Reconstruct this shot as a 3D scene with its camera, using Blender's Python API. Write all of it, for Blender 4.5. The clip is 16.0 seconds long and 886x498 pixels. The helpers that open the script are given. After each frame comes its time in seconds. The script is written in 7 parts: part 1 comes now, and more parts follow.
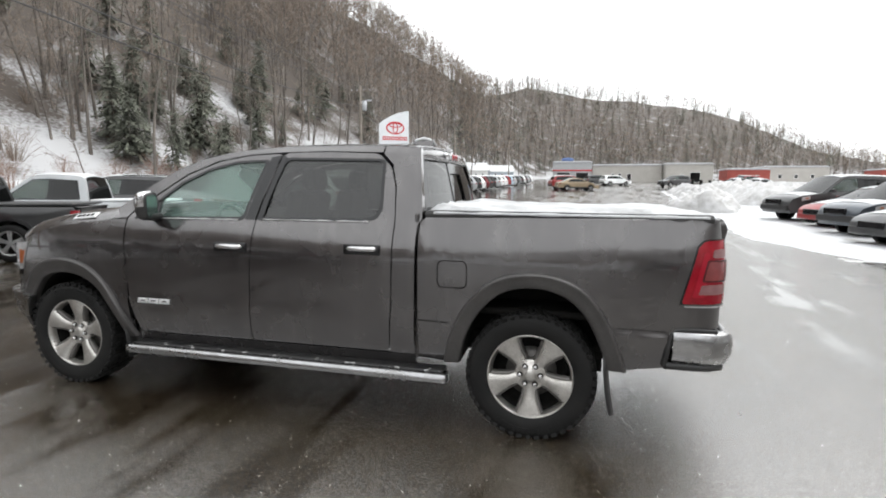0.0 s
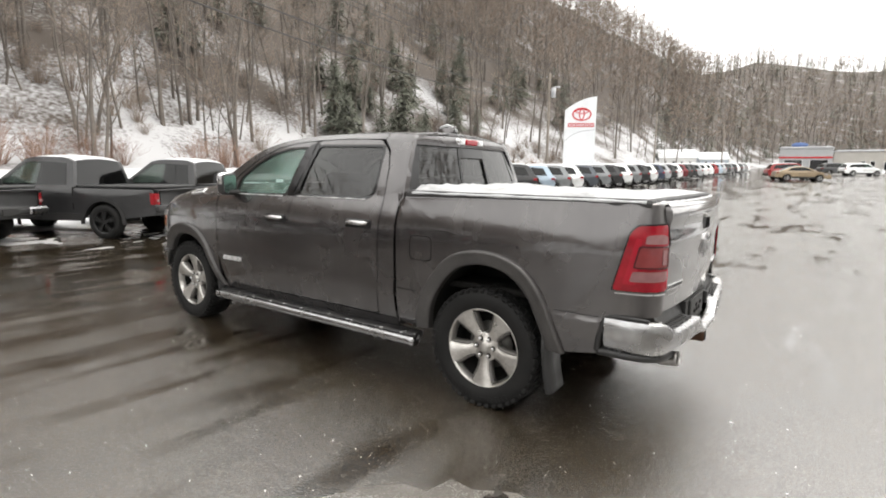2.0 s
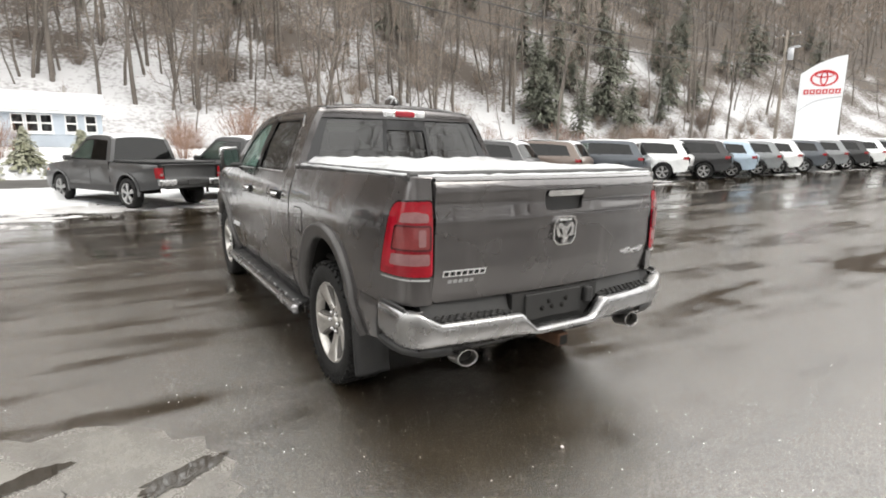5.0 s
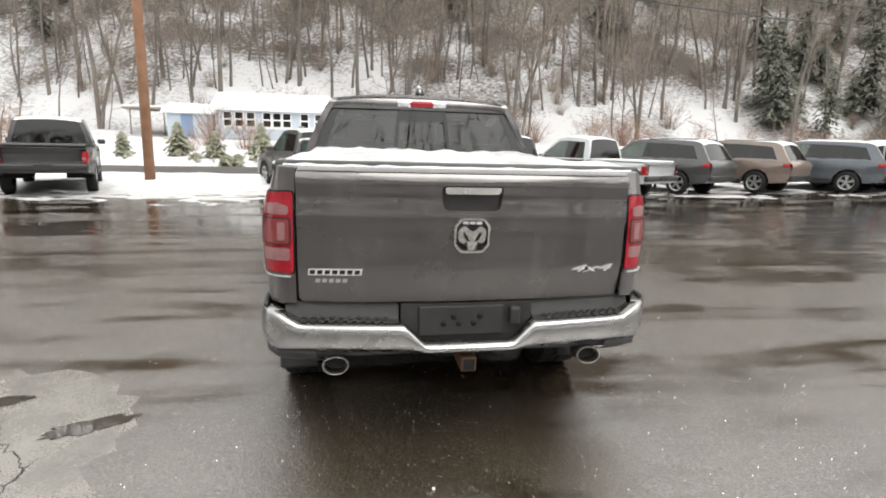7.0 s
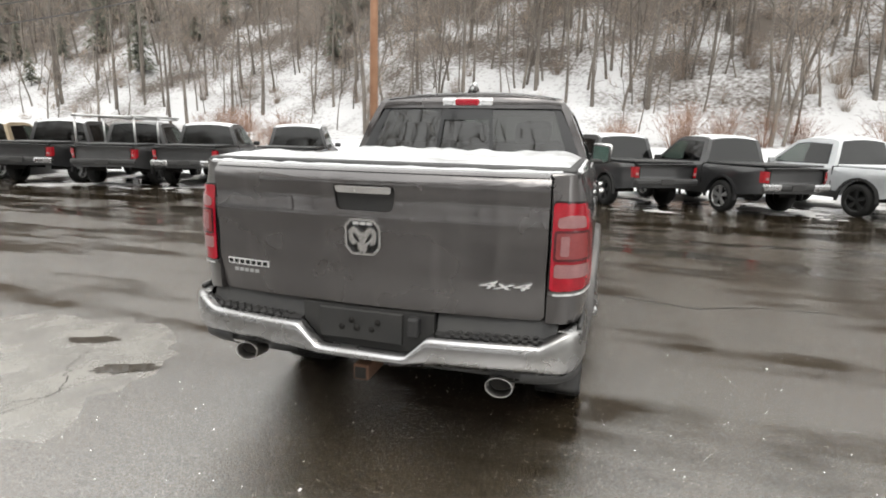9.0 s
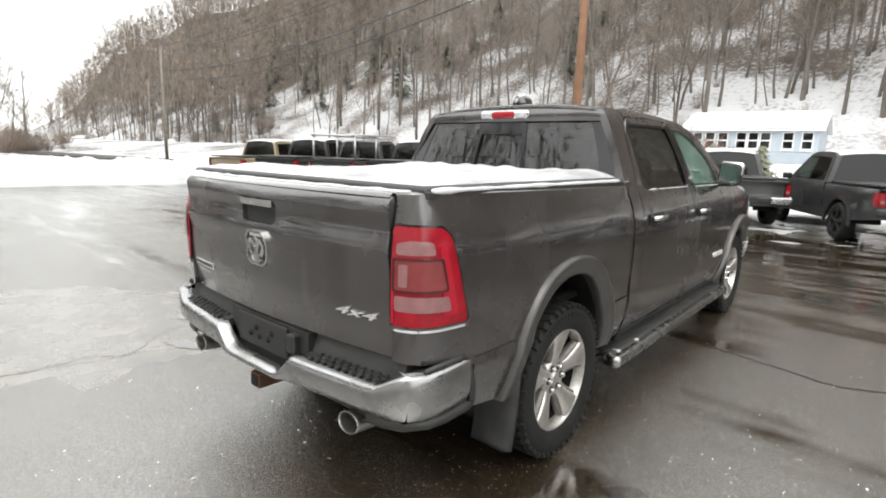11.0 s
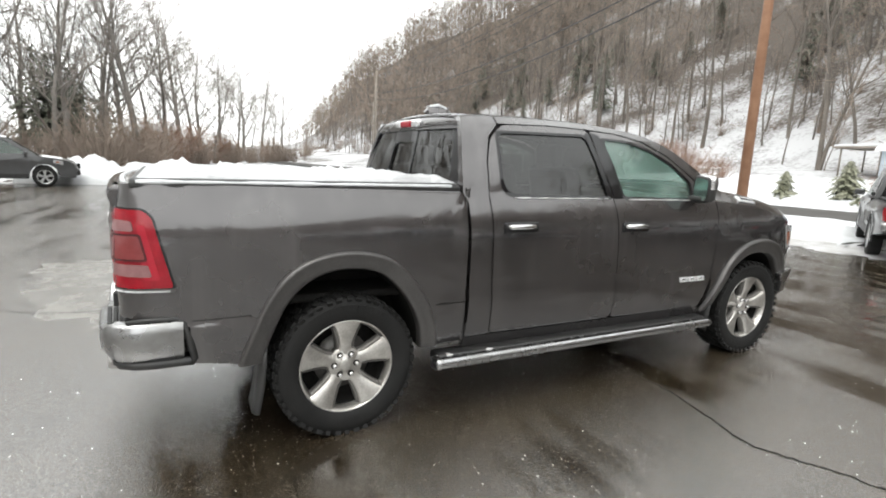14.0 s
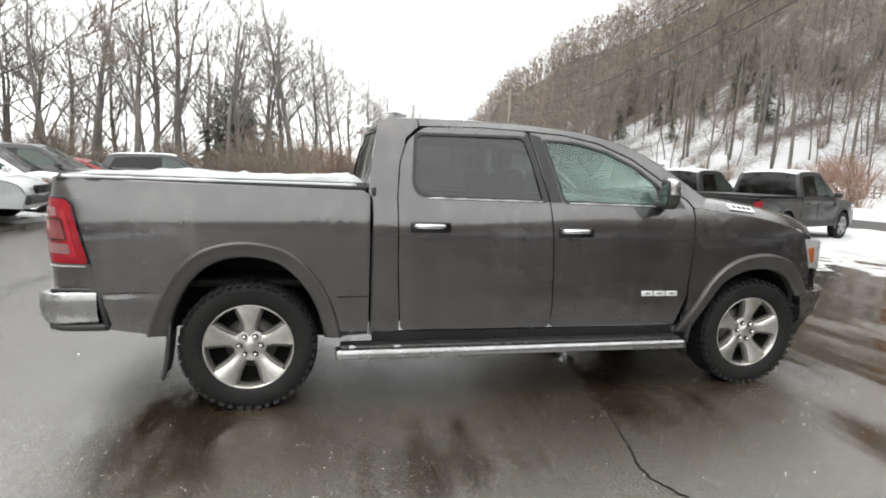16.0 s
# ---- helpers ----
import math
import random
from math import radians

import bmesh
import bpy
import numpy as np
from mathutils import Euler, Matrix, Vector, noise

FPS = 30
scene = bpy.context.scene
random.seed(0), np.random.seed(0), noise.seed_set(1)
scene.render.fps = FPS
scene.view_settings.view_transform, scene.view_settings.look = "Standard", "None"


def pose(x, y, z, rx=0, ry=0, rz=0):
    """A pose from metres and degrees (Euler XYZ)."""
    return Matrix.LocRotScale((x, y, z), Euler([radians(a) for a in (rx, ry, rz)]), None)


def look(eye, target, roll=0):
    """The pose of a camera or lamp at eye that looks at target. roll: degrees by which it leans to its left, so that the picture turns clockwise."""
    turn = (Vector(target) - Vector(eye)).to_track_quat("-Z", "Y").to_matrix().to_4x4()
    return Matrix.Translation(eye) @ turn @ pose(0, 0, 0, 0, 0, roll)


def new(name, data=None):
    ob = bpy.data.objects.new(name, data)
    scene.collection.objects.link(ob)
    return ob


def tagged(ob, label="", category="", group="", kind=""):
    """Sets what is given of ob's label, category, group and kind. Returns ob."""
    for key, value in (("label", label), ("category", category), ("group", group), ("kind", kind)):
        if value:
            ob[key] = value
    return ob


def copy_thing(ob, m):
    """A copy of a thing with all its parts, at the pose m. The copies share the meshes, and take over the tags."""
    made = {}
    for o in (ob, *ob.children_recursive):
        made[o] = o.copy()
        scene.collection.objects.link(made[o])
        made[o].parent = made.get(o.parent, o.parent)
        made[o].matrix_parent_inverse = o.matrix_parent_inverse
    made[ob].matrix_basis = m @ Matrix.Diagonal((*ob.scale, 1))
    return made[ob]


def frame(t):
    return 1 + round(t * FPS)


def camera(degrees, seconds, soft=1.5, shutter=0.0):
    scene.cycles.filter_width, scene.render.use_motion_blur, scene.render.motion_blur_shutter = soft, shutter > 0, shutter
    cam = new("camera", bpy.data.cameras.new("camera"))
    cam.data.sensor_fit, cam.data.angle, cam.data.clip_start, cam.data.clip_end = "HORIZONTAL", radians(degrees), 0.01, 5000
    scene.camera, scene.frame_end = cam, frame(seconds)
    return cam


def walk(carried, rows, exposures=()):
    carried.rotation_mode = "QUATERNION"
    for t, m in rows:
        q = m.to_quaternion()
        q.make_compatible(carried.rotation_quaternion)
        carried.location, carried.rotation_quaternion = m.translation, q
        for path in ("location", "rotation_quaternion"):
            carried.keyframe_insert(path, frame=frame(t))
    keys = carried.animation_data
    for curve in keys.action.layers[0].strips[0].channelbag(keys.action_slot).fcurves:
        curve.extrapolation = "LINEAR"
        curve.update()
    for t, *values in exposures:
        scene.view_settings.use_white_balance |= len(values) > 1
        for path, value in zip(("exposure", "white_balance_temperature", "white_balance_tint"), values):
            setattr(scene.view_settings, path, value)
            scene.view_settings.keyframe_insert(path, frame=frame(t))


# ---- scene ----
cam = camera(79.8, 16.0, soft=1.9)
PATH = [
    (0, (-4.244, -0.279, 1.613), (-2.321, 0.22, 1.378), 0.4),
    (0.5, (-4.237, -0.676, 1.609), (-2.364, -0.016, 1.377), 0.2),
    (1, (-4.16, -1.022, 1.583), (-2.38, -0.149, 1.322), 0.8),
    (1.5, (-4.019, -1.372, 1.589), (-2.332, -0.335, 1.31), 1.0),
    (2, (-3.935, -1.789, 1.589), (-2.323, -0.639, 1.303), 0.8),
    (2.5, (-3.707, -2.089, 1.557), (-2.133, -0.898, 1.237), 0.2),
    (3, (-3.473, -2.402, 1.575), (-1.98, -1.108, 1.265), -0.7),
    (3.2, (-3.37, -2.541, 1.588), (-1.916, -1.199, 1.295), -0.9),
    (5.3, (-1.877, -3.37, 1.568), (-0.912, -1.655, 1.211), 1.2),
    (5.5, (-1.719, -3.423, 1.568), (-0.808, -1.674, 1.235), 1.6),
    (6, (-1.335, -3.57, 1.556), (-0.65, -1.722, 1.215), 1.9),
    (6.5, (-0.959, -3.546, 1.548), (-0.455, -1.652, 1.153), 1.9),
    (7, (-0.558, -3.561, 1.551), (-0.217, -1.63, 1.159), 1.6),
    (7.5, (-0.149, -3.562, 1.561), (0.032, -1.604, 1.194), 1.9),
    (8, (0.223, -3.425, 1.563), (0.259, -1.461, 1.191), 1.7),
    (8.5, (0.642, -3.409, 1.574), (0.418, -1.457, 1.203), 1.2),
    (9, (0.963, -3.303, 1.557), (0.437, -1.416, 1.155), 1.4),
    (9.5, (1.272, -3.118, 1.579), (0.5, -1.318, 1.172), 1.1),
    (10, (1.671, -2.96, 1.59), (0.696, -1.26, 1.188), 0.6),
    (10.2, (1.794, -2.856, 1.582), (0.743, -1.2, 1.187), 0.7),
    (12.3, (2.875, -1.805, 1.591), (1.367, -0.546, 1.219), 2.4),
    (12.5, (3.02, -1.723, 1.581), (1.48, -0.506, 1.198), 2.3),
    (13, (3.277, -1.506, 1.581), (1.661, -0.39, 1.204), 3.2),
    (13.5, (3.428, -1.206, 1.59), (1.747, -0.187, 1.221), 3.1),
    (14, (3.732, -0.876, 1.603), (1.987, 0.042, 1.267), 2.4),
    (14.5, (3.93, -0.521, 1.616), (2.132, 0.273, 1.249), 2.7),
    (15, (4.067, -0.191, 1.598), (2.218, 0.481, 1.239), 1.8),
    (15.5, (4.291, 0.21, 1.601), (2.393, 0.725, 1.239), 1.8),
    (16, (4.319, 0.48, 1.553), (2.386, 0.903, 1.261), 2.3),
]
walk(cam, [(t, look(eye, target, roll)) for t, eye, target, roll in PATH],
     [(0, 0.95, 6450, 8), (1.2, 1.18, 6800, 9), (7, 1.28, 6750, 8), (10, 1.27, 6700, 7), (12.5, 1.26, 6550, 6), (16, 1.19, 6550, 6)])

# ---------------- light ----------------
world = bpy.data.worlds.new("overcast_sky")
scene.world = world
world.use_nodes = True
wn, wl = world.node_tree.nodes, world.node_tree.links
sky = wn.new("ShaderNodeTexSky")
sky.sky_type = "NISHITA"
sky.sun_disc = False
sky.sun_elevation, sky.sun_rotation = radians(62), radians(150)
sky.air_density, sky.dust_density, sky.ozone_density = 1.0, 4.0, 1.0
pale = wn.new("ShaderNodeHueSaturation")
pale.inputs["Saturation"].default_value = 0.14
wl.new(sky.outputs["Color"], pale.inputs["Color"])
# a closed cloud deck: the sky's own light, evened out to pale grey
cloud = wn.new("ShaderNodeMix")
cloud.data_type = "RGBA"
cloud.inputs["Factor"].default_value = 0.72
cloud.inputs["B"].default_value = (7.6, 7.65, 7.75, 1)
wl.new(pale.outputs["Color"], cloud.inputs["A"])
wl.new(cloud.outputs["Result"], wn["Background"].inputs["Color"])
wn["Background"].inputs["Strength"].default_value = 0.15

sun = new("sun", bpy.data.lights.new("sun", "SUN"))
sun.data.energy, sun.data.angle, sun.data.color = 0.6, radians(40), (1.0, 0.97, 0.93)
sun.matrix_world = look((17.5, -30.5, 66), (0, 0, 0))

# ---------------- helpers ----------------
rnd = random.Random(7)


def material(name, c1, c2=None, rough=0.6, metal=0.0, scale=6.0, fine=60.0, bump=0.0, coat=0.0, spread=0.0, rough2=None, spec=0.5):
    """Two-scale procedural surface: c1 to c2 by a broad noise with a fine one laid over it."""
    m = bpy.data.materials.new(name)
    m.use_nodes = True
    n, l = m.node_tree.nodes, m.node_tree.links
    b = n["Principled BSDF"]
    b.inputs["Metallic"].default_value = metal
    b.inputs["Roughness"].default_value = rough
    b.inputs["Coat Weight"].default_value = coat
    b.inputs["Coat Roughness"].default_value = 0.06
    b.inputs["Specular IOR Level"].default_value = spec
    if c2 is None:
        b.inputs["Base Color"].default_value = (*c1, 1)
        return m
    tc = n.new("ShaderNodeTexCoord")
    broad, small = n.new("ShaderNodeTexNoise"), n.new("ShaderNodeTexNoise")
    broad.inputs["Scale"].default_value, broad.inputs["Detail"].default_value = scale, 5
    small.inputs["Scale"].default_value, small.inputs["Detail"].default_value = fine, 3
    for t in (broad, small):
        l.new(tc.outputs["Object"], t.inputs["Vector"])
    mix = n.new("ShaderNodeMath")
    mix.operation = "MULTIPLY_ADD"
    l.new(small.outputs["Fac"], mix.inputs[0])
    mix.inputs[1].default_value = 0.45
    l.new(broad.outputs["Fac"], mix.inputs[2])
    ramp = n.new("ShaderNodeValToRGB")
    ramp.color_ramp.elements[0].position, ramp.color_ramp.elements[1].position = 0.5, 0.95
    ramp.color_ramp.elements[0].color, ramp.color_ramp.elements[1].color = (*c1, 1), (*c2, 1)
    l.new(mix.outputs[0], ramp.inputs["Fac"])
    colour = ramp.outputs["Color"]
    if spread:
        info, hue = n.new("ShaderNodeObjectInfo"), n.new("ShaderNodeHueSaturation")
        mr = n.new("ShaderNodeMapRange")
        mr.inputs["To Min"].default_value, mr.inputs["To Max"].default_value = 1 - spread, 1 + spread
        l.new(info.outputs["Random"], mr.inputs["Value"])
        l.new(mr.outputs[0], hue.inputs["Value"])
        l.new(colour, hue.inputs["Color"])
        colour = hue.outputs["Color"]
    l.new(colour, b.inputs["Base Color"])
    if rough2 is not None:
        rr = n.new("ShaderNodeMapRange")
        rr.inputs["From Min"].default_value, rr.inputs["From Max"].default_value = 0.5, 0.95
        rr.inputs["To Min"].default_value, rr.inputs["To Max"].default_value = rough, rough2
        l.new(mix.outputs[0], rr.inputs["Value"])
        l.new(rr.outputs[0], b.inputs["Roughness"])
    if bump:
        bp = n.new("ShaderNodeBump")
        bp.inputs["Strength"].default_value, bp.inputs["Distance"].default_value = bump, 0.02
        l.new(small.outputs["Fac"], bp.inputs["Height"])
        l.new(bp.outputs["Normal"], b.inputs["Normal"])
    return m


def glass(name, tint, alpha=0.0, rough=0.02, mist=0.0, mist_col=(0.5, 0.5, 0.5), ior=1.52):
    """A pane: mirror-like gloss over a see-through tint."""
    m = bpy.data.materials.new(name)
    m.use_nodes = True
    n, l = m.node_tree.nodes, m.node_tree.links
    n.remove(n["Principled BSDF"])
    clear, shine, mix, fr = n.new("ShaderNodeBsdfTransparent"), n.new("ShaderNodeBsdfGlossy"), n.new("ShaderNodeMixShader"), n.new("ShaderNodeFresnel")
    clear.inputs["Color"].default_value = (*tint, 1)
    shine.inputs["Roughness"].default_value = rough
    fr.inputs["IOR"].default_value = ior
    add = n.new("ShaderNodeMath")
    add.inputs[1].default_value = alpha
    l.new(fr.outputs[0], add.inputs[0])
    l.new(add.outputs[0], mix.inputs["Fac"])
    l.new(clear.outputs[0], mix.inputs[1])
    l.new(shine.outputs[0], mix.inputs[2])
    out = mix.outputs[0]
    if mist:
        # a breath of condensation and road film on the pane
        wet, over, tc, nz, mr = n.new("ShaderNodeBsdfDiffuse"), n.new("ShaderNodeMixShader"), n.new("ShaderNodeTexCoord"), n.new("ShaderNodeTexNoise"), n.new("ShaderNodeMapRange")
        wet.inputs["Color"].default_value = (*mist_col, 1)
        nz.inputs["Scale"].default_value, nz.inputs["Detail"].default_value = 3.0, 6
        mr.inputs["From Min"].default_value, mr.inputs["From Max"].default_value = 0.3, 0.7
        mr.inputs["To Min"].default_value, mr.inputs["To Max"].default_value = mist * 0.5, mist * 1.5
        l.new(tc.outputs["Object"], nz.inputs["Vector"])
        l.new(nz.outputs["Fac"], mr.inputs["Value"])
        l.new(mr.outputs[0], over.inputs["Fac"])
        l.new(out, over.inputs[1])
        l.new(wet.outputs[0], over.inputs[2])
        out = over.outputs[0]
    l.new(out, n["Material Output"].inputs["Surface"])
    return m


def link_mesh(name, me, mat, parent=None, label="", smooth=True):
    if smooth:
        me.polygons.foreach_set("use_smooth", [True] * len(me.polygons))
    if not me.materials:
        me.materials.append(mat)
    ob = new(name, me)
    if parent:
        ob.parent = parent
    if label:
        ob["label"] = label
    return ob


def part(name, bm, mat, parent=None, label="", smooth=True):
    me = bpy.data.meshes.new(name)
    bm.to_mesh(me)
    bm.free()
    return link_mesh(name, me, mat, parent, label, smooth)


def raw(name, verts, faces, mat, parent=None, label="", smooth=True):
    me = bpy.data.meshes.new(name)
    me.from_pydata([tuple(v) for v in verts], [], [tuple(f) for f in faces])
    me.update()
    return link_mesh(name, me, mat, parent, label, smooth)


def thing(name, label, category, m=None, group="", kind=""):
    ob = new(name)
    if m is not None:
        ob.matrix_world = m
    return tagged(ob, label, category, group, kind)


def add_box(bm, c, s, bevel=0.01, rot=None, seg=2):
    """A bevelled block: centre, full sizes."""
    m = Matrix.Translation(c) @ (rot or Matrix.Identity(4)) @ Matrix.Diagonal((*s, 1))
    got = bmesh.ops.create_cube(bm, size=1, matrix=m)["verts"]
    if bevel:
        vs = set(got)
        es = [e for e in bm.edges if e.verts[0] in vs and e.verts[1] in vs]
        bmesh.ops.bevel(bm, geom=es, offset=min(bevel, min(s) * 0.45), segments=seg, affect="EDGES", profile=0.5)


def box(name, c, s, mat, parent=None, bevel=0.01, label="", rot=None, seg=2):
    bm = bmesh.new()
    add_box(bm, c, s, bevel, rot, seg)
    return part(name, bm, mat, parent, label, smooth=False)


def add_tube(bm, pts, rad, sides=8, cap=True):
    """A tube along points; rad: one radius or one for each point."""
    pts = [Vector(p) for p in pts]
    rads = rad if isinstance(rad, (list, tuple)) else [rad] * len(pts)
    rings, side = [], None
    for i, p in enumerate(pts):
        t = (pts[min(i + 1, len(pts) - 1)] - pts[max(i - 1, 0)]).normalized()
        if side is None:
            side = t.orthogonal().normalized()
        side = (side - t * side.dot(t)).normalized()
        up = t.cross(side)
        rings.append([bm.verts.new(p + (side * math.cos(a) + up * math.sin(a)) * rads[i]) for a in (2 * math.pi * k / sides for k in range(sides))])
    for a, b in zip(rings, rings[1:]):
        for k in range(sides):
            bm.faces.new((a[k], a[(k + 1) % sides], b[(k + 1) % sides], b[k]))
    if cap:
        bm.faces.new(rings[0][::-1])
        bm.faces.new(rings[-1])


def tube(name, pts, rad, mat, parent=None, sides=8, label=""):
    bm = bmesh.new()
    add_tube(bm, pts, rad, sides)
    return part(name, bm, mat, parent, label)


def add_lathe(bm, prof, centre, axis="x", seg=48):
    """Turn a profile of (radius, along) round an axis through centre."""
    c, rings = Vector(centre), []
    for r, a in prof:
        ring = []
        for k in range(seg):
            w = 2 * math.pi * k / seg
            u, v = r * math.cos(w), r * math.sin(w)
            ring.append(bm.verts.new(c + (Vector((a, u, v)) if axis == "x" else Vector((u, a, v)) if axis == "y" else Vector((u, v, a)))))
        rings.append(ring)
    for p, q in zip(rings, rings[1:]):
        for k in range(seg):
            bm.faces.new((p[k], p[(k + 1) % seg], q[(k + 1) % seg], q[k]))
    return rings


def add_loft(bm, rings, closed=False, cap=False):
    vs = [[bm.verts.new(p) for p in r] for r in rings]
    for a, b in zip(vs, vs[1:]):
        for k in range(len(a) if closed else len(a) - 1):
            bm.faces.new((a[k], a[(k + 1) % len(a)], b[(k + 1) % len(a)], b[k]))
    if cap:
        bm.faces.new(vs[0][::-1])
        bm.faces.new(vs[-1])
    return vs


def curve_through(pts, n=10):
    """A smooth line through 2D or 3D points (Catmull-Rom)."""
    p = [Vector((*q, 0)[:3]) for q in pts]
    p = [p[0] * 2 - p[1]] + p + [p[-1] * 2 - p[-2]]
    out = []
    for a, b, c, d in zip(p, p[1:], p[2:], p[3:]):
        for k in range(n):
            t = k / n
            out.append(0.5 * ((2 * b) + (c - a) * t + (2 * a - 5 * b + 4 * c - d) * t * t + (3 * b - a - 3 * c + d) * t ** 3))
    out.append(p[-2])
    return [tuple(v)[: len(pts[0])] for v in out]


def rounded(pts, r=0.03, n=4):
    """A polygon of 2D points with its corners rounded."""
    out = []
    for i, p in enumerate(pts):
        a, p, b = Vector(pts[i - 1]), Vector(p), Vector(pts[(i + 1) % len(pts)])
        da, db = (a - p), (b - p)
        k = min(r, da.length * 0.45, db.length * 0.45)
        s, e = p + da.normalized() * k, p + db.normalized() * k
        for j in range(n + 1):
            t = j / n
            out.append(tuple(s * (1 - t) ** 2 + p * 2 * t * (1 - t) + e * t * t))
    return out


def sheet(loops, place, step=0.08, flange=None):
    """A curved panel: loops of (u, v), the first the outline and the rest holes, cut into a grid and laid where place(u, v) says; its
    edges are folded back by flange(point) so that it has depth."""
    bm = bmesh.new()
    edges = []
    for lp in loops:
        vs = [bm.verts.new((u, v, 0)) for u, v in lp]
        edges += [bm.edges.new((vs[i], vs[(i + 1) % len(vs)])) for i in range(len(vs))]
    bmesh.ops.triangle_fill(bm, edges=edges, use_beauty=True)
    us, vs = [p[0] for p in loops[0]], [p[1] for p in loops[0]]
    for axis, lo, hi in ((0, min(us), max(us)), (1, min(vs), max(vs))):
        k = math.floor(lo / step) + 1
        while k * step < hi - 1e-4:
            co, no = [0, 0, 0], [0, 0, 0]
            co[axis], no[axis] = k * step, 1
            bmesh.ops.bisect_plane(bm, geom=bm.verts[:] + bm.edges[:] + bm.faces[:], dist=1e-5, plane_co=co, plane_no=no)
            k += 1
    for f in bm.faces:
        if f.normal.z < 0:
            f.normal_flip()
    rim = [e for e in bm.edges if e.is_boundary]
    uv = {v: (v.co.x, v.co.y) for v in bm.verts}
    for v in bm.verts:
        v.co = place(*uv[v])
    if flange:
        back = {}
        for e in rim:
            for v in e.verts:
                if v not in back:
                    back[v] = bm.verts.new(flange(*uv[v]))
        for e in rim:
            lp = e.link_loops[0]
            a, b = lp.vert, lp.link_loop_next.vert
            bm.faces.new((b, a, back[a], back[b]))
            e.smooth = False
    return bm


def merge(*objs):
    """Joins several bmeshes into one."""
    out = bmesh.new()
    for b in objs:
        me = bpy.data.meshes.new("t")
        b.to_mesh(me)
        b.free()
        out.from_mesh(me)
        bpy.data.meshes.remove(me)
    return out

# ---------------- materials ----------------
PAINT = material("grey_metallic_paint", (0.058, 0.053, 0.054), (0.092, 0.085, 0.085), rough=0.23, rough2=0.30, metal=0.75, scale=1.6, fine=6, coat=1.0)
# rain runs and road film: streaks down the panels that dull the clear coat unevenly
pn, pl = PAINT.node_tree.nodes, PAINT.node_tree.links
run_tc, run_map, run_noise = pn.new("ShaderNodeTexCoord"), pn.new("ShaderNodeMapping"), pn.new("ShaderNodeTexNoise")
run_map.inputs["Scale"].default_value = (11, 11, 0.9)
run_noise.inputs["Scale"].default_value, run_noise.inputs["Detail"].default_value = 1.0, 6
run_range = pn.new("ShaderNodeMapRange")
for key, v in zip(("From Min", "From Max", "To Min", "To Max"), (0.40, 0.66, 0.035, 0.16)):
    run_range.inputs[key].default_value = v
pl.new(run_tc.outputs["Object"], run_map.inputs["Vector"])
pl.new(run_map.outputs[0], run_noise.inputs["Vector"])
pl.new(run_noise.outputs["Fac"], run_range.inputs["Value"])
pl.new(run_range.outputs[0], pn["Principled BSDF"].inputs["Coat Roughness"])
pn["Principled BSDF"].inputs["Coat IOR"].default_value = 1.7
# pale salt film left where the runs dried
salt, salt_amount = pn.new("ShaderNodeMix"), pn.new("ShaderNodeMapRange")
salt.data_type = "RGBA"
salt.inputs["B"].default_value = (0.20, 0.19, 0.185, 1)
for key, v in zip(("From Min", "From Max", "To Min", "To Max"), (0.50, 0.72, 0.0, 0.18)):
    salt_amount.inputs[key].default_value = v
pl.new(run_noise.outputs["Fac"], salt_amount.inputs["Value"])
pl.new(salt_amount.outputs[0], salt.inputs["Factor"])
pl.new(pn["Principled BSDF"].inputs["Base Color"].links[0].from_socket, salt.inputs["A"])
pl.new(salt.outputs["Result"], pn["Principled BSDF"].inputs["Base Color"])
FLARE = material("painted_flare", (0.052, 0.049, 0.048), (0.085, 0.080, 0.078), rough=0.4, metal=0.4, scale=4, fine=70, coat=0.2)
CHROME = material("chrome", (0.72, 0.72, 0.73), (0.55, 0.54, 0.53), rough=0.12, rough2=0.3, metal=1.0, scale=5, fine=50)
DECAL = material("dull_decal", (0.34, 0.34, 0.34), (0.26, 0.26, 0.26), rough=0.5, scale=12, fine=90)
BADGE = material("bright_badge", (0.80, 0.80, 0.81), (0.68, 0.68, 0.69), rough=0.35, metal=0.55, scale=12, fine=90)
DULLCHROME = material("salt_dulled_chrome", (0.44, 0.44, 0.45), (0.30, 0.296, 0.29), rough=0.16, rough2=0.34, metal=1.0, scale=3.5, fine=14)
ALLOY = material("machined_alloy", (0.66, 0.64, 0.61), (0.40, 0.38, 0.355), rough=0.26, rough2=0.45, metal=0.9, scale=9, fine=90)
ALLOYDARK = material("grey_wheel_pocket", (0.10, 0.095, 0.09), (0.17, 0.16, 0.15), rough=0.45, metal=0.5, scale=9, fine=60)
RUBBER = material("wet_tyre_rubber", (0.006, 0.006, 0.006), (0.016, 0.0155, 0.015), rough=0.6, rough2=0.8, scale=8, fine=120, bump=0.15, spec=0.25)
TRIM = material("black_plastic", (0.012, 0.012, 0.013), (0.028, 0.027, 0.026), rough=0.38, rough2=0.6, scale=9, fine=120, bump=0.05)
GLOSSBLACK = material("gloss_black", (0.006, 0.006, 0.007), rough=0.08)
# dark parts, and shade painted into wheel barrels, nut rings and pipe ends
DARK = material("dark_parts_and_shade", (0.006, 0.006, 0.006), (0.015, 0.0135, 0.012), rough=0.8, scale=6, fine=60, spec=0.2)
TINT = glass("privacy_glass", (0.13, 0.13, 0.12), 0.03, mist=0.02, mist_col=(0.22, 0.22, 0.21))
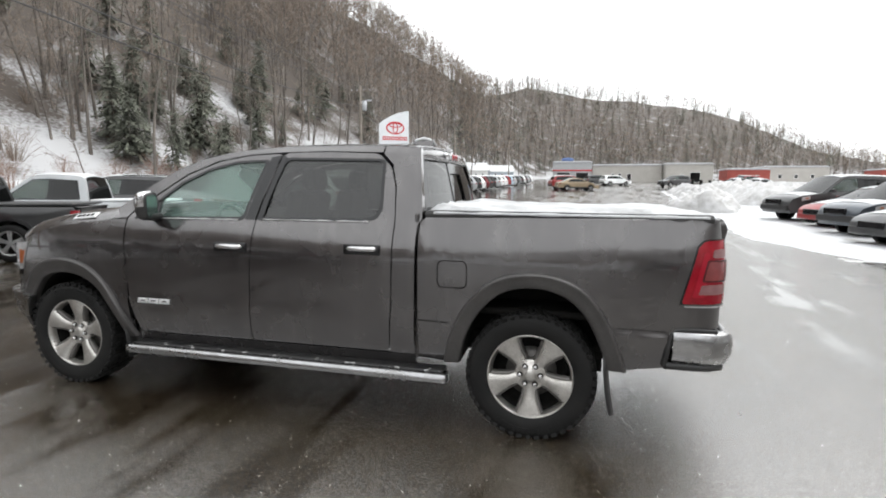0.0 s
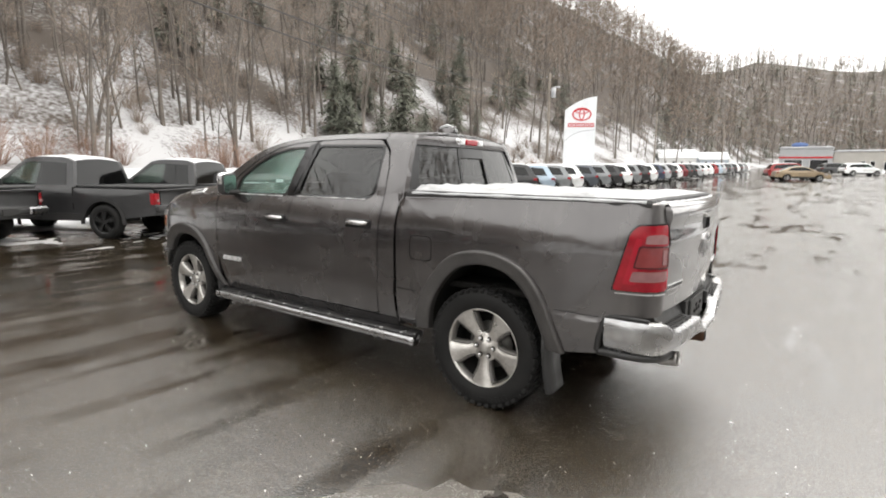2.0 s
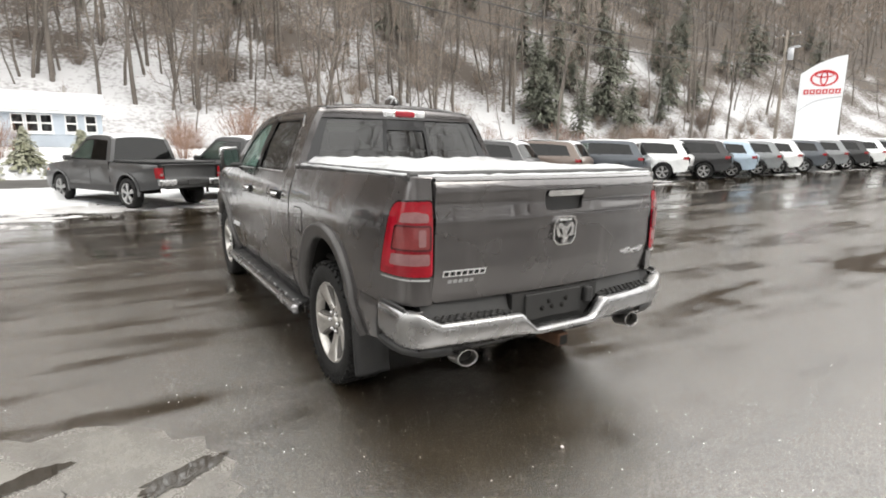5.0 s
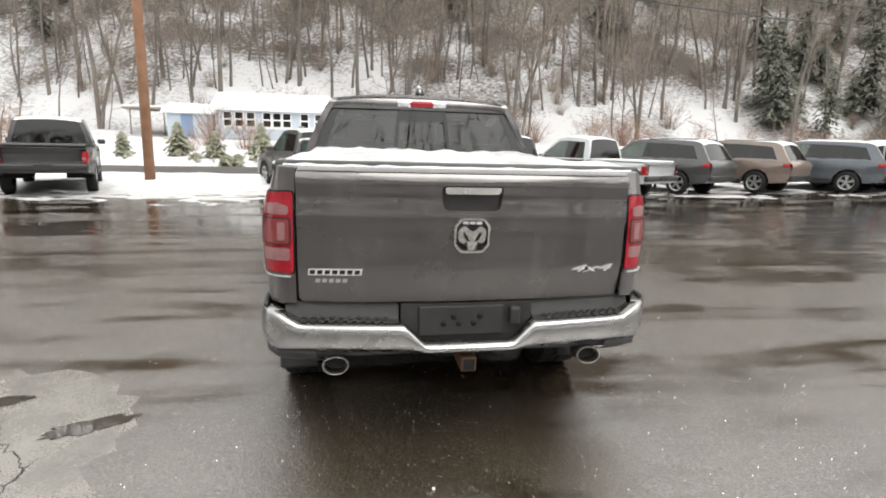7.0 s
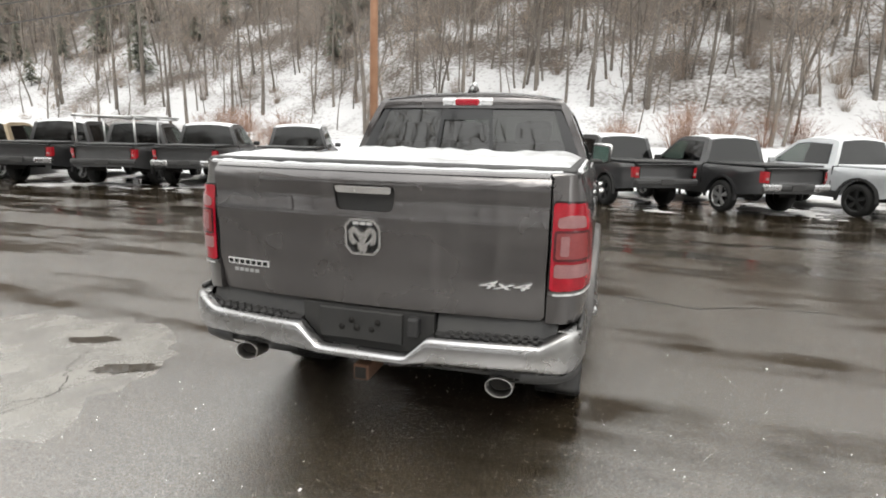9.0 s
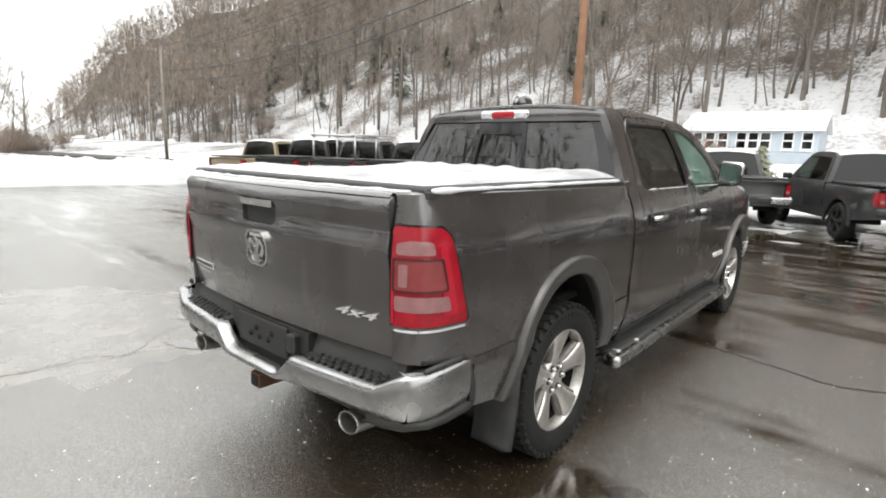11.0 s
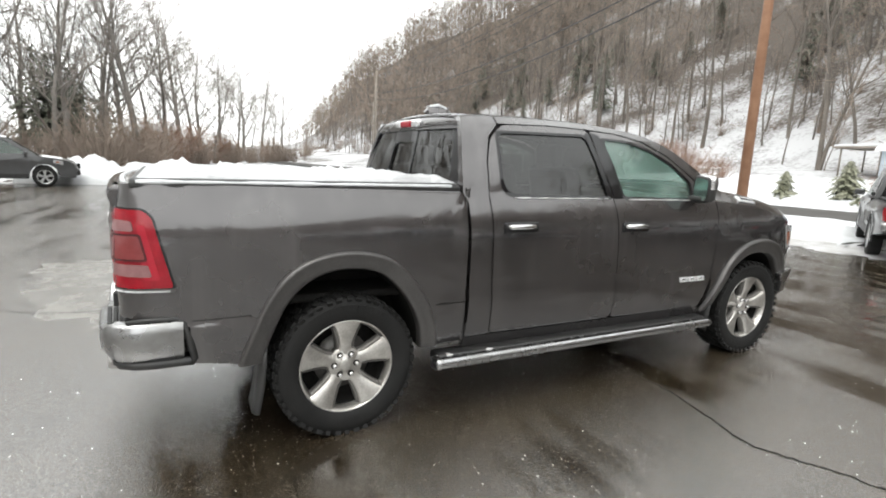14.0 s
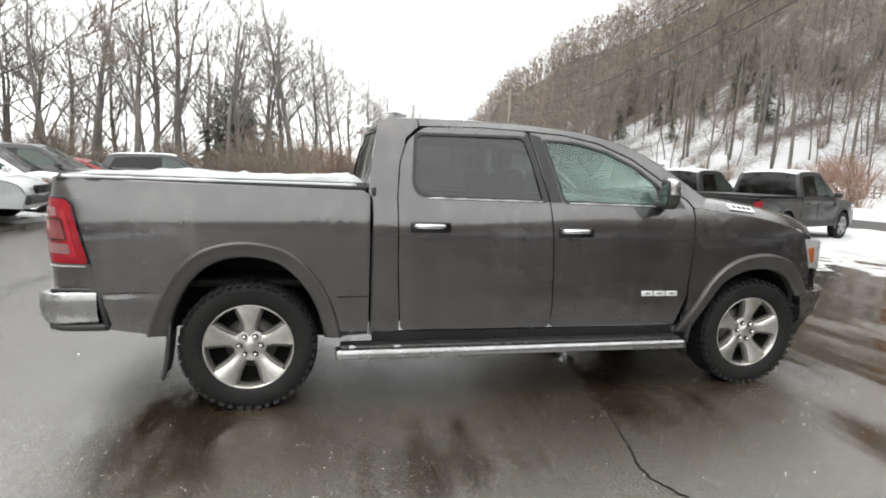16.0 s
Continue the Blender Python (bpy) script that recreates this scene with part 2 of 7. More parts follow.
GREEN = glass("green_glass", (0.66, 0.84, 0.78), 0.04, rough=0.07, mist=0.15, mist_col=(0.30, 0.50, 0.43))
SCREEN = glass("windscreen_glass", (0.55, 0.66, 0.6), 0.05)
SEAT = material("black_leather", (0.02, 0.019, 0.018), (0.04, 0.037, 0.034), rough=0.5, scale=10, fine=120)
CABIN = material("cabin_plastic", (0.03, 0.03, 0.03), (0.05, 0.05, 0.048), rough=0.6, scale=8, fine=90)
REDLENS = material("red_lens", (0.30, 0.002, 0.012), (0.20, 0.001, 0.008), rough=0.16, scale=14, fine=120, coat=0.1)
REDDARK = material("dark_red_lens", (0.20, 0.035, 0.035), (0.15, 0.022, 0.024), rough=0.14, scale=14, fine=120, coat=0.3)
CLEARLENS = material("clear_pink_lens", (0.25, 0.125, 0.125), (0.19, 0.085, 0.09), rough=0.14, scale=18, fine=160, coat=0.3)
WHITELENS = material("clear_lens", (0.6, 0.6, 0.6), (0.4, 0.4, 0.41), rough=0.1, metal=0.3, scale=20, fine=160, coat=1.0)
AMBER = material("amber_lens", (0.42, 0.12, 0.04), (0.32, 0.09, 0.03), rough=0.12, scale=14, fine=90, coat=1.0)
SNOW = material("wet_snow", (0.47, 0.475, 0.485), (0.62, 0.63, 0.645), rough=0.55, rough2=0.75, scale=1.5, fine=30, bump=0.35)
SLUSH = material("dirty_slush", (0.30, 0.29, 0.28), (0.56, 0.56, 0.57), rough=0.35, rough2=0.6, scale=2.5, fine=30, bump=0.4)
THINSNOW = material("thin_wet_snow", (0.26, 0.26, 0.265), (0.60, 0.61, 0.62), rough=0.5, rough2=0.75, scale=3.2, fine=26, bump=0.4)
COVER = material("vinyl_cover", (0.02, 0.02, 0.021), (0.035, 0.035, 0.035), rough=0.5, scale=8, fine=150, bump=0.1)
SOOTED = material("sooty_chrome", (0.46, 0.45, 0.44), (0.28, 0.27, 0.26), rough=0.25, rough2=0.5, metal=1.0, scale=12, fine=60)
RUST = material("rusty_steel", (0.06, 0.03, 0.018), (0.11, 0.055, 0.03), rough=0.8, metal=0.3, scale=12, fine=90)
BARK = material("wet_bark", (0.062, 0.053, 0.046), (0.17, 0.148, 0.128), rough=0.85, scale=0.35, fine=9)
GREYBARK = material("grey_bark", (0.12, 0.108, 0.097), (0.26, 0.24, 0.22), rough=0.85, scale=0.6, fine=12)
GREYTWIG = material("grey_twigs", (0.19, 0.165, 0.15), (0.33, 0.295, 0.27), rough=0.9, scale=0.06, fine=1.2)
TWIG = material("bare_twigs", (0.14, 0.110, 0.091), (0.27, 0.218, 0.178), rough=0.9, scale=0.06, fine=1.2)
NEEDLE = material("hemlock_needles", (0.062, 0.068, 0.05), (0.14, 0.145, 0.112), rough=0.8, scale=0.4, fine=3)
BRUSH = material("russet_brush", (0.17, 0.098, 0.072), (0.27, 0.175, 0.13), rough=0.9, scale=0.7, fine=5)
POLEWOOD = material("treated_pole_wood", (0.19, 0.092, 0.05), (0.26, 0.14, 0.082), rough=0.75, scale=3, fine=40)
OLDPOLE = material("weathered_pole_wood", (0.17, 0.145, 0.12), (0.25, 0.22, 0.19), rough=0.85, scale=3, fine=40)
WIRE = material("black_wire", (0.03, 0.03, 0.03), rough=0.6)

# ---------------- the land ----------------
# azimuth from +y towards +x: distance of the hill's foot, of its ridge, and the ridge's height
HILL = [(-180, 500, 900, 4), (-84, 500, 900, 4), (-78, 300, 560, 8), (-75, 170, 430, 22), (-72, 140, 380, 50), (-65, 110, 300, 62), (-45, 72, 200, 72),
        (-20, 52, 155, 78), (0, 48, 145, 82), (20, 50, 150, 84), (45, 60, 190, 84), (60, 78, 260, 84), (67.5, 95, 300, 80), (74, 120, 370, 76), (79, 160, 430, 66),
        (84.5, 270, 560, 98), (91, 290, 600, 93), (99, 310, 620, 81), (104, 330, 640, 68), (107, 350, 660, 54), (110, 370, 680, 37), (115, 420, 720, 22), (125, 500, 800, 8), (180, 500, 900, 4)]
HAZ, HFOOT, HRIDGE, HTOP = zip(*HILL)


def road_line(x):
    return 9.4 + 0.105 * x


def edge_far(x):
    """The lot's edge along the parked row: it bends away from the road beyond x = 10."""
    return road_line(x) if x < 10 else float(np.interp(x, (10, 22), (10.45, 9.7)))


def edge_near(x):
    return -5.2 - 0.085 * max(0.0, x - 15)


def base_z(x, y):
    """The lie of the land without the hill: level by the truck, rising gently along +x and beyond the road."""
    z = 0.023 * (math.sqrt((x - 8) ** 2 + 9) + (x - 8)) / 2
    over = y - road_line(min(x, 130)) - 17
    if over > 0:
        z += 0.10 * over * min(1, over / 10) if over < 20.4 else 0.10 * 20.4
    return z


def land_z(x, y):
    r, az = math.hypot(x, y), math.degrees(math.atan2(x, y))
    z = base_z(x, y) if r < 260 else base_z(x * 260 / r, y * 260 / r)
    rf, rr, h = (float(np.interp(az, HAZ, t)) for t in (HFOOT, HRIDGE, HTOP))
    if r > rf:
        t = min(1.0, (r - rf) / (rr - rf))
        z += h * (t * t * (3 - 2 * t) * 0.35 + t * 0.65)
        z += 2.2 * noise.noise((x * 0.035, y * 0.035, 3)) * min(1, (r - rf) / 12)
    return z


# ground: one sheet to the horizon; a snow cover with leaf litter, lowered a little below the paving
GROUND = bpy.data.materials.new("snowy_forest_floor")
GROUND.use_nodes = True
gn, gl = GROUND.node_tree.nodes, GROUND.node_tree.links
gt = gn.new("ShaderNodeTexCoord")
g1, g2 = gn.new("ShaderNodeTexNoise"), gn.new("ShaderNodeTexNoise")
g1.inputs["Scale"].default_value, g1.inputs["Detail"].default_value = 0.11, 8
g2.inputs["Scale"].default_value, g2.inputs["Detail"].default_value = 2.6, 10
gm, gr = gn.new("ShaderNodeMath"), gn.new("ShaderNodeValToRGB")
gm.operation = "MULTIPLY_ADD"
gm.inputs[1].default_value = 0.55
for t in (g1, g2):
    gl.new(gt.outputs["Object"], t.inputs["Vector"])
gl.new(g2.outputs["Fac"], gm.inputs[0])
gl.new(g1.outputs["Fac"], gm.inputs[2])
# under the closed canopy higher up, fallen leaves lie thicker and the snow thins
gs, gz, gd = gn.new("ShaderNodeSeparateXYZ"), gn.new("ShaderNodeMapRange"), gn.new("ShaderNodeMath")
gl.new(gt.outputs["Object"], gs.inputs[0])
gz.inputs["From Min"].default_value, gz.inputs["From Max"].default_value = 4.0, 22.0
gz.inputs["To Max"].default_value = 0.28
gd.operation = "SUBTRACT"
gl.new(gs.outputs["Z"], gz.inputs["Value"])
gl.new(gm.outputs[0], gd.inputs[0])
gl.new(gz.outputs[0], gd.inputs[1])
gl.new(gd.outputs[0], gr.inputs["Fac"])
e = gr.color_ramp.elements
e[0].position, e[0].color = 0.575, (0.062, 0.048, 0.038, 1)
e[1].position, e[1].color = 0.80, (0.42, 0.42, 0.43, 1)
gl.new(gr.outputs["Color"], gn["Principled BSDF"].inputs["Base Color"])
gn["Principled BSDF"].inputs["Roughness"].default_value = 0.75

radii = [0, 6, 12, 18, 24, 30, 36, 42, 48, 54, 60, 66, 73, 81, 90, 100, 112, 126, 142, 160, 180, 204, 232, 264, 300, 340, 385, 435, 490, 550, 620, 700, 800, 1000, 1500, 2500, 4500]
gv, gf = [], []
for r in radii:
    for k in range(240):
        a = 2 * math.pi * k / 240
        x, y = r * math.sin(a), r * math.cos(a)
        gv.append((x, y, land_z(x, y) - 0.10))
for i in range(len(radii) - 1):
    for k in range(240):
        q = (k + 1) % 240
        gf.append((i * 240 + k, i * 240 + q, (i + 1) * 240 + q, (i + 1) * 240 + k))
ground = tagged(raw("ground", gv, gf, GROUND), "snow-covered ground with leaf litter rising to a wooded hill", "ground", kind="structure")

# wet asphalt: damp aggregate under a patchy film of water that darkens and polishes it
ASPHALT = bpy.data.materials.new("wet_asphalt")
ASPHALT.use_nodes = True
an, al = ASPHALT.node_tree.nodes, ASPHALT.node_tree.links
ab = an["Principled BSDF"]
at = an.new("ShaderNodeTexCoord")


def a_noise(scale, detail, squash=None, turn=0.0):
    t = an.new("ShaderNodeTexNoise")
    t.inputs["Scale"].default_value, t.inputs["Detail"].default_value = scale, detail
    if squash:
        mp = an.new("ShaderNodeMapping")
        mp.inputs["Rotation"].default_value, mp.inputs["Scale"].default_value = (0, 0, radians(turn)), squash
        al.new(at.outputs["Object"], mp.inputs["Vector"])
        al.new(mp.outputs[0], t.inputs["Vector"])
    else:
        al.new(at.outputs["Object"], t.inputs["Vector"])
    return t.outputs["Fac"]


def a_math(op, x, y):
    t = an.new("ShaderNodeMath")
    t.operation = op
    for k, v in enumerate((x, y)):
        if isinstance(v, (int, float)):
            t.inputs[k].default_value = v
        else:
            al.new(v, t.inputs[k])
    return t.outputs[0]


def a_range(x, f0, f1, t0, t1):
    t = an.new("ShaderNodeMapRange")
    for k, v in zip(("From Min", "From Max", "To Min", "To Max"), (f0, f1, t0, t1)):
        t.inputs[k].default_value = v
    al.new(x, t.inputs["Value"])
    return t.outputs[0]


# water lies in long thin bands along the lot, broken up by smaller hollows
streak = a_noise(1.0, 7, (0.20, 1.15, 1), -6)
fine_streak = a_noise(1.0, 6, (0.42, 3.4, 1), -4)
blot = a_noise(1.3, 10)
across_lot = an.new("ShaderNodeSeparateXYZ")
al.new(at.outputs["Object"], across_lot.inputs[0])
pool = a_range(across_lot.outputs["Y"], 1.0, 7.0, -0.012, 0.075)
wet = a_math("ADD", a_math("MULTIPLY", streak, 0.48), a_math("ADD", a_math("MULTIPLY", fine_streak, 0.30), a_math("MULTIPLY", blot, 0.22)))
film = a_range(a_math("ADD", wet, pool), 0.482, 0.582, 0.0, 1.0)
grit, pebble, stain = a_noise(150, 3), a_noise(48, 2), a_noise(1.7, 8)
# aggregate: single stones, each with its own shade and gloss
stones = an.new("ShaderNodeTexVoronoi")
stones.inputs["Scale"].default_value = 105
al.new(at.outputs["Object"], stones.inputs["Vector"])
shade = an.new("ShaderNodeSeparateColor")
al.new(stones.outputs["Color"], shade.inputs[0])
speck = an.new("ShaderNodeTexVoronoi")
speck.inputs["Scale"].default_value = 62
al.new(at.outputs["Object"], speck.inputs["Vector"])
speck_shade = an.new("ShaderNodeSeparateColor")
al.new(speck.outputs["Color"], speck_shade.inputs[0])
chip = a_math("MULTIPLY", a_range(speck.outputs["Distance"], 0.10, 0.22, 1.0, 0.0), a_range(speck_shade.outputs[0], 0.72, 0.92, 0.0, 1.0))
acol = an.new("ShaderNodeValToRGB")
acol.color_ramp.elements[0].position, acol.color_ramp.elements[0].color = 0.26, (0.009, 0.0070, 0.0046, 1)
acol.color_ramp.elements[1].position, acol.color_ramp.elements[1].color = 0.82, (0.088, 0.069, 0.048, 1)
al.new(a_math("ADD", a_math("MULTIPLY", stain, 0.30), a_math("ADD", a_math("MULTIPLY", grit, 0.22), a_math("MULTIPLY", shade.outputs[0], 0.48))), acol.inputs["Fac"])
damp = an.new("ShaderNodeMix")
damp.data_type, damp.blend_type = "RGBA", "MULTIPLY"
damp.inputs["B"].default_value = (0.50, 0.475, 0.44, 1)
al.new(film, damp.inputs["Factor"])
al.new(acol.outputs["Color"], damp.inputs["A"])
pale_chip = an.new("ShaderNodeMix")
pale_chip.data_type = "RGBA"
pale_chip.inputs["B"].default_value = (0.40, 0.38, 0.35, 1)
al.new(a_math("MULTIPLY", chip, 0.75), pale_chip.inputs["Factor"])
al.new(damp.outputs["Result"], pale_chip.inputs["A"])
al.new(pale_chip.outputs["Result"], ab.inputs["Base Color"])
gloss = a_range(a_math("ADD", film, a_math("MULTIPLY", shade.outputs[1], 0.30)), 0.0, 1.3, 0.235, 0.03)
al.new(gloss, ab.inputs["Roughness"])
al.new(a_range(a_math("ADD", film, a_math("MULTIPLY", shade.outputs[2], 0.9)), 0.0, 1.9, 3.3, 1.4), ab.inputs["Specular IOR Level"])
abump = an.new("ShaderNodeBump")
abump.inputs["Distance"].default_value = 0.006
al.new(a_range(film, 0.0, 1.0, 0.50, 0.04), abump.inputs["Strength"])
al.new(a_math("ADD", a_math("MULTIPLY", grit, 0.8), a_math("ADD", a_math("MULTIPLY", pebble, 0.25), a_math("MULTIPLY", stones.outputs["Distance"], -0.7))), abump.inputs["Height"])
al.new(abump.outputs["Normal"], ab.inputs["Normal"])


def strip(name, xs, low, high, n, mat, lift, label, category):
    """A paved strip over the land between two lines."""
    v, f = [], []
    for x in xs:
        for k in range(n + 1):
            y = low(x) + (high(x) - low(x)) * k / n
            v.append((x, y, base_z(x, y) + lift))
    for i in range(len(xs) - 1):
        for k in range(n):
            f.append((i * (n + 1) + k, (i + 1) * (n + 1) + k, (i + 1) * (n + 1) + k + 1, i * (n + 1) + k + 1))
    return tagged(raw(name, v, f, mat), label, category, kind="structure")


lot_x = [-24 + 2 * k for k in range(40)] + [60 + 8 * k for k in range(22)]
# below x = 25 unseen asphalt is added at -y to darken tailgate reflections
strip("parking_lot", lot_x, lambda x: edge_near(x) - 7 - max(0, x - 60) * 0.25 - 38 * max(0.0, min(1.0, (25 - x) / 10)), lambda x: edge_far(x) + 7, 20, ASPHALT, 0.0, "wet dark asphalt parking lot with thin films of water", "asphalt")
ROADTAR = material("salted_road_asphalt", (0.055, 0.052, 0.05), (0.10, 0.096, 0.092), rough=0.75, rough2=0.95, scale=0.7, fine=14, spec=0.12)
road_x = [-260 + 6 * k for k in range(75)]
strip("road", road_x, lambda x: road_line(x) + 11.6, lambda x: road_line(x) + 17.4, 4, ROADTAR, 0.02, "wet asphalt road behind the parked vehicles", "road")

# ---------------- the pickup truck ----------------
AXLE = 3.672


def subpart(name, label):
    ob = new(name)
    ob.parent = truck
    if label:
        ob["label"] = label
    return ob


truck = thing("pickup_truck", "dark grey metallic crew-cab pickup truck standing on wet asphalt", "pickup truck")

# plan of the body's side, from the tailgate seam round to the middle of the nose
PLAN = curve_through([(0.80, -1.108), (0.88, -1.090), (0.935, -1.035), (0.963, -0.94), (0.98, -0.80), (0.993, -0.5), (0.997, 0.0), (0.997, 1.0), (0.997, 2.0), (0.997, 3.0),
                      (0.992, 3.5), (0.975, 3.9), (0.935, 4.14), (0.86, 4.31), (0.72, 4.43), (0.4, 4.54), (0.0, 4.57)], 8)
_d = [0.0]
for a, b in zip(PLAN, PLAN[1:]):
    _d.append(_d[-1] + math.dist(a, b))
_zero = float(np.interp(0.0, [p[1] for p in PLAN], _d))
PU = [d - _zero for d in _d]
PXS, PYS = [p[0] for p in PLAN], [p[1] for p in PLAN]
# how far the side leans in at each height
LEAN = [(0.30, 0.12), (0.44, 0.075), (0.50, 0.045), (0.60, 0.018), (0.70, 0.006), (0.735, 0.0), (0.76, 0.010), (0.85, 0.006), (1.0, 0.0), (1.12, 0.001), (1.20, 0.007), (1.25, 0.016), (1.30, 0.034),
        (1.36, 0.060), (1.40, 0.080), (1.5, 0.108), (1.6, 0.150), (1.7, 0.195), (1.8, 0.243), (1.86, 0.285), (1.90, 0.335), (1.94, 0.40)]
LZ, LD = zip(*LEAN)


def side(u, z, s=1, off=0.0):
    """A point of the truck's skin: u along the plan, z up, s the side, off outwards."""
    x, y = float(np.interp(u, PU, PXS)), float(np.interp(u, PU, PYS))
    x2, y2 = float(np.interp(u + 0.02, PU, PXS)), float(np.interp(u + 0.02, PU, PYS))
    x1, y1 = float(np.interp(u - 0.02, PU, PXS)), float(np.interp(u - 0.02, PU, PYS))
    t = Vector((x2 - x1, y2 - y1)).normalized()
    nx, ny = t.y, -t.x
    lean = float(np.interp(z, LZ, LD))
    d = off - (lean * 0.78 if u < 0.72 and 1.15 < z < 1.45 else lean)
    if u < -0.84:
        d = off - (off - d) * max(0.42, 1 - (-0.84 - u) / 0.40)
    if z > 1.36 and y > 2.2:
        d -= 0.10 * (y - 2.2) * min(1, (z - 1.36) / 0.1) * 0.5
    return Vector((s * (x + nx * d), y + ny * d, z))


def skin(name, loops, s, mat, parent, off=0.0, step=0.09, deep=0.03, label=""):
    bm = sheet(loops, lambda u, z: side(u, z, s, off), step, lambda u, z: side(u, z, s, off - deep))
    if s < 0:
        bmesh.ops.reverse_faces(bm, faces=bm.faces[:])
    return part(name, bm, mat, parent, label)


ARCH_OUT = [(-0.585, 0.50), (-0.545, 0.62), (-0.43, 0.87), (-0.27, 1.03), (-0.02, 1.09), (0.24, 1.035), (0.42, 0.86), (0.52, 0.66), (0.57, 0.46)]
ARCH_IN = [(-0.455, 0.50), (-0.43, 0.62), (-0.335, 0.82), (-0.20, 0.945), (-0.02, 0.99), (0.18, 0.95), (0.33, 0.81), (0.42, 0.64), (0.46, 0.46)]
FARCH_OUT = [(-0.655, 0.44), (-0.58, 0.60), (-0.42, 0.85), (-0.25, 0.985), (-0.03, 1.035), (0.18, 1.01), (0.32, 0.93), (0.43, 0.78), (0.47, 0.70)]
FARCH_IN = [(-0.52, 0.42), (-0.475, 0.58), (-0.35, 0.78), (-0.20, 0.88), (-0.03, 0.915), (0.14, 0.895), (0.26, 0.83), (0.36, 0.70), (0.39, 0.60)]


def arch(pts, shift=0.0, inward=0.0):
    return [(u + shift, z) for u, z in curve_through(pts, 5)]


def mid(a, b, t=0.45):
    return [((1 - t) * p[0] + t * q[0], (1 - t) * p[1] + t * q[1]) for p, q in zip(a, b)]


RAIL = curve_through([(0.80, 1.872), (1.05, 1.893), (1.69, 1.898), (2.10, 1.876), (2.40, 1.833), (2.70, 1.740), (2.95, 1.60), (3.22, 1.415)], 6)
RAILY, RAILZ = [p[0] for p in RAIL], [p[1] for p in RAIL]


def rail_z(y):
    return float(np.interp(y, RAILY, RAILZ))


GAP = 0.004
for s in (-1, 1):
    # bed side
    a = arch(mid(ARCH_OUT, ARCH_IN))
    bed = [(-1.19, 0.80), (-0.86, 0.785), (-0.80, 0.74), (-0.79, 0.545), (-0.60, 0.515)] + a + [(0.735, 0.475), (0.735, 1.385), (0.70, 1.405), (-1.10, 1.43), (-1.19, 1.425)]
    skin("bed_side", [bed], s, PAINT, truck, step=0.07)
    # lower seam of the bed side and the lip under the tail lamp
    skin("body_seam", [[(-0.79, 0.768), (-0.515, 0.772), (-0.515, 0.777), (-0.79, 0.773)]], s, DARK, truck, off=0.001, step=0.2, deep=0.003)
    skin("body_seam", [[(0.535, 0.735), (0.735, 0.738), (0.735, 0.743), (0.535, 0.740)]], s, DARK, truck, off=0.001, step=0.2, deep=0.003)
    skin("lamp_lip", [rounded([(-1.188, 0.925), (-0.855, 0.922), (-0.850, 0.942), (-1.188, 0.943)], 0.006)], s, FLARE, truck, off=0.012, step=0.06, deep=0.02)
    # front fender
    f = arch(mid(FARCH_OUT, FARCH_IN), AXLE)
    fen = [(3.06, 0.52)] + [p for p in f if p[0] > 3.075] + [(4.20, 0.74), (4.17, 0.93), (4.10, 1.165), (3.95, 1.225), (3.70, 1.285), (3.40, 1.325), (3.075, 1.352), (3.065, 1.1)]
    skin("front_fender", [fen], s, PAINT, truck, step=0.07)
    # rocker under the doors
    skin("rocker_panel", [[(0.765, 0.40), (3.04, 0.40), (3.0, 0.481), (0.765, 0.490)]], s, PAINT, truck, step=0.12)
    # pillar behind the rear door
    pil = [(0.765, 0.498), (0.938, 0.498), (0.915, 0.9), (0.907, 1.36), (0.925, 1.60), (0.975, 1.76), (1.06, 1.838)] + [(y, rail_z(y)) for y in (1.06, 0.95, 0.87, 0.80)] + [(0.765, 1.70), (0.735, 1.5), (0.728, 1.40), (0.755, 1.36)]
    skin("cab_pillar", [pil], s, PAINT, truck, step=0.08, deep=0.05)
    # doors
    rear_out = rounded([(0.946, 0.500), (1.998, 0.496), (1.985, 0.9), (1.952, 1.36), (1.835, 1.845), (1.5, 1.852), (1.10, 1.838), (0.985, 1.745), (0.935, 1.60), (0.915, 1.37), (0.923, 0.9)], 0.04)
    rear_win = rounded([(1.005, 1.46), (1.03, 1.80), (1.812, 1.815), (1.955, 1.362), (1.13, 1.372), (1.04, 1.39)], 0.045)
    door = skin("rear_door", [rear_out, rear_win], s, PAINT, truck, step=0.08)
    skin("window_trim", [[p for p in rear_win], rounded([(1.03, 1.47), (1.05, 1.782), (1.795, 1.797), (1.925, 1.385), (1.14, 1.395), (1.06, 1.41)], 0.045)], s, GLOSSBLACK, door, off=0.002, step=0.2, label="gloss black window surround")
    g = skin("window_glass", [rounded([(1.02, 1.465), (1.04, 1.79), (1.80, 1.805), (1.94, 1.375), (1.135, 1.385), (1.05, 1.40)], 0.04)], s, TINT, door, off=-0.008, step=0.2, deep=0.004, label="dark privacy glass")
    g.visible_shadow = False
    skin("pillar_cover", [[(1.80, 1.812), (1.835, 1.835), (1.948, 1.372), (1.90, 1.40)]], s, GLOSSBLACK, door, off=0.004, step=0.3)
    front_out = rounded([(2.006, 0.496), (2.985, 0.484), (3.045, 0.75), (3.058, 1.10), (3.062, 1.352), (3.04, 1.40), (2.86, 1.53), (2.62, 1.685), (2.36, 1.785), (2.10, 1.83), (1.845, 1.842), (1.96, 1.36), (1.993, 0.9)], 0.035)
    front_win = rounded([(1.935, 1.800), (2.20, 1.790), (2.44, 1.735), (2.66, 1.635), (2.835, 1.505), (2.83, 1.352), (2.055, 1.362)], 0.03)
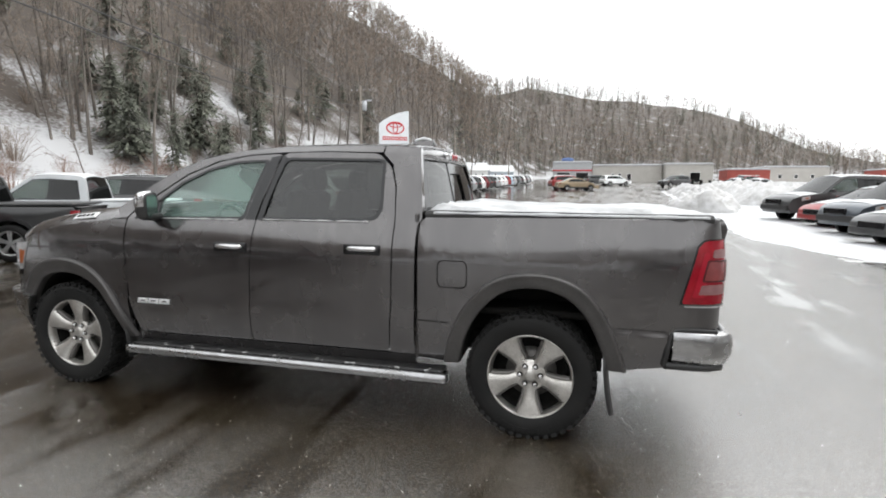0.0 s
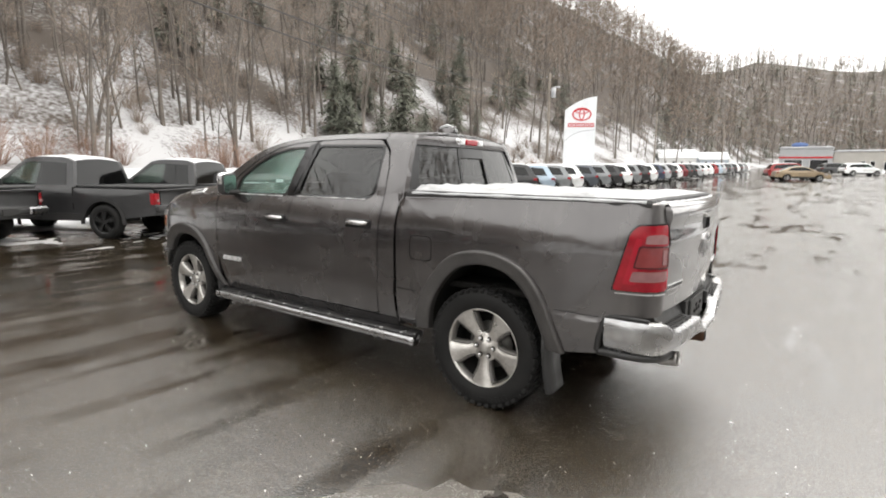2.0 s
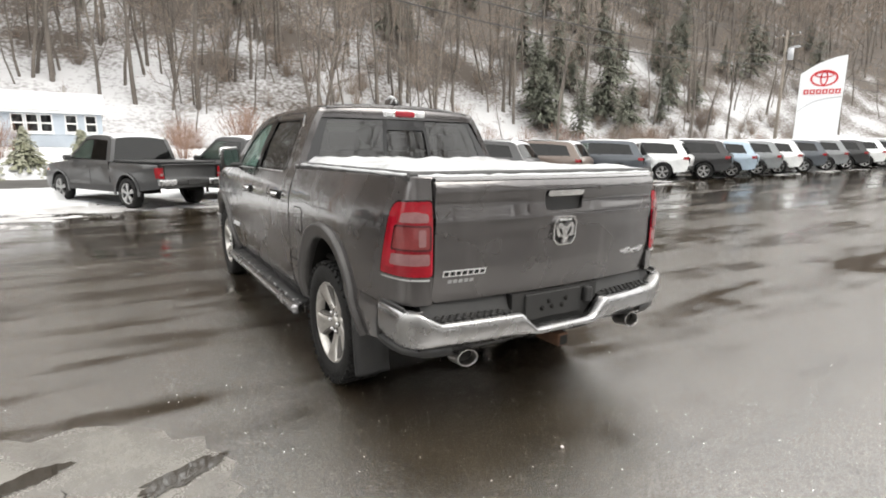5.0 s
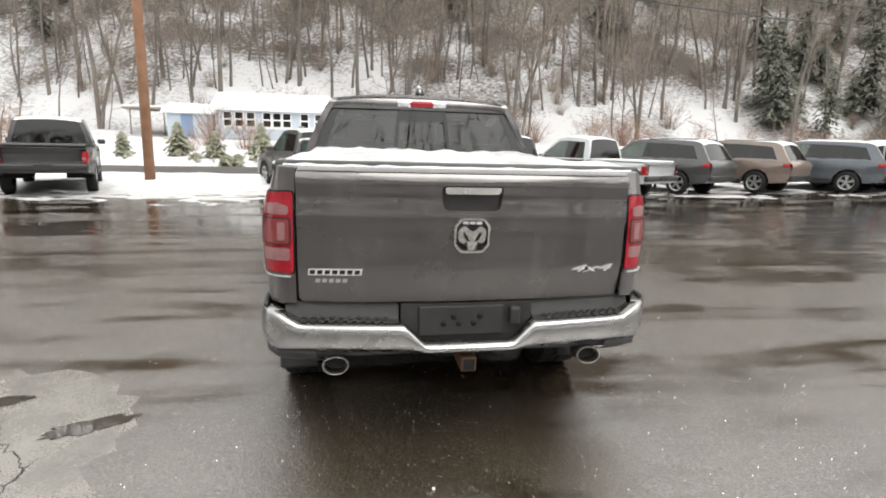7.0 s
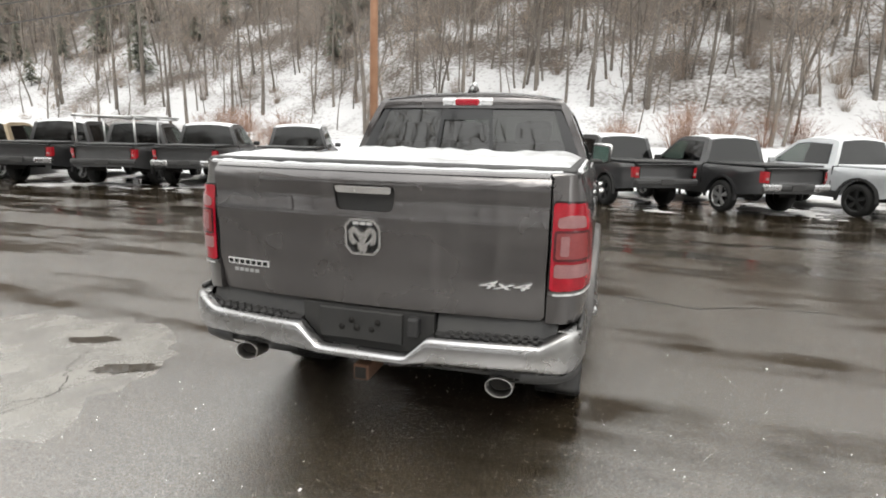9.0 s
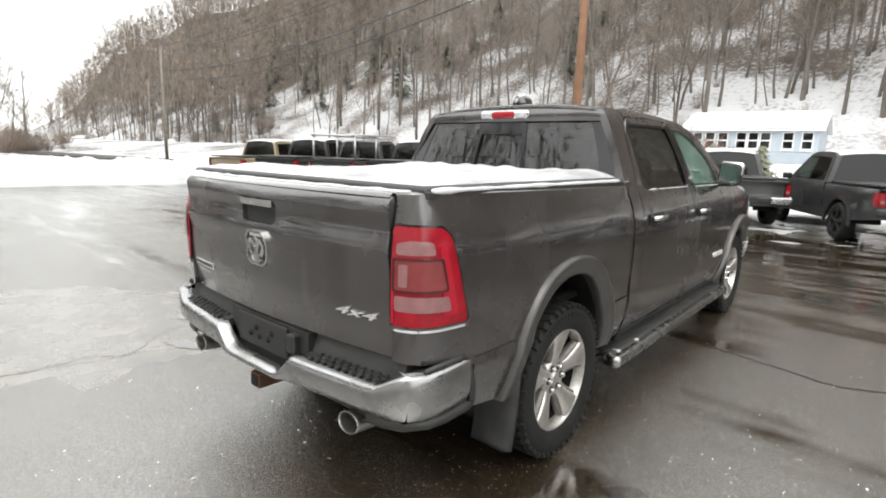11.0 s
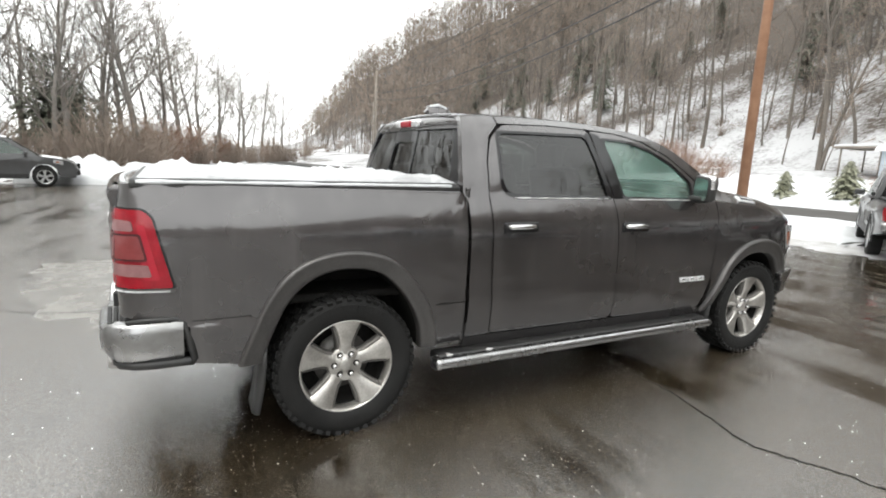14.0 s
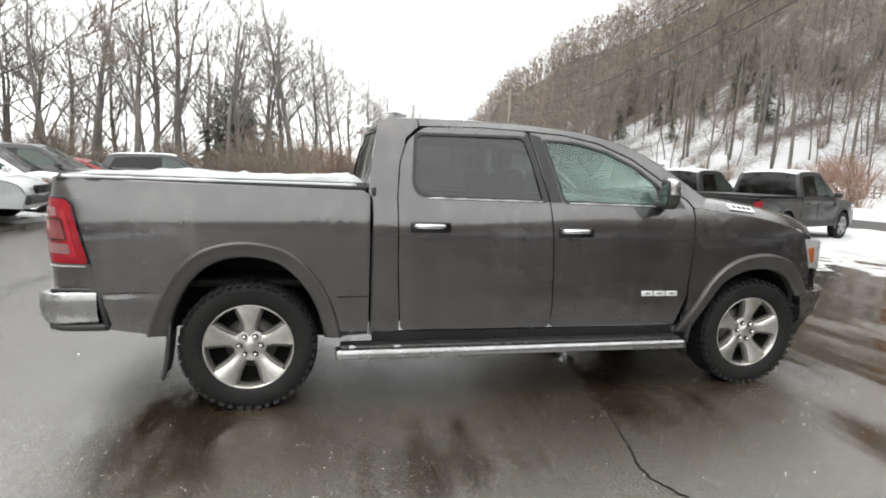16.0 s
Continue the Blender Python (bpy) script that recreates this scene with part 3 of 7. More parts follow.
    door = skin("front_door", [front_out, front_win], s, PAINT, truck, step=0.08)
    skin("window_trim", [front_win, rounded([(1.965, 1.782), (2.20, 1.772), (2.43, 1.718), (2.645, 1.62), (2.812, 1.496), (2.808, 1.375), (2.07, 1.385)], 0.03)], s, GLOSSBLACK, door, off=0.002, step=0.2, label="gloss black window surround")
    g = skin("window_glass", [rounded([(1.95, 1.79), (2.20, 1.78), (2.435, 1.726), (2.65, 1.627), (2.822, 1.50), (2.818, 1.365), (2.065, 1.375)], 0.03)], s, GREEN, door, off=-0.008, step=0.2, deep=0.004, label="pale green tinted glass")
    g.visible_shadow = False
    skin("pillar_cover", [[(1.852, 1.832), (1.928, 1.815), (2.045, 1.372), (1.962, 1.37)]], s, GLOSSBLACK, door, off=0.004, step=0.3)
    skin("mirror_base", [rounded([(2.83, 1.365), (2.838, 1.50), (2.99, 1.40), (3.0, 1.352)], 0.015)], s, TRIM, door, off=0.004, step=0.2)
    # rail over the doors and down the windscreen pillar
    low = [(1.07, 1.846), (1.5, 1.860), (1.84, 1.853), (2.10, 1.840), (2.37, 1.795), (2.63, 1.695), (2.87, 1.54), (3.05, 1.408), (3.075, 1.36), (3.14, 1.36)]
    skin("roof_rail", [low + [(y, rail_z(y)) for y in (3.21, 3.1, 2.95, 2.7, 2.5, 2.3, 2.1, 1.9, 1.69, 1.4, 1.07)]], s, PAINT, truck, step=0.10, deep=0.05)
    # flares
    for out, inn, shift in ((ARCH_OUT, ARCH_IN, 0.0), (FARCH_OUT, FARCH_IN, AXLE)):
        o, i = arch(out, shift), arch(inn, shift)
        bm = bmesh.new()
        rings = []
        for p, q in zip(o, i):
            ring = []
            for t, off in ((0.0, -0.004), (0.03, 0.016), (0.10, 0.030), (0.22, 0.030), (0.30, 0.024), (0.62, 0.020), (0.92, 0.012), (1.0, 0.0), (1.0, -0.05)):
                ring.append(side(p[0] * (1 - t) + q[0] * t, p[1] * (1 - t) + q[1] * t, s, off))
            rings.append(ring)
        add_loft(bm, rings)
        if s > 0:
            bmesh.ops.reverse_faces(bm, faces=bm.faces[:])
        part("wheel_flare", bm, FLARE, truck)
        # dark liner of the wheel house
        bm = bmesh.new()
        add_loft(bm, [[side(p[0], p[1], s, -0.03), Vector((s * 0.55, p[0], p[1] + 0.02))] for p in i])
        bm2 = bmesh.new()
        vs = [bm2.verts.new((s * 0.55, p[0], p[1] + 0.02)) for p in i] + [bm2.verts.new((s * 0.55, i[-1][0], 0.35)), bm2.verts.new((s * 0.55, i[0][0], 0.35))]
        bm2.faces.new(vs)
        part("wheel_liner", merge(bm, bm2), DARK, truck)
    # door handles
    for y in (1.125, 2.135):
        h = bmesh.new()
        z = 1.190 if y < 2 else 1.172
        p = side(y, z, s, 0)
        add_box(h, p + Vector((s * 0.006, 0.0, 0.0)), (0.018, 0.26, 0.070), 0.02)
        base = part("door_handle", h, GLOSSBLACK, truck)
        b = bmesh.new()
        add_tube(b, [p + Vector((s * 0.02, -0.115, 0.008)), p + Vector((s * 0.042, -0.09, 0.010)), p + Vector((s * 0.046, 0.0, 0.011)), p + Vector((s * 0.042, 0.07, 0.010)), p + Vector((s * 0.02, 0.10, 0.008))], [0.014, 0.017, 0.018, 0.017, 0.012], 8)
        part("grip", b, CHROME, base, "chrome grip")
    # mirror
    mirror = box("door_mirror", side(2.80, 1.375, s, 0.06) + Vector((0, 0, 0.0)), (0.15, 0.10, 0.05), TRIM, truck, 0.02)
    c = side(2.80, 1.45, s, 0.155)
    swing = Matrix.Translation(c) @ Matrix.Rotation(s * radians(-20), 4, "Z") @ Matrix.Translation(-c)
    bm = bmesh.new()
    add_loft(bm, [[swing @ (c + Vector((s * ax * k * 0.92, 0.050 * dy, az * k * 0.94))) for ax, az in rounded([(-0.115, -0.115), (0.105, -0.10), (0.115, 0.10), (-0.10, 0.115)], 0.04)] for dy, k in ((-0.8, 0.97), (-0.6, 1.0), (0.2, 0.96), (0.75, 0.80), (1.15, 0.5))], closed=True, cap=True)
    part("mirror_shell", bm, TRIM, mirror)
    bm = bmesh.new()
    add_loft(bm, [[swing @ (c + Vector((s * ax * k * 0.92, 0.050 * dy, az * k * 0.94 + 0.004))) for ax, az in rounded([(-0.10, -0.02), (0.112, -0.015), (0.122, 0.108), (-0.10, 0.12)], 0.04)] for dy, k in ((-0.55, 1.03), (0.2, 1.0), (0.78, 0.84), (1.2, 0.5))], closed=True, cap=True)
    part("mirror_cap", bm, CHROME, mirror, "chrome cap")
    part("mirror_glass", sheet([rounded([(-0.095, -0.095), (0.088, -0.085), (0.097, 0.085), (-0.085, 0.095)], 0.035)], lambda u, v: swing @ (c + Vector((s * u * 0.92, -0.043, v * 0.94))), 0.5, lambda u, v: swing @ (c + Vector((s * u * 0.92, -0.039, v * 0.94)))), material("mirror_silver_%d" % (s + 1), (0.26, 0.32, 0.30), rough=0.06, metal=1.0), mirror)
    # running board: chrome tube face, black tread
    board = subpart("running_board", "chrome running board with black tread pads")
    bm = bmesh.new()
    xs = s * 1.02
    add_loft(bm, [[Vector((xs + s * ax, y, 0.372 + az)) for ax, az in rounded([(-0.06, -0.035), (0.03, -0.035), (0.045, 0.0), (0.03, 0.032), (-0.06, 0.036)], 0.02)] for y in (0.53, 0.56, 1.2, 2.0, 3.01, 3.04)], closed=True, cap=True)
    part("chrome_face", bm, DULLCHROME, board, "salt-stained chrome face")
    bm = bmesh.new()
    add_box(bm, (s * 0.945, 1.79, 0.39), (0.13, 2.46, 0.05), 0.012)
    part("tread", bm, TRIM, board)
    for y in (0.85, 1.79, 2.75):
        box("bracket", (s * 0.83, y, 0.42), (0.16, 0.05, 0.05), TRIM, board)
    for k in range(9 if s < 0 else 2):
        y0 = 0.56 + 0.27 * k + 0.1 * noise.noise((k * 1.7, s, 3))
        ln = 0.14 + 0.22 * abs(noise.noise((k * 2.3, s, 8)))
        bm = bmesh.new()
        add_tube(bm, [(s * (0.985 + 0.02 * noise.noise((k, i * 0.7, s))), y0 + ln * i / 6, 0.410) for i in range(7)], [0.004 + 0.016 * math.sin(math.pi * (i + 0.3) / 6.6) * (0.6 + 0.5 * noise.noise((k * 3, i * 0.9, s))) for i in range(7)], 6)
        bmesh.ops.scale(bm, vec=(1.8, 1, 0.4), space=Matrix.Translation((-s * 0.985, 0, -0.41)), verts=bm.verts[:])
        part("snow_crust", bm, SLUSH, board)
    for y0, y1, z0 in ((1.10, 1.90, 1.374), (2.10, 2.78, 1.366)):
        n = 16
        bm = bmesh.new()
        add_tube(bm, [side(y0 + (y1 - y0) * i / n, z0 - 0.004 * i / n, s, 0.004) for i in range(n + 1)], [max(0.0015, 0.005 + 0.007 * noise.noise((y0 * 5 + i * 0.6, s, 2))) for i in range(n + 1)], 6)
        part("snow_line", bm, SLUSH, truck)
    # mud flaps
    bm = bmesh.new()
    add_loft(bm, [[Vector((s * (0.76 + 0.22 * k), -0.475 - 0.045 * (1 - z) ** 2 + 0.035 * q, 0.22 + z * 0.38)) for k, q in ((0, 0.2), (0.8, 0), (0.97, 0.5), (1.0, 1.0), (0.96, 1.0), (0.93, 0.6), (0.8, 0.3), (0, 0.45))] for z in (0, 0.05, 0.2, 0.4, 0.7, 1.0)], closed=True, cap=True)
    part("mud_flap", bm, TRIM, truck)
    bm = bmesh.new()
    add_loft(bm, [[Vector((s * (0.80 + 0.17 * k), AXLE - 0.54 - 0.03 * (1 - z) - 0.008 * q, 0.27 + z * 0.24)) for k, q in ((0, 0), (1, 0), (1, 1), (0, 1))] for z in (0, 0.3, 0.7, 1.0)], closed=True, cap=True)
    part("mud_flap", bm, TRIM, truck)


# roof, windscreen, bonnet
def across(y, z, edge, crown, power=2.0, n=14, bow=0.0):
    """A section over the truck between the skin's two edges."""
    e = edge
    return [Vector((e * q, y + bow * (1 - abs(q) ** 2), z + crown * (1 - abs(q) ** power))) for q in (2 * k / n - 1 for k in range(n + 1))]


bm = bmesh.new()
ys = [0.80, 0.86, 0.95, 1.1, 1.3, 1.5, 1.7, 1.9, 2.1, 2.25, 2.38]
add_loft(bm, [across(y, rail_z(y) - (0.02 if y == 0.80 else 0), side(y, rail_z(y)).x, 0.045 if y > 0.82 else 0.035, 2.6) for y in ys])
bmesh.ops.solidify(bm, geom=bm.faces[:], thickness=0.03)
part("roof", bm, PAINT, truck)
bm = bmesh.new()
ys = [2.385, 2.5, 2.62, 2.74, 2.86, 2.98, 3.10, 3.215]
add_loft(bm, [across(y, rail_z(y) + 0.004, side(y, rail_z(y)).x - 0.01, 0.045 + 0.02 * (y - 2.385), 2.4, bow=0.05 + 0.22 * (y - 2.385)) for y in ys])
g = part("windshield", bm, SCREEN, truck, "clear green-tinted windshield")
g.visible_shadow = False
bm = bmesh.new()
HOOD = [(3.10, 1.362, 1.43), (3.3, 1.335, 1.425), (3.55, 1.310, 1.395), (3.8, 1.265, 1.35), (4.0, 1.213, 1.30), (4.12, 1.162, 1.25), (4.25, 1.10, 1.19)]
rings = []
for y, ze, zc in HOOD:
    e = side(y, ze).x if y < 4.2 else 0.80
    bow = 0.26 * max(0, (y - 3.3) / 0.95) ** 1.5
    rings.append([Vector((e * q, y + bow * (1 - q * q), ze + (zc - ze) * h + 0.03 * (1 - q * q))) for q, h in ((-1, 0), (-0.965, 0.42), (-0.91, 0.78), (-0.84, 0.95), (-0.7, 1.0), (-0.5, 0.93), (-0.25, 0.95), (0, 1), (0.25, 0.95), (0.5, 0.93), (0.7, 1.0), (0.84, 0.95), (0.91, 0.78), (0.965, 0.42), (1, 0))])
add_loft(bm, rings)
part("hood", bm, PAINT, truck)

# rear window: black surround, three panes
RG = [(0.705, 1.425, 0.80), (0.755, 1.62, 0.735), (0.80, 1.80, 0.665)]


def rear_pt(q, t, out=0.0):
    y, z, e = (float(np.interp(t, (0, 0.5, 1), [r[k] for r in RG])) for k in range(3))
    return Vector((e * q, y - 0.05 * (1 - q * q) - out, z))


def rear_sheet(name, loop, mat, out, parent, label="", deep=0.01, step=0.12):
    return part(name, sheet([loop] if not isinstance(loop[0], list) else loop, lambda q, t: rear_pt(q, t, out), step, lambda q, t: rear_pt(q, t, out - deep)), mat, parent, label)


window = rear_sheet("rear_window", [rounded([(-1.08, -0.08), (1.08, -0.08), (1.08, 1.10), (-1.08, 1.10)], 0.06), rounded([(-0.97, 0.03), (0.97, 0.03), (0.965, 0.98), (-0.965, 0.98)], 0.06)], GLOSSBLACK, 0.004, truck)
for q0, q1 in ((-0.975, -0.285), (0.285, 0.975)):
    g = rear_sheet("rear_pane", rounded([(q0, 0.02), (q1, 0.02), (q1, 0.985), (q0, 0.985)], 0.03), TINT, 0.0, window, "dark privacy glass")
    g.visible_shadow = False
g = rear_sheet("sliding_pane", rounded([(-0.25, 0.05), (0.25, 0.05), (0.25, 0.74), (-0.25, 0.74)], 0.02), TINT, -0.012, window, "dark sliding pane")
g.visible_shadow = False
rear_sheet("slider_frame", [[(-0.29, 0.0), (0.29, 0.0), (0.29, 0.99), (-0.29, 0.99)], [(-0.25, 0.04), (0.25, 0.04), (0.25, 0.76), (-0.25, 0.76)]], GLOSSBLACK, 0.006, window)
# skin between the rear glass and the pillars, and the header under the roof
for s in (-1, 1):
    bm = bmesh.new()
    add_loft(bm, [[rear_pt(s * 1.05, t, 0.0), side(float(np.interp(z, (1.40, 1.5, 1.70, 1.872), (0.728, 0.735, 0.765, 0.80))), z, s, 0)] for t, z in ((-0.08, 1.40), (0.2, 1.5), (0.5, 1.62), (0.75, 1.72), (1.0, 1.81), (1.1, 1.868))])
    part("cab_back_corner", bm, PAINT, truck)
bm = bmesh.new()
qs = [k / 12 * 2 - 1 for k in range(13)]
add_loft(bm, [[rear_pt(q * 1.05, 1.04, 0.0) for q in qs], [rear_pt(q * 1.06, 1.2, 0.02) + Vector((0, 0, 0.0)) for q in qs], [Vector((0.725 * q, 0.80, rail_z(0.8) - 0.02 + 0.035 * (1 - abs(q) ** 2.6))) for q in qs]])
part("roof_header", bm, PAINT, truck)
box("cab_back_panel", (0, 0.76, 0.95), (1.86, 0.03, 0.98), PAINT, truck)
lamp = box("third_brake_light", (0, 0.755, 1.845), (0.40, 0.05, 0.062), CHROME, truck, 0.02, "high brake lamp with red centre and clear ends")
box("red_lens", (0.0, 0.745, 1.845), (0.19, 0.05, 0.05), REDLENS, lamp, 0.015)
for s in (-1, 1):
    box("cargo_lens", (s * 0.145, 0.745, 1.845), (0.085, 0.05, 0.05), WHITELENS, lamp, 0.015)

# tailgate
def gate(x, z, out=0.0):
    t = max(0, 1 - (x / 0.82) ** 2)
    y = -1.105 - 0.055 * t - out
    y -= 0.014 * math.exp(-((z - 1.365) / 0.038) ** 2) + 0.012 * math.exp(-((z - 1.215) / 0.05) ** 2)
    y += 0.030 * max(0, min(1, (0.98 - z) / 0.16)) + 0.02 * max(0, (z - 1.40) / 0.03)
    return Vector((x, y, z))


def gate_sheet(name, loops, mat, out, parent, deep=0.02, step=0.06, label=""):
    bm = sheet(loops, lambda u, v: gate(u, v, out), step, lambda u, v: gate(u, v, out - deep))
    return part(name, bm, mat, parent, label)


handle_hole = rounded([(-0.135, 1.245), (0.135, 1.245), (0.148, 1.36), (-0.148, 1.36)], 0.03)
gate_ob = gate_sheet("tailgate", [rounded([(-0.802, 0.80), (0.802, 0.80), (0.802, 1.425), (-0.802, 1.425)], 0.03), handle_hole], PAINT, 0.0, truck, 0.05, 0.03)
gate_sheet("handle_recess", [rounded([(-0.15, 1.235), (0.15, 1.235), (0.16, 1.37), (-0.16, 1.37)], 0.03)], TRIM, -0.03, gate_ob, step=0.2)
gate_sheet("tailgate_handle", [rounded([(-0.128, 1.322), (0.128, 1.322), (0.134, 1.354), (-0.134, 1.354)], 0.012)], CHROME, 0.010, gate_ob, 0.04, label="chrome pull handle")
# badge: an octagonal shield with a plain horned shape
def shrink(loop):
    return [(u * 0.87, 1.13 + (v - 1.13) * 0.87) for u, v in loop]


oct_out = rounded([(-0.062, 1.035), (0.062, 1.035), (0.098, 1.075), (0.098, 1.185), (0.062, 1.225), (-0.062, 1.225), (-0.098, 1.185), (-0.098, 1.075)], 0.012)
oct_in = rounded([(-0.055, 1.047), (0.055, 1.047), (0.086, 1.08), (0.086, 1.18), (0.055, 1.213), (-0.055, 1.213), (-0.086, 1.18), (-0.086, 1.08)], 0.01)
badge = gate_sheet("badge", [shrink(oct_out), shrink(oct_in)], CHROME, 0.018, gate_ob, 0.03, label="chrome octagonal badge")
gate_sheet("badge_field", [shrink(oct_in)], GLOSSBLACK, 0.006, badge, step=0.3)
gate_sheet("badge_emblem", [shrink(rounded([(-0.022, 1.052), (0.022, 1.052), (0.03, 1.10), (0.052, 1.085), (0.074, 1.105), (0.078, 1.160), (0.045, 1.186), (0.0, 1.150), (-0.045, 1.186), (-0.078, 1.160), (-0.074, 1.105), (-0.052, 1.085), (-0.03, 1.10)], 0.012))], CHROME, 0.02, badge, 0.02, label="chrome plain crest")
for s in (-1, 1):
    gate_sheet("emblem_groove", [shrink([(s * 0.014, 1.098), (s * 0.034, 1.106), (s * 0.052, 1.140), (s * 0.046, 1.152), (s * 0.026, 1.124)])], GLOSSBLACK, 0.022, badge, 0.003)
for k in range(3):
    gate_sheet("badge_bar", [shrink(rounded([(-0.052 + k * 0.037, 1.192), (-0.022 + k * 0.037, 1.192), (-0.022 + k * 0.037, 1.207), (-0.052 + k * 0.037, 1.207)], 0.003))], BADGE, 0.012, badge, 0.01)
name_plate = gate_sheet("name_plate", [[(-0.757, 0.934), (-0.512, 0.934), (-0.508, 0.966), (-0.753, 0.966)]], BADGE, 0.004, gate_ob, 0.006)
for k in range(7):
    x0 = -0.750 + k * 0.0342
    gate_sheet("name_bar", [[(x0, 0.940), (x0 + 0.024, 0.940), (x0 + 0.027, 0.960), (x0 + 0.003, 0.960)]], GLOSSBLACK, 0.0065, name_plate, 0.003)
for k in range(5):
    x0 = -0.725 + k * 0.031
    gate_sheet("dealer_bar", [[(x0, 0.898), (x0 + 0.022, 0.898), (x0 + 0.025, 0.916), (x0 + 0.003, 0.916)]], DECAL, 0.004, gate_ob, 0.004)
text = bpy.data.curves.new("drive_letters", "FONT")
text.body, text.size, text.extrude, text.shear = "4x4", 0.075, 0.004, 0.35
tob = new("drive_letters", text)
deps = bpy.context.evaluated_depsgraph_get()
tme = bpy.data.meshes.new_from_object(tob.evaluated_get(deps))
bpy.data.objects.remove(tob)
tx = [v.co.x for v in tme.vertices]
for v in tme.vertices:
    u = 0.525 + (v.co.x - min(tx)) / (max(tx) - min(tx)) * 0.225
    v.co = gate(u, 0.938 + v.co.y * 0.66, 0.006 + v.co.z)
letters = link_mesh("drive_letters", tme, BADGE, gate_ob, "chrome four-by-four lettering", smooth=False)
letters.data.materials.clear()
letters.data.materials.append(BADGE)

# tail lamps
LENSEDGE = material("dark_red_moulding", (0.075, 0.006, 0.009), (0.045, 0.004, 0.006), rough=0.2, scale=14, fine=120, coat=0.3)
TAILGLOW = material("bright_red_lens", (0.36, 0.005, 0.02), (0.30, 0.004, 0.015), rough=0.2, scale=14, fine=120, coat=0.3)
for s in (-1, 1):
    def tail(name, loop, mat, off, parent, deep=0.012, label=""):
        return skin(name, [loop], s, mat, parent, off=off, step=0.05, deep=deep, label=label)
    tl = tail("tail_lamp", rounded([(-1.185, 0.945), (-0.862, 0.945), (-0.945, 1.275), (-0.985, 1.312), (-1.185, 1.318)], 0.02), REDLENS, 0.010, truck, 0.03, "red wraparound tail lamp")
    tail("reverse_lens", rounded([(-1.165, 1.215), (-1.02, 1.215), (-1.03, 1.262), (-1.11, 1.268), (-1.165, 1.255)], 0.012), CLEARLENS, 0.014, tl)
    tail("reverse_lens", rounded([(-1.17, 1.005), (-0.95, 1.0), (-0.965, 1.058), (-1.17, 1.062)], 0.012), CLEARLENS, 0.014, tl)
    tail("inner_lens", rounded([(-1.168, 1.085), (-0.975, 1.085), (-1.0, 1.195), (-1.168, 1.195)], 0.012), REDDARK, 0.016, tl)
    skin("lamp_surround", [rounded([(-1.189, 0.938), (-0.852, 0.938), (-0.938, 1.280), (-0.980, 1.320), (-1.189, 1.326)], 0.02), rounded([(-1.182, 0.947), (-0.866, 0.947), (-0.948, 1.273), (-0.987, 1.309), (-1.182, 1.315)], 0.02)], s, GLOSSBLACK, tl, off=0.008, step=0.08, deep=0.012)
    skin("light_bar", [rounded([(-0.985, 0.985), (-0.915, 0.985), (-0.975, 1.245), (-1.005, 1.245)], 0.012)], s, TAILGLOW, tl, off=0.013, step=0.08, deep=0.004)
    skin("lens_frame", [rounded([(-1.178, 1.076), (-0.965, 1.076), (-0.992, 1.204), (-1.178, 1.204)], 0.015), rounded([(-1.168, 1.085), (-0.975, 1.085), (-1.0, 1.195), (-1.168, 1.195)], 0.012)], s, LENSEDGE, tl, off=0.0185, step=0.05, deep=0.012)
    tail("reflector_strip", rounded([(-1.150, 1.098), (-1.118, 1.098), (-1.118, 1.182), (-1.150, 1.182)], 0.008), CLEARLENS, 0.0185, tl)
    tail("red_outline", rounded([(-1.185, 0.955), (-1.172, 0.955), (-1.172, 1.20), (-1.185, 1.20)], 0.004), TAILGLOW, 0.0135, tl)
    tail("snow_line", rounded([(-1.17, 0.926), (-0.880, 0.926), (-0.876, 0.934), (-1.17, 0.934)], 0.003), SLUSH, 0.014, tl, 0.02)

# rear bumper
bumper = subpart("rear_bumper", "chrome rear bumper with black step pads")
BUMP = curve_through([(-0.985, -0.83), (-0.99, -0.95), (-0.975, -1.06), (-0.92, -1.145), (-0.80, -1.19), (-0.5, -1.222), (-0.34, -1.232), (-0.22, -1.236), (0, -1.238), (0.22, -1.236), (0.34, -1.232), (0.5, -1.222), (0.80, -1.19), (0.92, -1.145), (0.975, -1.06), (0.99, -0.95), (0.985, -0.83)], 6)
bm = bmesh.new()
rings = []
for x, y in BUMP:
    ax = abs(x)
    top = float(np.interp(ax, (0, 0.215, 0.315, 0.80, 0.90, 0.99), (0.612, 0.612, 0.708, 0.716, 0.772, 0.778)))
    bot = float(np.interp(ax, (0, 0.25, 0.35, 0.8, 0.99), (0.560, 0.560, 0.572, 0.580, 0.572)))
    c = Vector((x, y + 0.08, 0))
    ny = Vector((x * 0.12, -1, 0)).normalized() if ax < 0.93 else Vector((1 if x > 0 else -1, -0.25, 0)).normalized()
    if ax > 0.97 and y > -1.0:
        ny = Vector((1 if x > 0 else -1, 0, 0))
    p = Vector((x, y, 0))
    h = top - bot
    rings.append([p - ny * 0.07 + Vector((0, 0, top)), p - ny * 0.015 + Vector((0, 0, top)), p - ny * 0.003 + Vector((0, 0, top - 0.012)), p + Vector((0, 0, top - 0.3 * h)), p - ny * 0.002 + Vector((0, 0, bot + 0.35 * h)), p - ny * 0.022 + Vector((0, 0, bot + 0.02)), p - ny * 0.045 + Vector((0, 0, bot)), p - ny * 0.09 + Vector((0, 0, bot))])
add_loft(bm, rings)
part("chrome_bar", bm, DULLCHROME, bumper, "salt-dulled chrome bar")
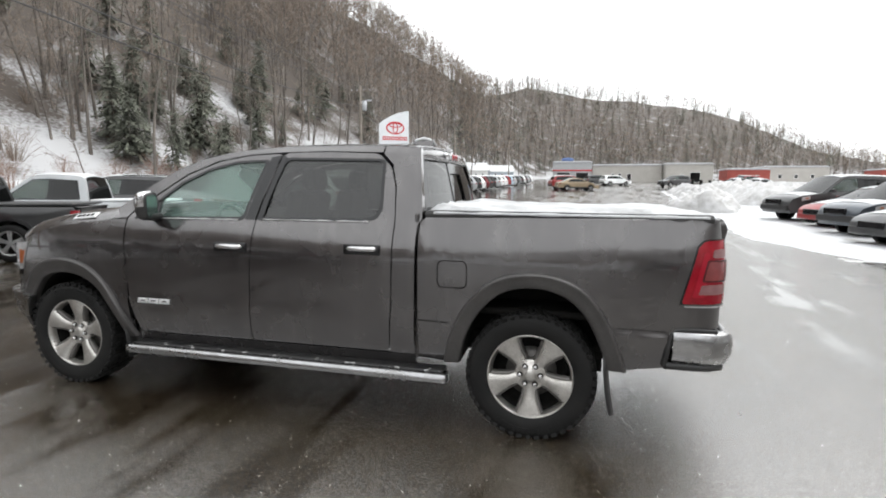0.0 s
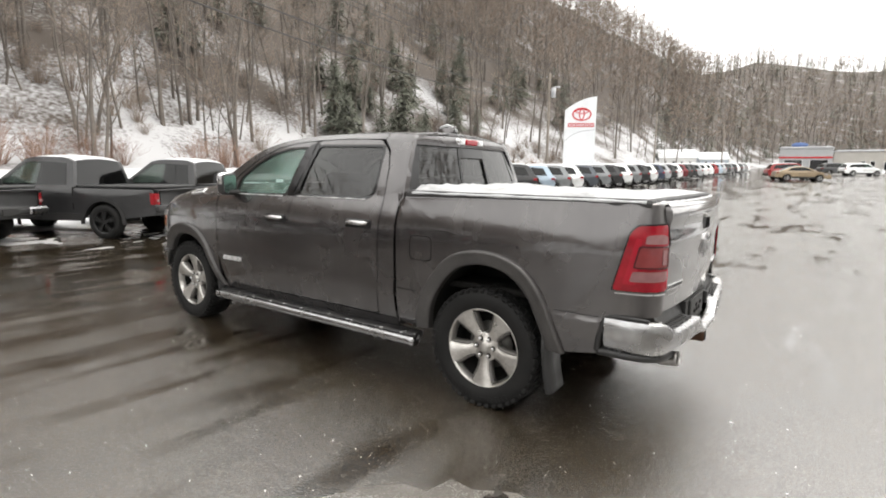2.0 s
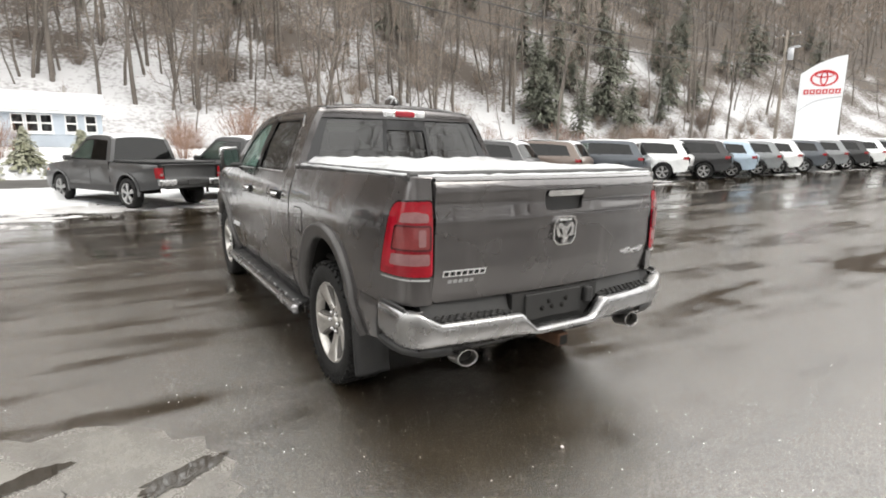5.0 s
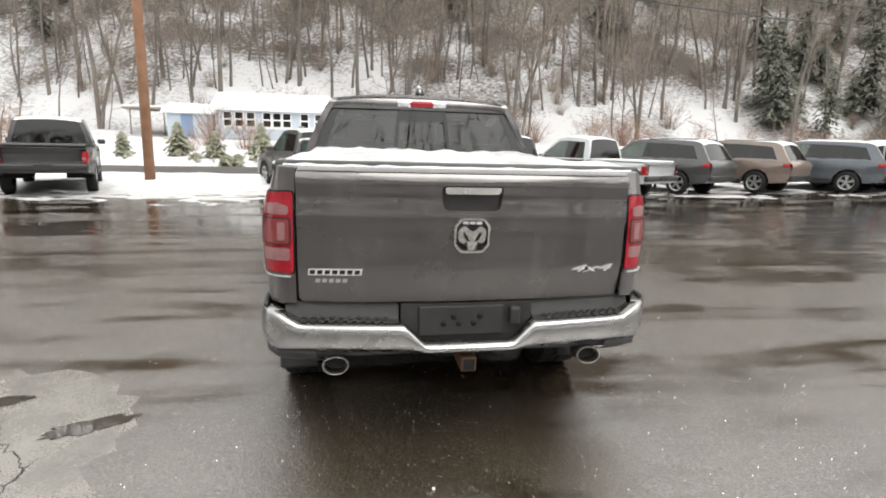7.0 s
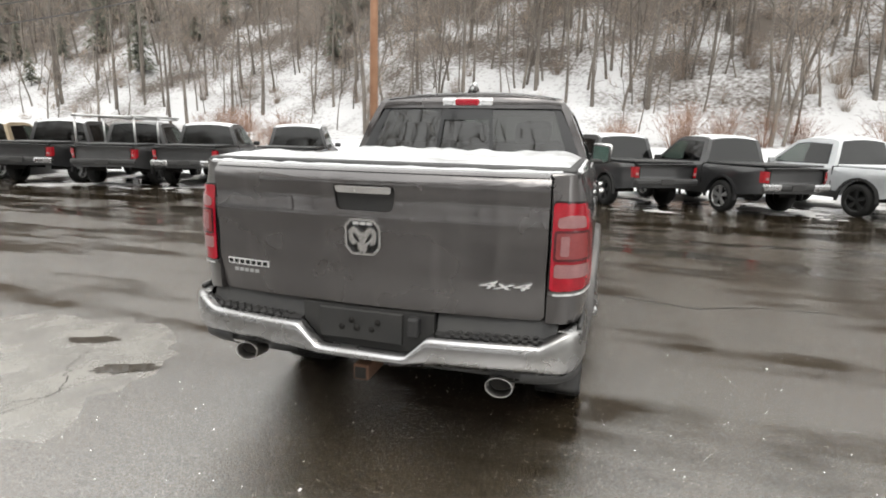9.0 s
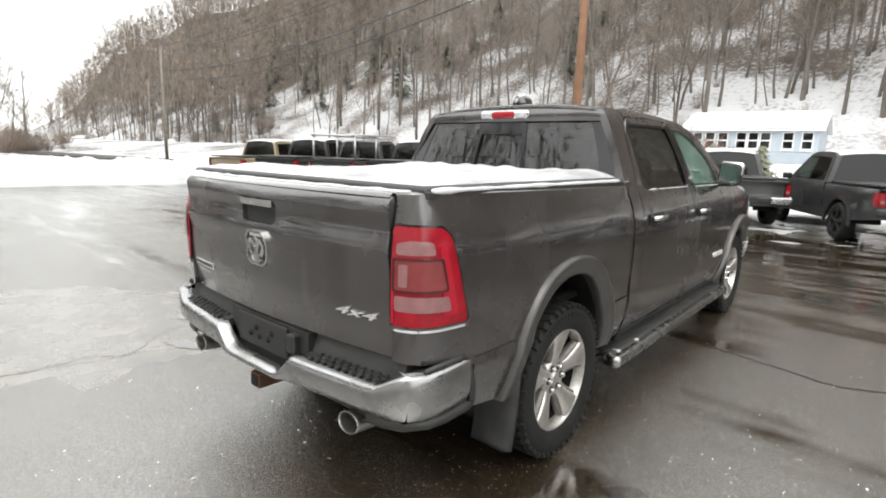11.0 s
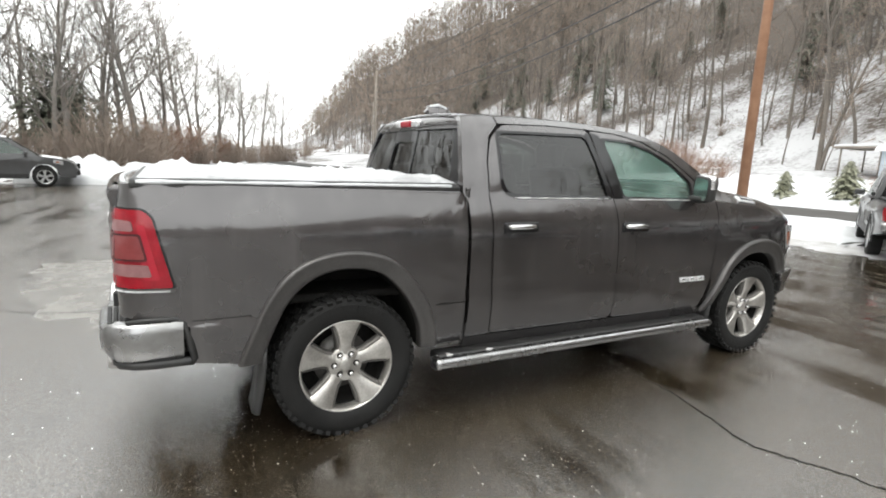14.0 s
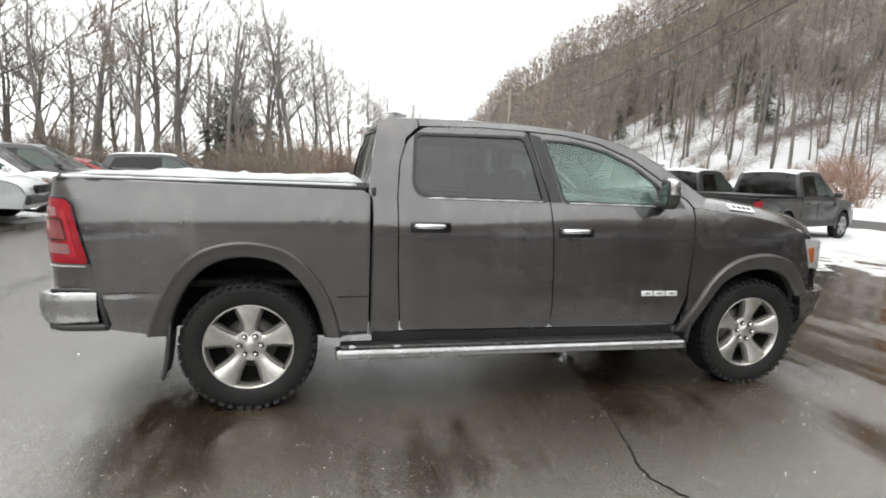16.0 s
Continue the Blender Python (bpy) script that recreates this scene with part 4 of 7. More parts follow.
for s in (-1, 1):
    bm = bmesh.new()
    add_loft(bm, [[Vector((s * x, y0 + 0.035 * max(0, (x - 0.6) / 0.26), z + dz)) for x, z in ((0.335, 0.68), (0.335, 0.718), (0.80, 0.728), (0.865, 0.765), (0.865, 0.68))] for y0, dz in ((-1.19, -0.016), (-1.12, -0.006), (-1.09, 0.068), (-1.03, 0.075))], closed=True, cap=True)
    pad = part("step_pad", bm, TRIM, bumper, smooth=False)
    for i in range(10):
        for k in range(3):
            box("tread_stud", (s * (0.40 + i * 0.042 + 0.02 * (k % 2)), -1.178 + k * 0.027 + 0.003 * i, 0.717 + 0.004 * i * 0.3), (0.024, 0.02, 0.010), TRIM, pad, 0.003)
    # black filler between chrome and body, running over the end and under it
    bm = bmesh.new()
    add_tube(bm, [(s * 0.955, -1.07, 0.785), (s * 0.962, -0.95, 0.790), (s * 0.960, -0.855, 0.785), (s * 0.962, -0.825, 0.760), (s * 0.965, -0.800, 0.66), (s * 0.955, -0.785, 0.575), (s * 0.945, -0.80, 0.545)], [0.010, 0.013, 0.015, 0.017, 0.019, 0.019, 0.014], 8)
    part("bumper_end", bm, TRIM, bumper)
    bm = bmesh.new()
    add_loft(bm, [[Vector((s * ax, y, z)) for ax, z in ((a - 0.10, 0.585), (a - 0.012, 0.578), (a - 0.020, 0.545), (a - 0.055, 0.532), (a - 0.12, 0.535))] for a, y in ((0.985, -0.80), (0.988, -0.95), (0.972, -1.04), (0.925, -1.11), (0.85, -1.14), (0.74, -1.155))])
    part("bumper_skirt", bm, TRIM, bumper)
    bm = bmesh.new()
    rings = add_lathe(bm, [(0.047, 0.10), (0.050, 0.02), (0.051, 0.0), (0.0505, -0.006), (0.0485, -0.008), (0.0465, -0.006), (0.045, 0.004), (0.044, 0.10)], (0, 0, 0), "y", 24)
    bmesh.ops.transform(bm, matrix=Matrix.Translation((s * 0.635, -1.165, 0.505)) @ Matrix.Rotation(radians(-8), 4, "X") @ Matrix.Diagonal((1.22, 1, 0.86, 1)), verts=bm.verts[:])
    tip = part("exhaust_tip", bm, SOOTED, truck, "chrome exhaust tip")
    # flat dark disc fills the tip, painting the shade inside the pipe
    bm = bmesh.new()
    add_lathe(bm, [(0.0001, 0), (0.052, 0)], (s * 0.635, -1.130, 0.5115), "y", 20)
    bmesh.ops.scale(bm, vec=(1.0, 1.0, 0.72), space=Matrix.Translation((0, 0, -0.5115)), verts=bm.verts[:])
    part("bore_shade", bm, DARK, tip)
PLATE = material("grimy_black_plastic", (0.010, 0.010, 0.010), (0.022, 0.021, 0.02), rough=0.55, rough2=0.75, scale=9, fine=90)
recess = [(-0.215, 0.59), (0.215, 0.59), (0.325, 0.705), (0.325, 0.79), (-0.325, 0.79), (-0.325, 0.705)]
part("plate_recess", sheet([recess], lambda u, v: Vector((u, -1.135, v)), 0.3, lambda u, v: Vector((u, -1.08, v))), PLATE, bumper, "", False)
box("plate_panel", (-0.03, -1.143, 0.705), (0.42, 0.016, 0.15), PLATE, bumper, 0.008, "bare black plate holder")
for x, z in ((-0.07, 0.735), (0.06, 0.735), (-0.045, 0.70), (0.03, 0.70), (-0.12, 0.70)):
    bm = bmesh.new()
    add_lathe(bm, [(0.0001, -0.006), (0.014, -0.004), (0.016, 0.01)], (x, -1.153, z - 0.008), "y", 10)
    part("bolt", bm, DARK, bumper)
box("plug_socket", (0.235, -1.148, 0.728), (0.055, 0.05, 0.09), TRIM, bumper, 0.012)
box("bumper_underside", (0, -1.03, 0.565), (1.62, 0.22, 0.06), TRIM, bumper, 0.02)
hitch = box("hitch_receiver", (0, -1.10, 0.50), (0.075, 0.22, 0.075), RUST, truck, 0.008, "rusty hitch receiver")
# dark plate on the closed end paints the shade of an open socket
box("hitch_bore_shade", (0, -1.212, 0.50), (0.055, 0.004, 0.055), DARK, hitch, 0.0)

# caps on the bed rails
for s in (-1, 1):
    bm = bmesh.new()
    add_loft(bm, [[side(u, float(np.interp(u, (-1.19, -1.10, 0.70), (1.425, 1.43, 1.405))), s, 0.0) + Vector((-s * k * 0.11, 0, d)) for k, d in ((0.0, -0.012), (0.06, 0.004), (0.3, 0.008), (1.0, 0.004))] for u in [-1.19, -1.12, -1.05] + [-1.0 + 0.1 * i for i in range(18)]])
    bmesh.ops.recalc_face_normals(bm, faces=bm.faces[:])
    part("bed_rail_cap", bm, PAINT, truck)
bm = bmesh.new()
add_loft(bm, [[gate(x, 1.42, 0.0) + Vector((0, d, h)) for d, h in ((-0.01, -0.004), (0.005, 0.010), (0.06, 0.014), (0.12, 0.008))] for x in (-0.795 + 0.1 * k * 0.99375 for k in range(17))])
bmesh.ops.recalc_face_normals(bm, faces=bm.faces[:])
part("tailgate_cap", bm, PAINT, truck)

# bed cover with snow on it
cover = subpart("bed_cover", "black folding bed cover dusted with wet snow")
bm = bmesh.new()
add_box(bm, (0, -0.16, 1.438), (1.80, 1.74, 0.035), 0.014)
part("cover_panel", bm, COVER, cover)
for s in (-1, 1):
    box("side_rail", (s * 0.895, -0.16, 1.425), (0.035, 1.74, 0.03), TRIM, cover, 0.008)
bm = bmesh.new()
rows = []
for i in range(31):
    y = -1.0 + i * 1.70 / 30
    row = []
    for k in range(33):
        x = (k / 32 * 2 - 1) * 0.865
        rim = min(1, (0.865 - abs(x)) / 0.05, (y + 1.0) / 0.05, (0.70 - y) / 0.03)
        h = 0.010 + 0.020 * noise.noise((x * 2.2, y * 2.2, 5)) + 0.012 * noise.noise((x * 9, y * 9, 1)) + 0.045 * max(0, (y - 0.0) / 0.70) ** 1.3 * (0.55 + 0.6 * noise.noise((x * 5, y * 5, 2)) + 0.3 * noise.noise((x * 14, y * 14, 6)))
        row.append(Vector((x, y, 1.4565 + max(0.001, rim * max(0.004, h)))))
    rows.append(row)
add_loft(bm, rows)
part("snow_layer", bm, THINSNOW, cover, "thin wet snow")
for s in (-1, 1):
    bm = bmesh.new()
    add_tube(bm, [(s * (0.905 + 0.006 * noise.noise((y * 7, 0, s))), y, 1.440) for y in [-1.0 + 0.05 * k for k in range(34)]], [max(0.003, 0.010 + 0.008 * noise.noise((y * 6, 2, s))) for y in [-1.0 + 0.05 * k for k in range(34)]], 6)
    part("snow_line", bm, SNOW, cover)
bm = bmesh.new()
add_tube(bm, [(-0.86 + 0.05 * k, -1.045 - 0.05 * (1 - ((-0.86 + 0.05 * k) / 0.86) ** 2), 1.432) for k in range(35)], [max(0.004, 0.011 + 0.008 * noise.noise((k * 0.7, 0, 4))) for k in range(35)], 6)
part("snow_line", bm, SNOW, cover)

# wheels
def wheel_at(x, y, turn, s):
    w = subpart("wheel", "five-spoke machined alloy wheel with chunky tyre")
    R, C = 0.412, Vector((x, y, 0.412))
    bm = bmesh.new()
    o = s * 1.0
    prof = [(0.272, 0.0), (0.285, 0.012), (0.315, 0.022), (0.35, 0.024), (0.385, 0.016), (0.402, 0.0), (0.406, -0.03), (0.407, -0.13), (0.407, -0.20), (0.402, -0.235), (0.38, -0.25), (0.30, -0.25), (0.262, -0.23)]
    add_lathe(bm, [(r, o * a) for r, a in prof], C, "x", 64)
    bmesh.ops.recalc_face_normals(bm, faces=bm.faces[:])
    tyre = part("tyre", bm, RUBBER, w)
    bm = bmesh.new()
    n = 44
    for k in range(n):
        a = 2 * math.pi * k / n
        rot = Matrix.Translation(C) @ Matrix.Rotation(a, 4, "X")
        for off, wid, lean in ((-0.028, 0.062, 0.35), (-0.085, 0.045, -0.4), (-0.145, 0.045, 0.4), (-0.205, 0.06, -0.35)):
            m = rot @ Matrix.Translation((o * off, 0.016 if off in (-0.085, -0.205) else 0.0, 0.4085)) @ Matrix.Rotation(lean, 4, "Z") @ Matrix.Diagonal((wid, 0.036, 0.014, 1))
            bmesh.ops.create_cube(bm, size=1, matrix=m)
        m = rot @ Matrix.Translation((o * 0.010, 0.0 if k % 2 else 0.004, 0.388)) @ Matrix.Rotation(o * 0.5, 4, "Y") @ Matrix.Diagonal((0.016, 0.034 if k % 2 else 0.026, 0.042, 1))
        bmesh.ops.create_cube(bm, size=1, matrix=m)
    tagged(part("tread", bm, RUBBER, tyre, smooth=False), kind="stuff")
    # raised sidewall blocks standing for the moulded writing
    bm = bmesh.new()
    for k in range(-7, 8):
        a = turn + k * 0.085
        m = Matrix.Translation(C) @ Matrix.Rotation(a, 4, "X") @ Matrix.Translation((o * 0.022, 0, 0.352)) @ Matrix.Diagonal((0.008, 0.020, 0.034, 1))
        bmesh.ops.create_cube(bm, size=1, matrix=m)
    tagged(part("sidewall_band", bm, RUBBER, tyre, smooth=False), kind="stuff")
    # rim: lip, barrel, dish
    bm = bmesh.new()
    add_lathe(bm, [(0.262, o * -0.22), (0.245, o * -0.10), (0.252, o * -0.03), (0.260, o * -0.010), (0.265, o * 0.003), (0.270, o * 0.006), (0.274, o * 0.002), (0.274, o * -0.008)], C, "x", 64)
    rim = part("rim", bm, ALLOY, w)
    # near-black barrel: the shade behind the spokes is put into its colour
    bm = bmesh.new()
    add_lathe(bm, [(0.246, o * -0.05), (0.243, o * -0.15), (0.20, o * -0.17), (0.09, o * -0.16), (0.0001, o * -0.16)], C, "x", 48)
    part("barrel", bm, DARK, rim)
    bm = bmesh.new()
    add_lathe(bm, [(0.165, o * -0.13), (0.165, o * -0.115), (0.07, o * -0.11)], C, "x", 40)
    part("brake_disc", bm, ALLOYDARK, rim)
    # spokes: broad at the lip, waisted, dished towards the hub
    for k in range(5):
        a = turn + 2 * math.pi * k / 5
        rot = Matrix.Translation(C) @ Matrix.Rotation(a, 4, "X")
        rings = []
        for r, half, depth in ((0.055, 0.046, -0.040), (0.085, 0.045, -0.038), (0.105, 0.036, -0.035), (0.13, 0.035, -0.029), (0.16, 0.041, -0.021), (0.20, 0.053, -0.012), (0.235, 0.066, -0.005), (0.252, 0.074, -0.002), (0.266, 0.080, 0.0)):
            rings.append([rot @ Vector((o * d, c * half, math.sqrt(max(0, r * r - (c * half) ** 2)))) for c, d in ((-1, depth - 0.05), (-1, depth - 0.008), (-0.86, depth), (0, depth + 0.004), (0.86, depth), (1, depth - 0.008), (1, depth - 0.05))])
        b2 = bmesh.new()
        add_loft(b2, rings)
        part("spoke", b2, ALLOY, rim)
        for q in (-1, 1):
            b2 = bmesh.new()
            rings = []
            for r, half, depth in ((0.10, 0.044, -0.046), (0.15, 0.048, -0.036), (0.20, 0.063, -0.026), (0.248, 0.080, -0.016)):
                rings.append([rot @ Vector((o * d, q * c, math.sqrt(max(0, r * r - c * c)))) for c, d in ((half - 0.016, depth), (half - 0.004, depth + 0.004), (half + 0.006, depth - 0.004), (half + 0.008, depth - 0.04))])
            add_loft(b2, rings)
            part("spoke_edge", b2, ALLOYDARK, rim)
    bm = bmesh.new()
    add_lathe(bm, [(0.0001, o * -0.024), (0.03, o * -0.024), (0.038, o * -0.030), (0.040, o * -0.036), (0.090, o * -0.036), (0.102, o * -0.042), (0.104, o * -0.09)], C, "x", 36)
    part("hub_cap", bm, ALLOY, rim)
    for k in range(6):
        a = turn + 2 * math.pi * (k + 0.5) / 6
        p = C + Vector((0, math.sin(a) * -0.066, math.cos(a) * 0.066))
        bm = bmesh.new()
        add_lathe(bm, [(0.0001, o * -0.012), (0.009, o * -0.013), (0.0125, o * -0.018), (0.0125, o * -0.05)], p, "x", 8)
        part("wheel_nut", bm, CHROME, rim)
        # dark ring paints the shade of a recess round each nut
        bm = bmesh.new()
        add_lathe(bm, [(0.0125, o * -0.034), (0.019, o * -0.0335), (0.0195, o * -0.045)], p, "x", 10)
        part("nut_shade", bm, DARK, rim)


wheel_at(0.955, 0.0, 0.0, 1)
wheel_at(-0.955, 0.0, math.pi, -1)
wheel_at(0.94, AXLE - 0.012, -0.12, 1)
wheel_at(-0.94, AXLE - 0.012, 0.09, -1)

# chassis, axle and floor
box("chassis", (0, 1.75, 0.52), (1.15, 5.3, 0.16), DARK, truck, 0.03)
box("cab_floor", (0, 1.95, 0.58), (1.80, 2.45, 0.06), DARK, truck, 0.02)
box("bed_floor", (0, -0.16, 0.80), (1.70, 1.75, 0.05), DARK, truck, 0.02)
tube("rear_axle", [(-0.72, 0, 0.41), (0, 0, 0.40), (0.72, 0, 0.41)], [0.05, 0.11, 0.05], DARK, truck, 12)
tube("spare_tyre", [(0, -0.70, 0.47), (0, -0.70, 0.60)], 0.33, DARK, truck, 24)
for s in (-1, 1):
    tube("exhaust_pipe", [(s * 0.635, -1.07, 0.516), (s * 0.628, -0.9, 0.535), (s * 0.60, -0.2, 0.56)], 0.043, DARK, truck)

# front end
for s in (-1, 1):
    head = skin("headlight", [rounded([(4.06, 1.145), (4.16, 0.915), (4.30, 0.90), (4.62, 0.97), (4.62, 1.05), (4.25, 1.13)], 0.02)], s, WHITELENS, truck, off=0.006, step=0.08, label="clear headlamp with amber side marker")
    skin("side_marker", [rounded([(4.10, 1.07), (4.155, 0.96), (4.20, 0.955), (4.18, 1.08)], 0.01)], s, AMBER, head, off=0.010, step=0.1, deep=0.006)
    skin("front_valance", [[(4.12, 0.34), (4.99, 0.34), (4.99, 0.52), (4.14, 0.52)]], s, TRIM, truck, off=0.03, step=0.1)
    skin("front_chrome", [rounded([(4.02, 0.71), (4.10, 0.52), (4.99, 0.50), (4.99, 0.735), (4.2, 0.735)], 0.02)], s, DULLCHROME, truck, off=0.05, step=0.08, deep=0.06, label="chrome front bumper")
    skin("grille_half", [[(4.2, 0.745), (4.99, 0.745), (4.99, 1.14), (4.64, 1.12), (4.62, 0.96), (4.22, 0.90)]], s, GLOSSBLACK, truck, off=0.0, step=0.1)
    # plain bars in place of the maker's name on the doors, and the engine plate on the bonnet side
    for k in range(3):
        u0 = 2.675 + k * 0.098
        skin("name_bar", [[(u0, 0.722), (u0 + 0.088, 0.722), (u0 + 0.088, 0.758), (u0, 0.758)], [(u0 + 0.02, 0.735), (u0 + 0.068, 0.735), (u0 + 0.068, 0.746), (u0 + 0.02, 0.746)]], s, BADGE, truck, off=0.008, step=0.3, deep=0.01)
    plate = box("engine_plate", Vector((s * 0.908, 3.49, 1.362)), (0.014, 0.22, 0.068), BADGE, truck, 0.012, "chrome engine plate", Matrix.Rotation(radians(-6), 4, "X") @ Matrix.Rotation(s * radians(-55), 4, "Y"))
    for k in range(4):
        box("plate_bar", Vector((s * 0.912, 3.425 + k * 0.043, 1.3735 - k * 0.0045)), (0.008, 0.03, 0.03), GLOSSBLACK, plate, 0.002, "", Matrix.Rotation(radians(-6), 4, "X") @ Matrix.Rotation(s * radians(-55), 4, "Y"))
# fuel flap on one side
skin("fuel_flap", [rounded([(0.405, 0.965), (0.605, 0.965), (0.605, 1.145), (0.405, 1.145)], 0.045), rounded([(0.412, 0.972), (0.598, 0.972), (0.598, 1.138), (0.412, 1.138)], 0.042)], -1, DARK, truck, off=0.0015, step=0.1, deep=0.004)
skin("fuel_door", [rounded([(0.413, 0.973), (0.597, 0.973), (0.597, 1.137), (0.413, 1.137)], 0.042)], -1, PAINT, truck, off=0.003, step=0.05, deep=0.005)

# cabin
for x in (-0.42, 0.42):
    seat = subpart("front_seat", "")
    box("cushion", (x, 2.15, 0.98), (0.54, 0.55, 0.2), SEAT, seat, 0.06)
    box("seat_back", (x, 1.86, 1.28), (0.52, 0.16, 0.62), SEAT, seat, 0.07, "", Matrix.Rotation(radians(14), 4, "X"))
    box("headrest", (x, 1.76, 1.66), (0.28, 0.11, 0.18), SEAT, seat, 0.05)
bench = subpart("rear_bench", "")
box("cushion", (0, 1.20, 0.98), (1.5, 0.5, 0.2), SEAT, bench, 0.06)
box("seat_back", (0, 0.93, 1.26), (1.5, 0.16, 0.6), SEAT, bench, 0.07)
for x in (-0.48, 0.0, 0.48):
    box("headrest", (x, 0.90, 1.62), (0.27, 0.1, 0.16), SEAT, bench, 0.05)
bm = bmesh.new()
add_loft(bm, [[Vector((x, y, z)) for y, z in ((2.62, 1.0), (2.66, 1.33), (2.74, 1.39), (3.0, 1.37), (3.15, 1.36))] for x in (-0.86, -0.5, 0, 0.5, 0.86)])
part("dashboard", bm, CABIN, truck)
bm = bmesh.new()
ring = [Vector((-0.42 + 0.19 * math.cos(a), 2.50 + 0.07 * math.sin(a), 1.27 + 0.175 * math.sin(a))) for a in (2 * math.pi * k / 24 for k in range(25))]
add_tube(bm, ring, 0.017, 8, False)
wheel_in = part("steering_wheel", bm, SEAT, truck)
box("steering_hub", (-0.42, 2.52, 1.26), (0.17, 0.06, 0.11), CABIN, wheel_in, 0.03)
box("headliner", (0, 1.6, 1.845), (1.25, 1.5, 0.02), CABIN, truck, 0.01)
box("door_card_left", (-0.90, 2.0, 0.95), (0.05, 2.1, 0.75), CABIN, truck, 0.02)
box("door_card_right", (0.90, 2.0, 0.95), (0.05, 2.1, 0.75), CABIN, truck, 0.02)
# roof aerial with a crust of snow
bm = bmesh.new()
add_loft(bm, [[Vector((x * k, 0.98 + y * 0.10, 1.925 + h)) for x, y in rounded([(-0.035, -0.8), (0.035, -0.8), (0.02, 1), (-0.02, 1)], 0.2)] for k, h in ((1.2, 0), (1.0, 0.02), (0.6, 0.05), (0.2, 0.065))], closed=True, cap=True)
fin = part("roof_aerial", bm, PAINT, truck, "snow-crusted shark-fin aerial")
bm = bmesh.new()
add_tube(bm, [(0.0, 0.88, 1.945), (0.0, 0.93, 1.985), (0.0, 0.99, 2.0), (0.0, 1.05, 1.985), (0.0, 1.10, 1.95)], [0.008, 0.014, 0.016, 0.014, 0.008], 6)
part("snow_crust", bm, SNOW, fin)

# ---------------- parked vehicles ----------------
SHAPES = {
    "pickup": dict(w=1.90, belt=1.14, axles=(1.72, -1.52), r=0.385,
                   low=[(-2.70, 0.55), (-2.74, 0.72), (-2.70, 0.76), (-2.70, 1.06), (-2.66, 1.11), (-0.78, 1.13), (1.05, 1.15), (1.35, 1.13), (1.95, 1.07), (2.45, 0.98), (2.62, 0.86), (2.70, 0.62), (2.62, 0.40)],
                   top=[(-0.80, 1.13), (-0.75, 1.46), (-0.69, 1.72), (-0.50, 1.79), (0.20, 1.81), (0.50, 1.76), (1.28, 1.15)], glass=(0, 2, 5, 6),
                   wins=[[(-0.58, 1.21), (-0.52, 1.65), (0.00, 1.69), (0.06, 1.21)], [(0.13, 1.21), (0.08, 1.69), (0.44, 1.67), (1.04, 1.22)]]),
    "suv": dict(w=1.93, belt=1.10, axles=(1.45, -1.40), r=0.37,
                low=[(-2.32, 0.42), (-2.42, 0.60), (-2.44, 0.72), (-2.36, 1.10), (-1.2, 1.12), (1.05, 1.10), (1.4, 1.07), (2.0, 0.99), (2.32, 0.86), (2.44, 0.62), (2.36, 0.34)],
                top=[(-2.34, 1.10), (-2.02, 1.58), (-1.92, 1.66), (-1.5, 1.72), (0.0, 1.75), (0.45, 1.69), (1.32, 1.09)], glass=(0, 1, 5, 6),
                wins=[[(-1.95, 1.17), (-1.72, 1.54), (-1.18, 1.60), (-1.10, 1.17)], [(-1.03, 1.17), (-1.08, 1.60), (-0.18, 1.63), (-0.12, 1.17)], [(-0.05, 1.17), (-0.10, 1.63), (0.36, 1.60), (1.02, 1.16)]]),
    "sedan": dict(w=1.82, belt=0.97, axles=(1.38, -1.36), r=0.33,
                  low=[(-2.25, 0.40), (-2.36, 0.55), (-2.36, 0.80), (-2.26, 0.97), (-1.75, 1.0), (1.0, 0.97), (1.5, 0.92), (2.05, 0.80), (2.32, 0.66), (2.36, 0.48), (2.28, 0.28)],
                  top=[(-1.95, 0.98), (-1.20, 1.33), (-0.75, 1.42), (-0.2, 1.45), (0.15, 1.42), (0.45, 1.34), (1.28, 0.96)], glass=(0, 2, 5, 6),
                  wins=[[(-1.35, 1.04), (-0.92, 1.30), (-0.42, 1.36), (-0.34, 1.04)], [(-0.27, 1.04), (-0.34, 1.36), (0.20, 1.34), (0.85, 1.04)]]),
}
CARGLASS = glass("car_glass", (0.10, 0.108, 0.106), 0.01, ior=1.46)
CLEARGLASS = glass("clear_car_glass", (0.50, 0.60, 0.55), 0.03, mist=0.10, mist_col=(0.30, 0.42, 0.36))
CARIRON = material("bright_car_wheel", (0.55, 0.55, 0.55), (0.38, 0.38, 0.38), rough=0.35, metal=0.8, scale=9, fine=60)
CARDARKIRON = material("black_car_wheel", (0.02, 0.02, 0.02), (0.04, 0.04, 0.04), rough=0.4, metal=0.5, scale=9, fine=60)
TAILRED = material("tail_lens", (0.34, 0.008, 0.016), (0.16, 0.005, 0.008), rough=0.2, scale=7, fine=60, coat=0.3)
SILVERBAR = material("galvanised_bar", (0.5, 0.5, 0.5), (0.4, 0.4, 0.4), rough=0.4, metal=0.7, scale=6, fine=60)
_paints, _wheels = {}, {}


def paint(c):
    if c not in _paints:
        _paints[c] = material("car_paint_%d" % len(_paints), c, tuple(min(1, v * 1.25 + 0.006) for v in c), rough=0.3, rough2=0.45, metal=0.3, scale=1.6, fine=7, coat=0.5)
    return _paints[c]


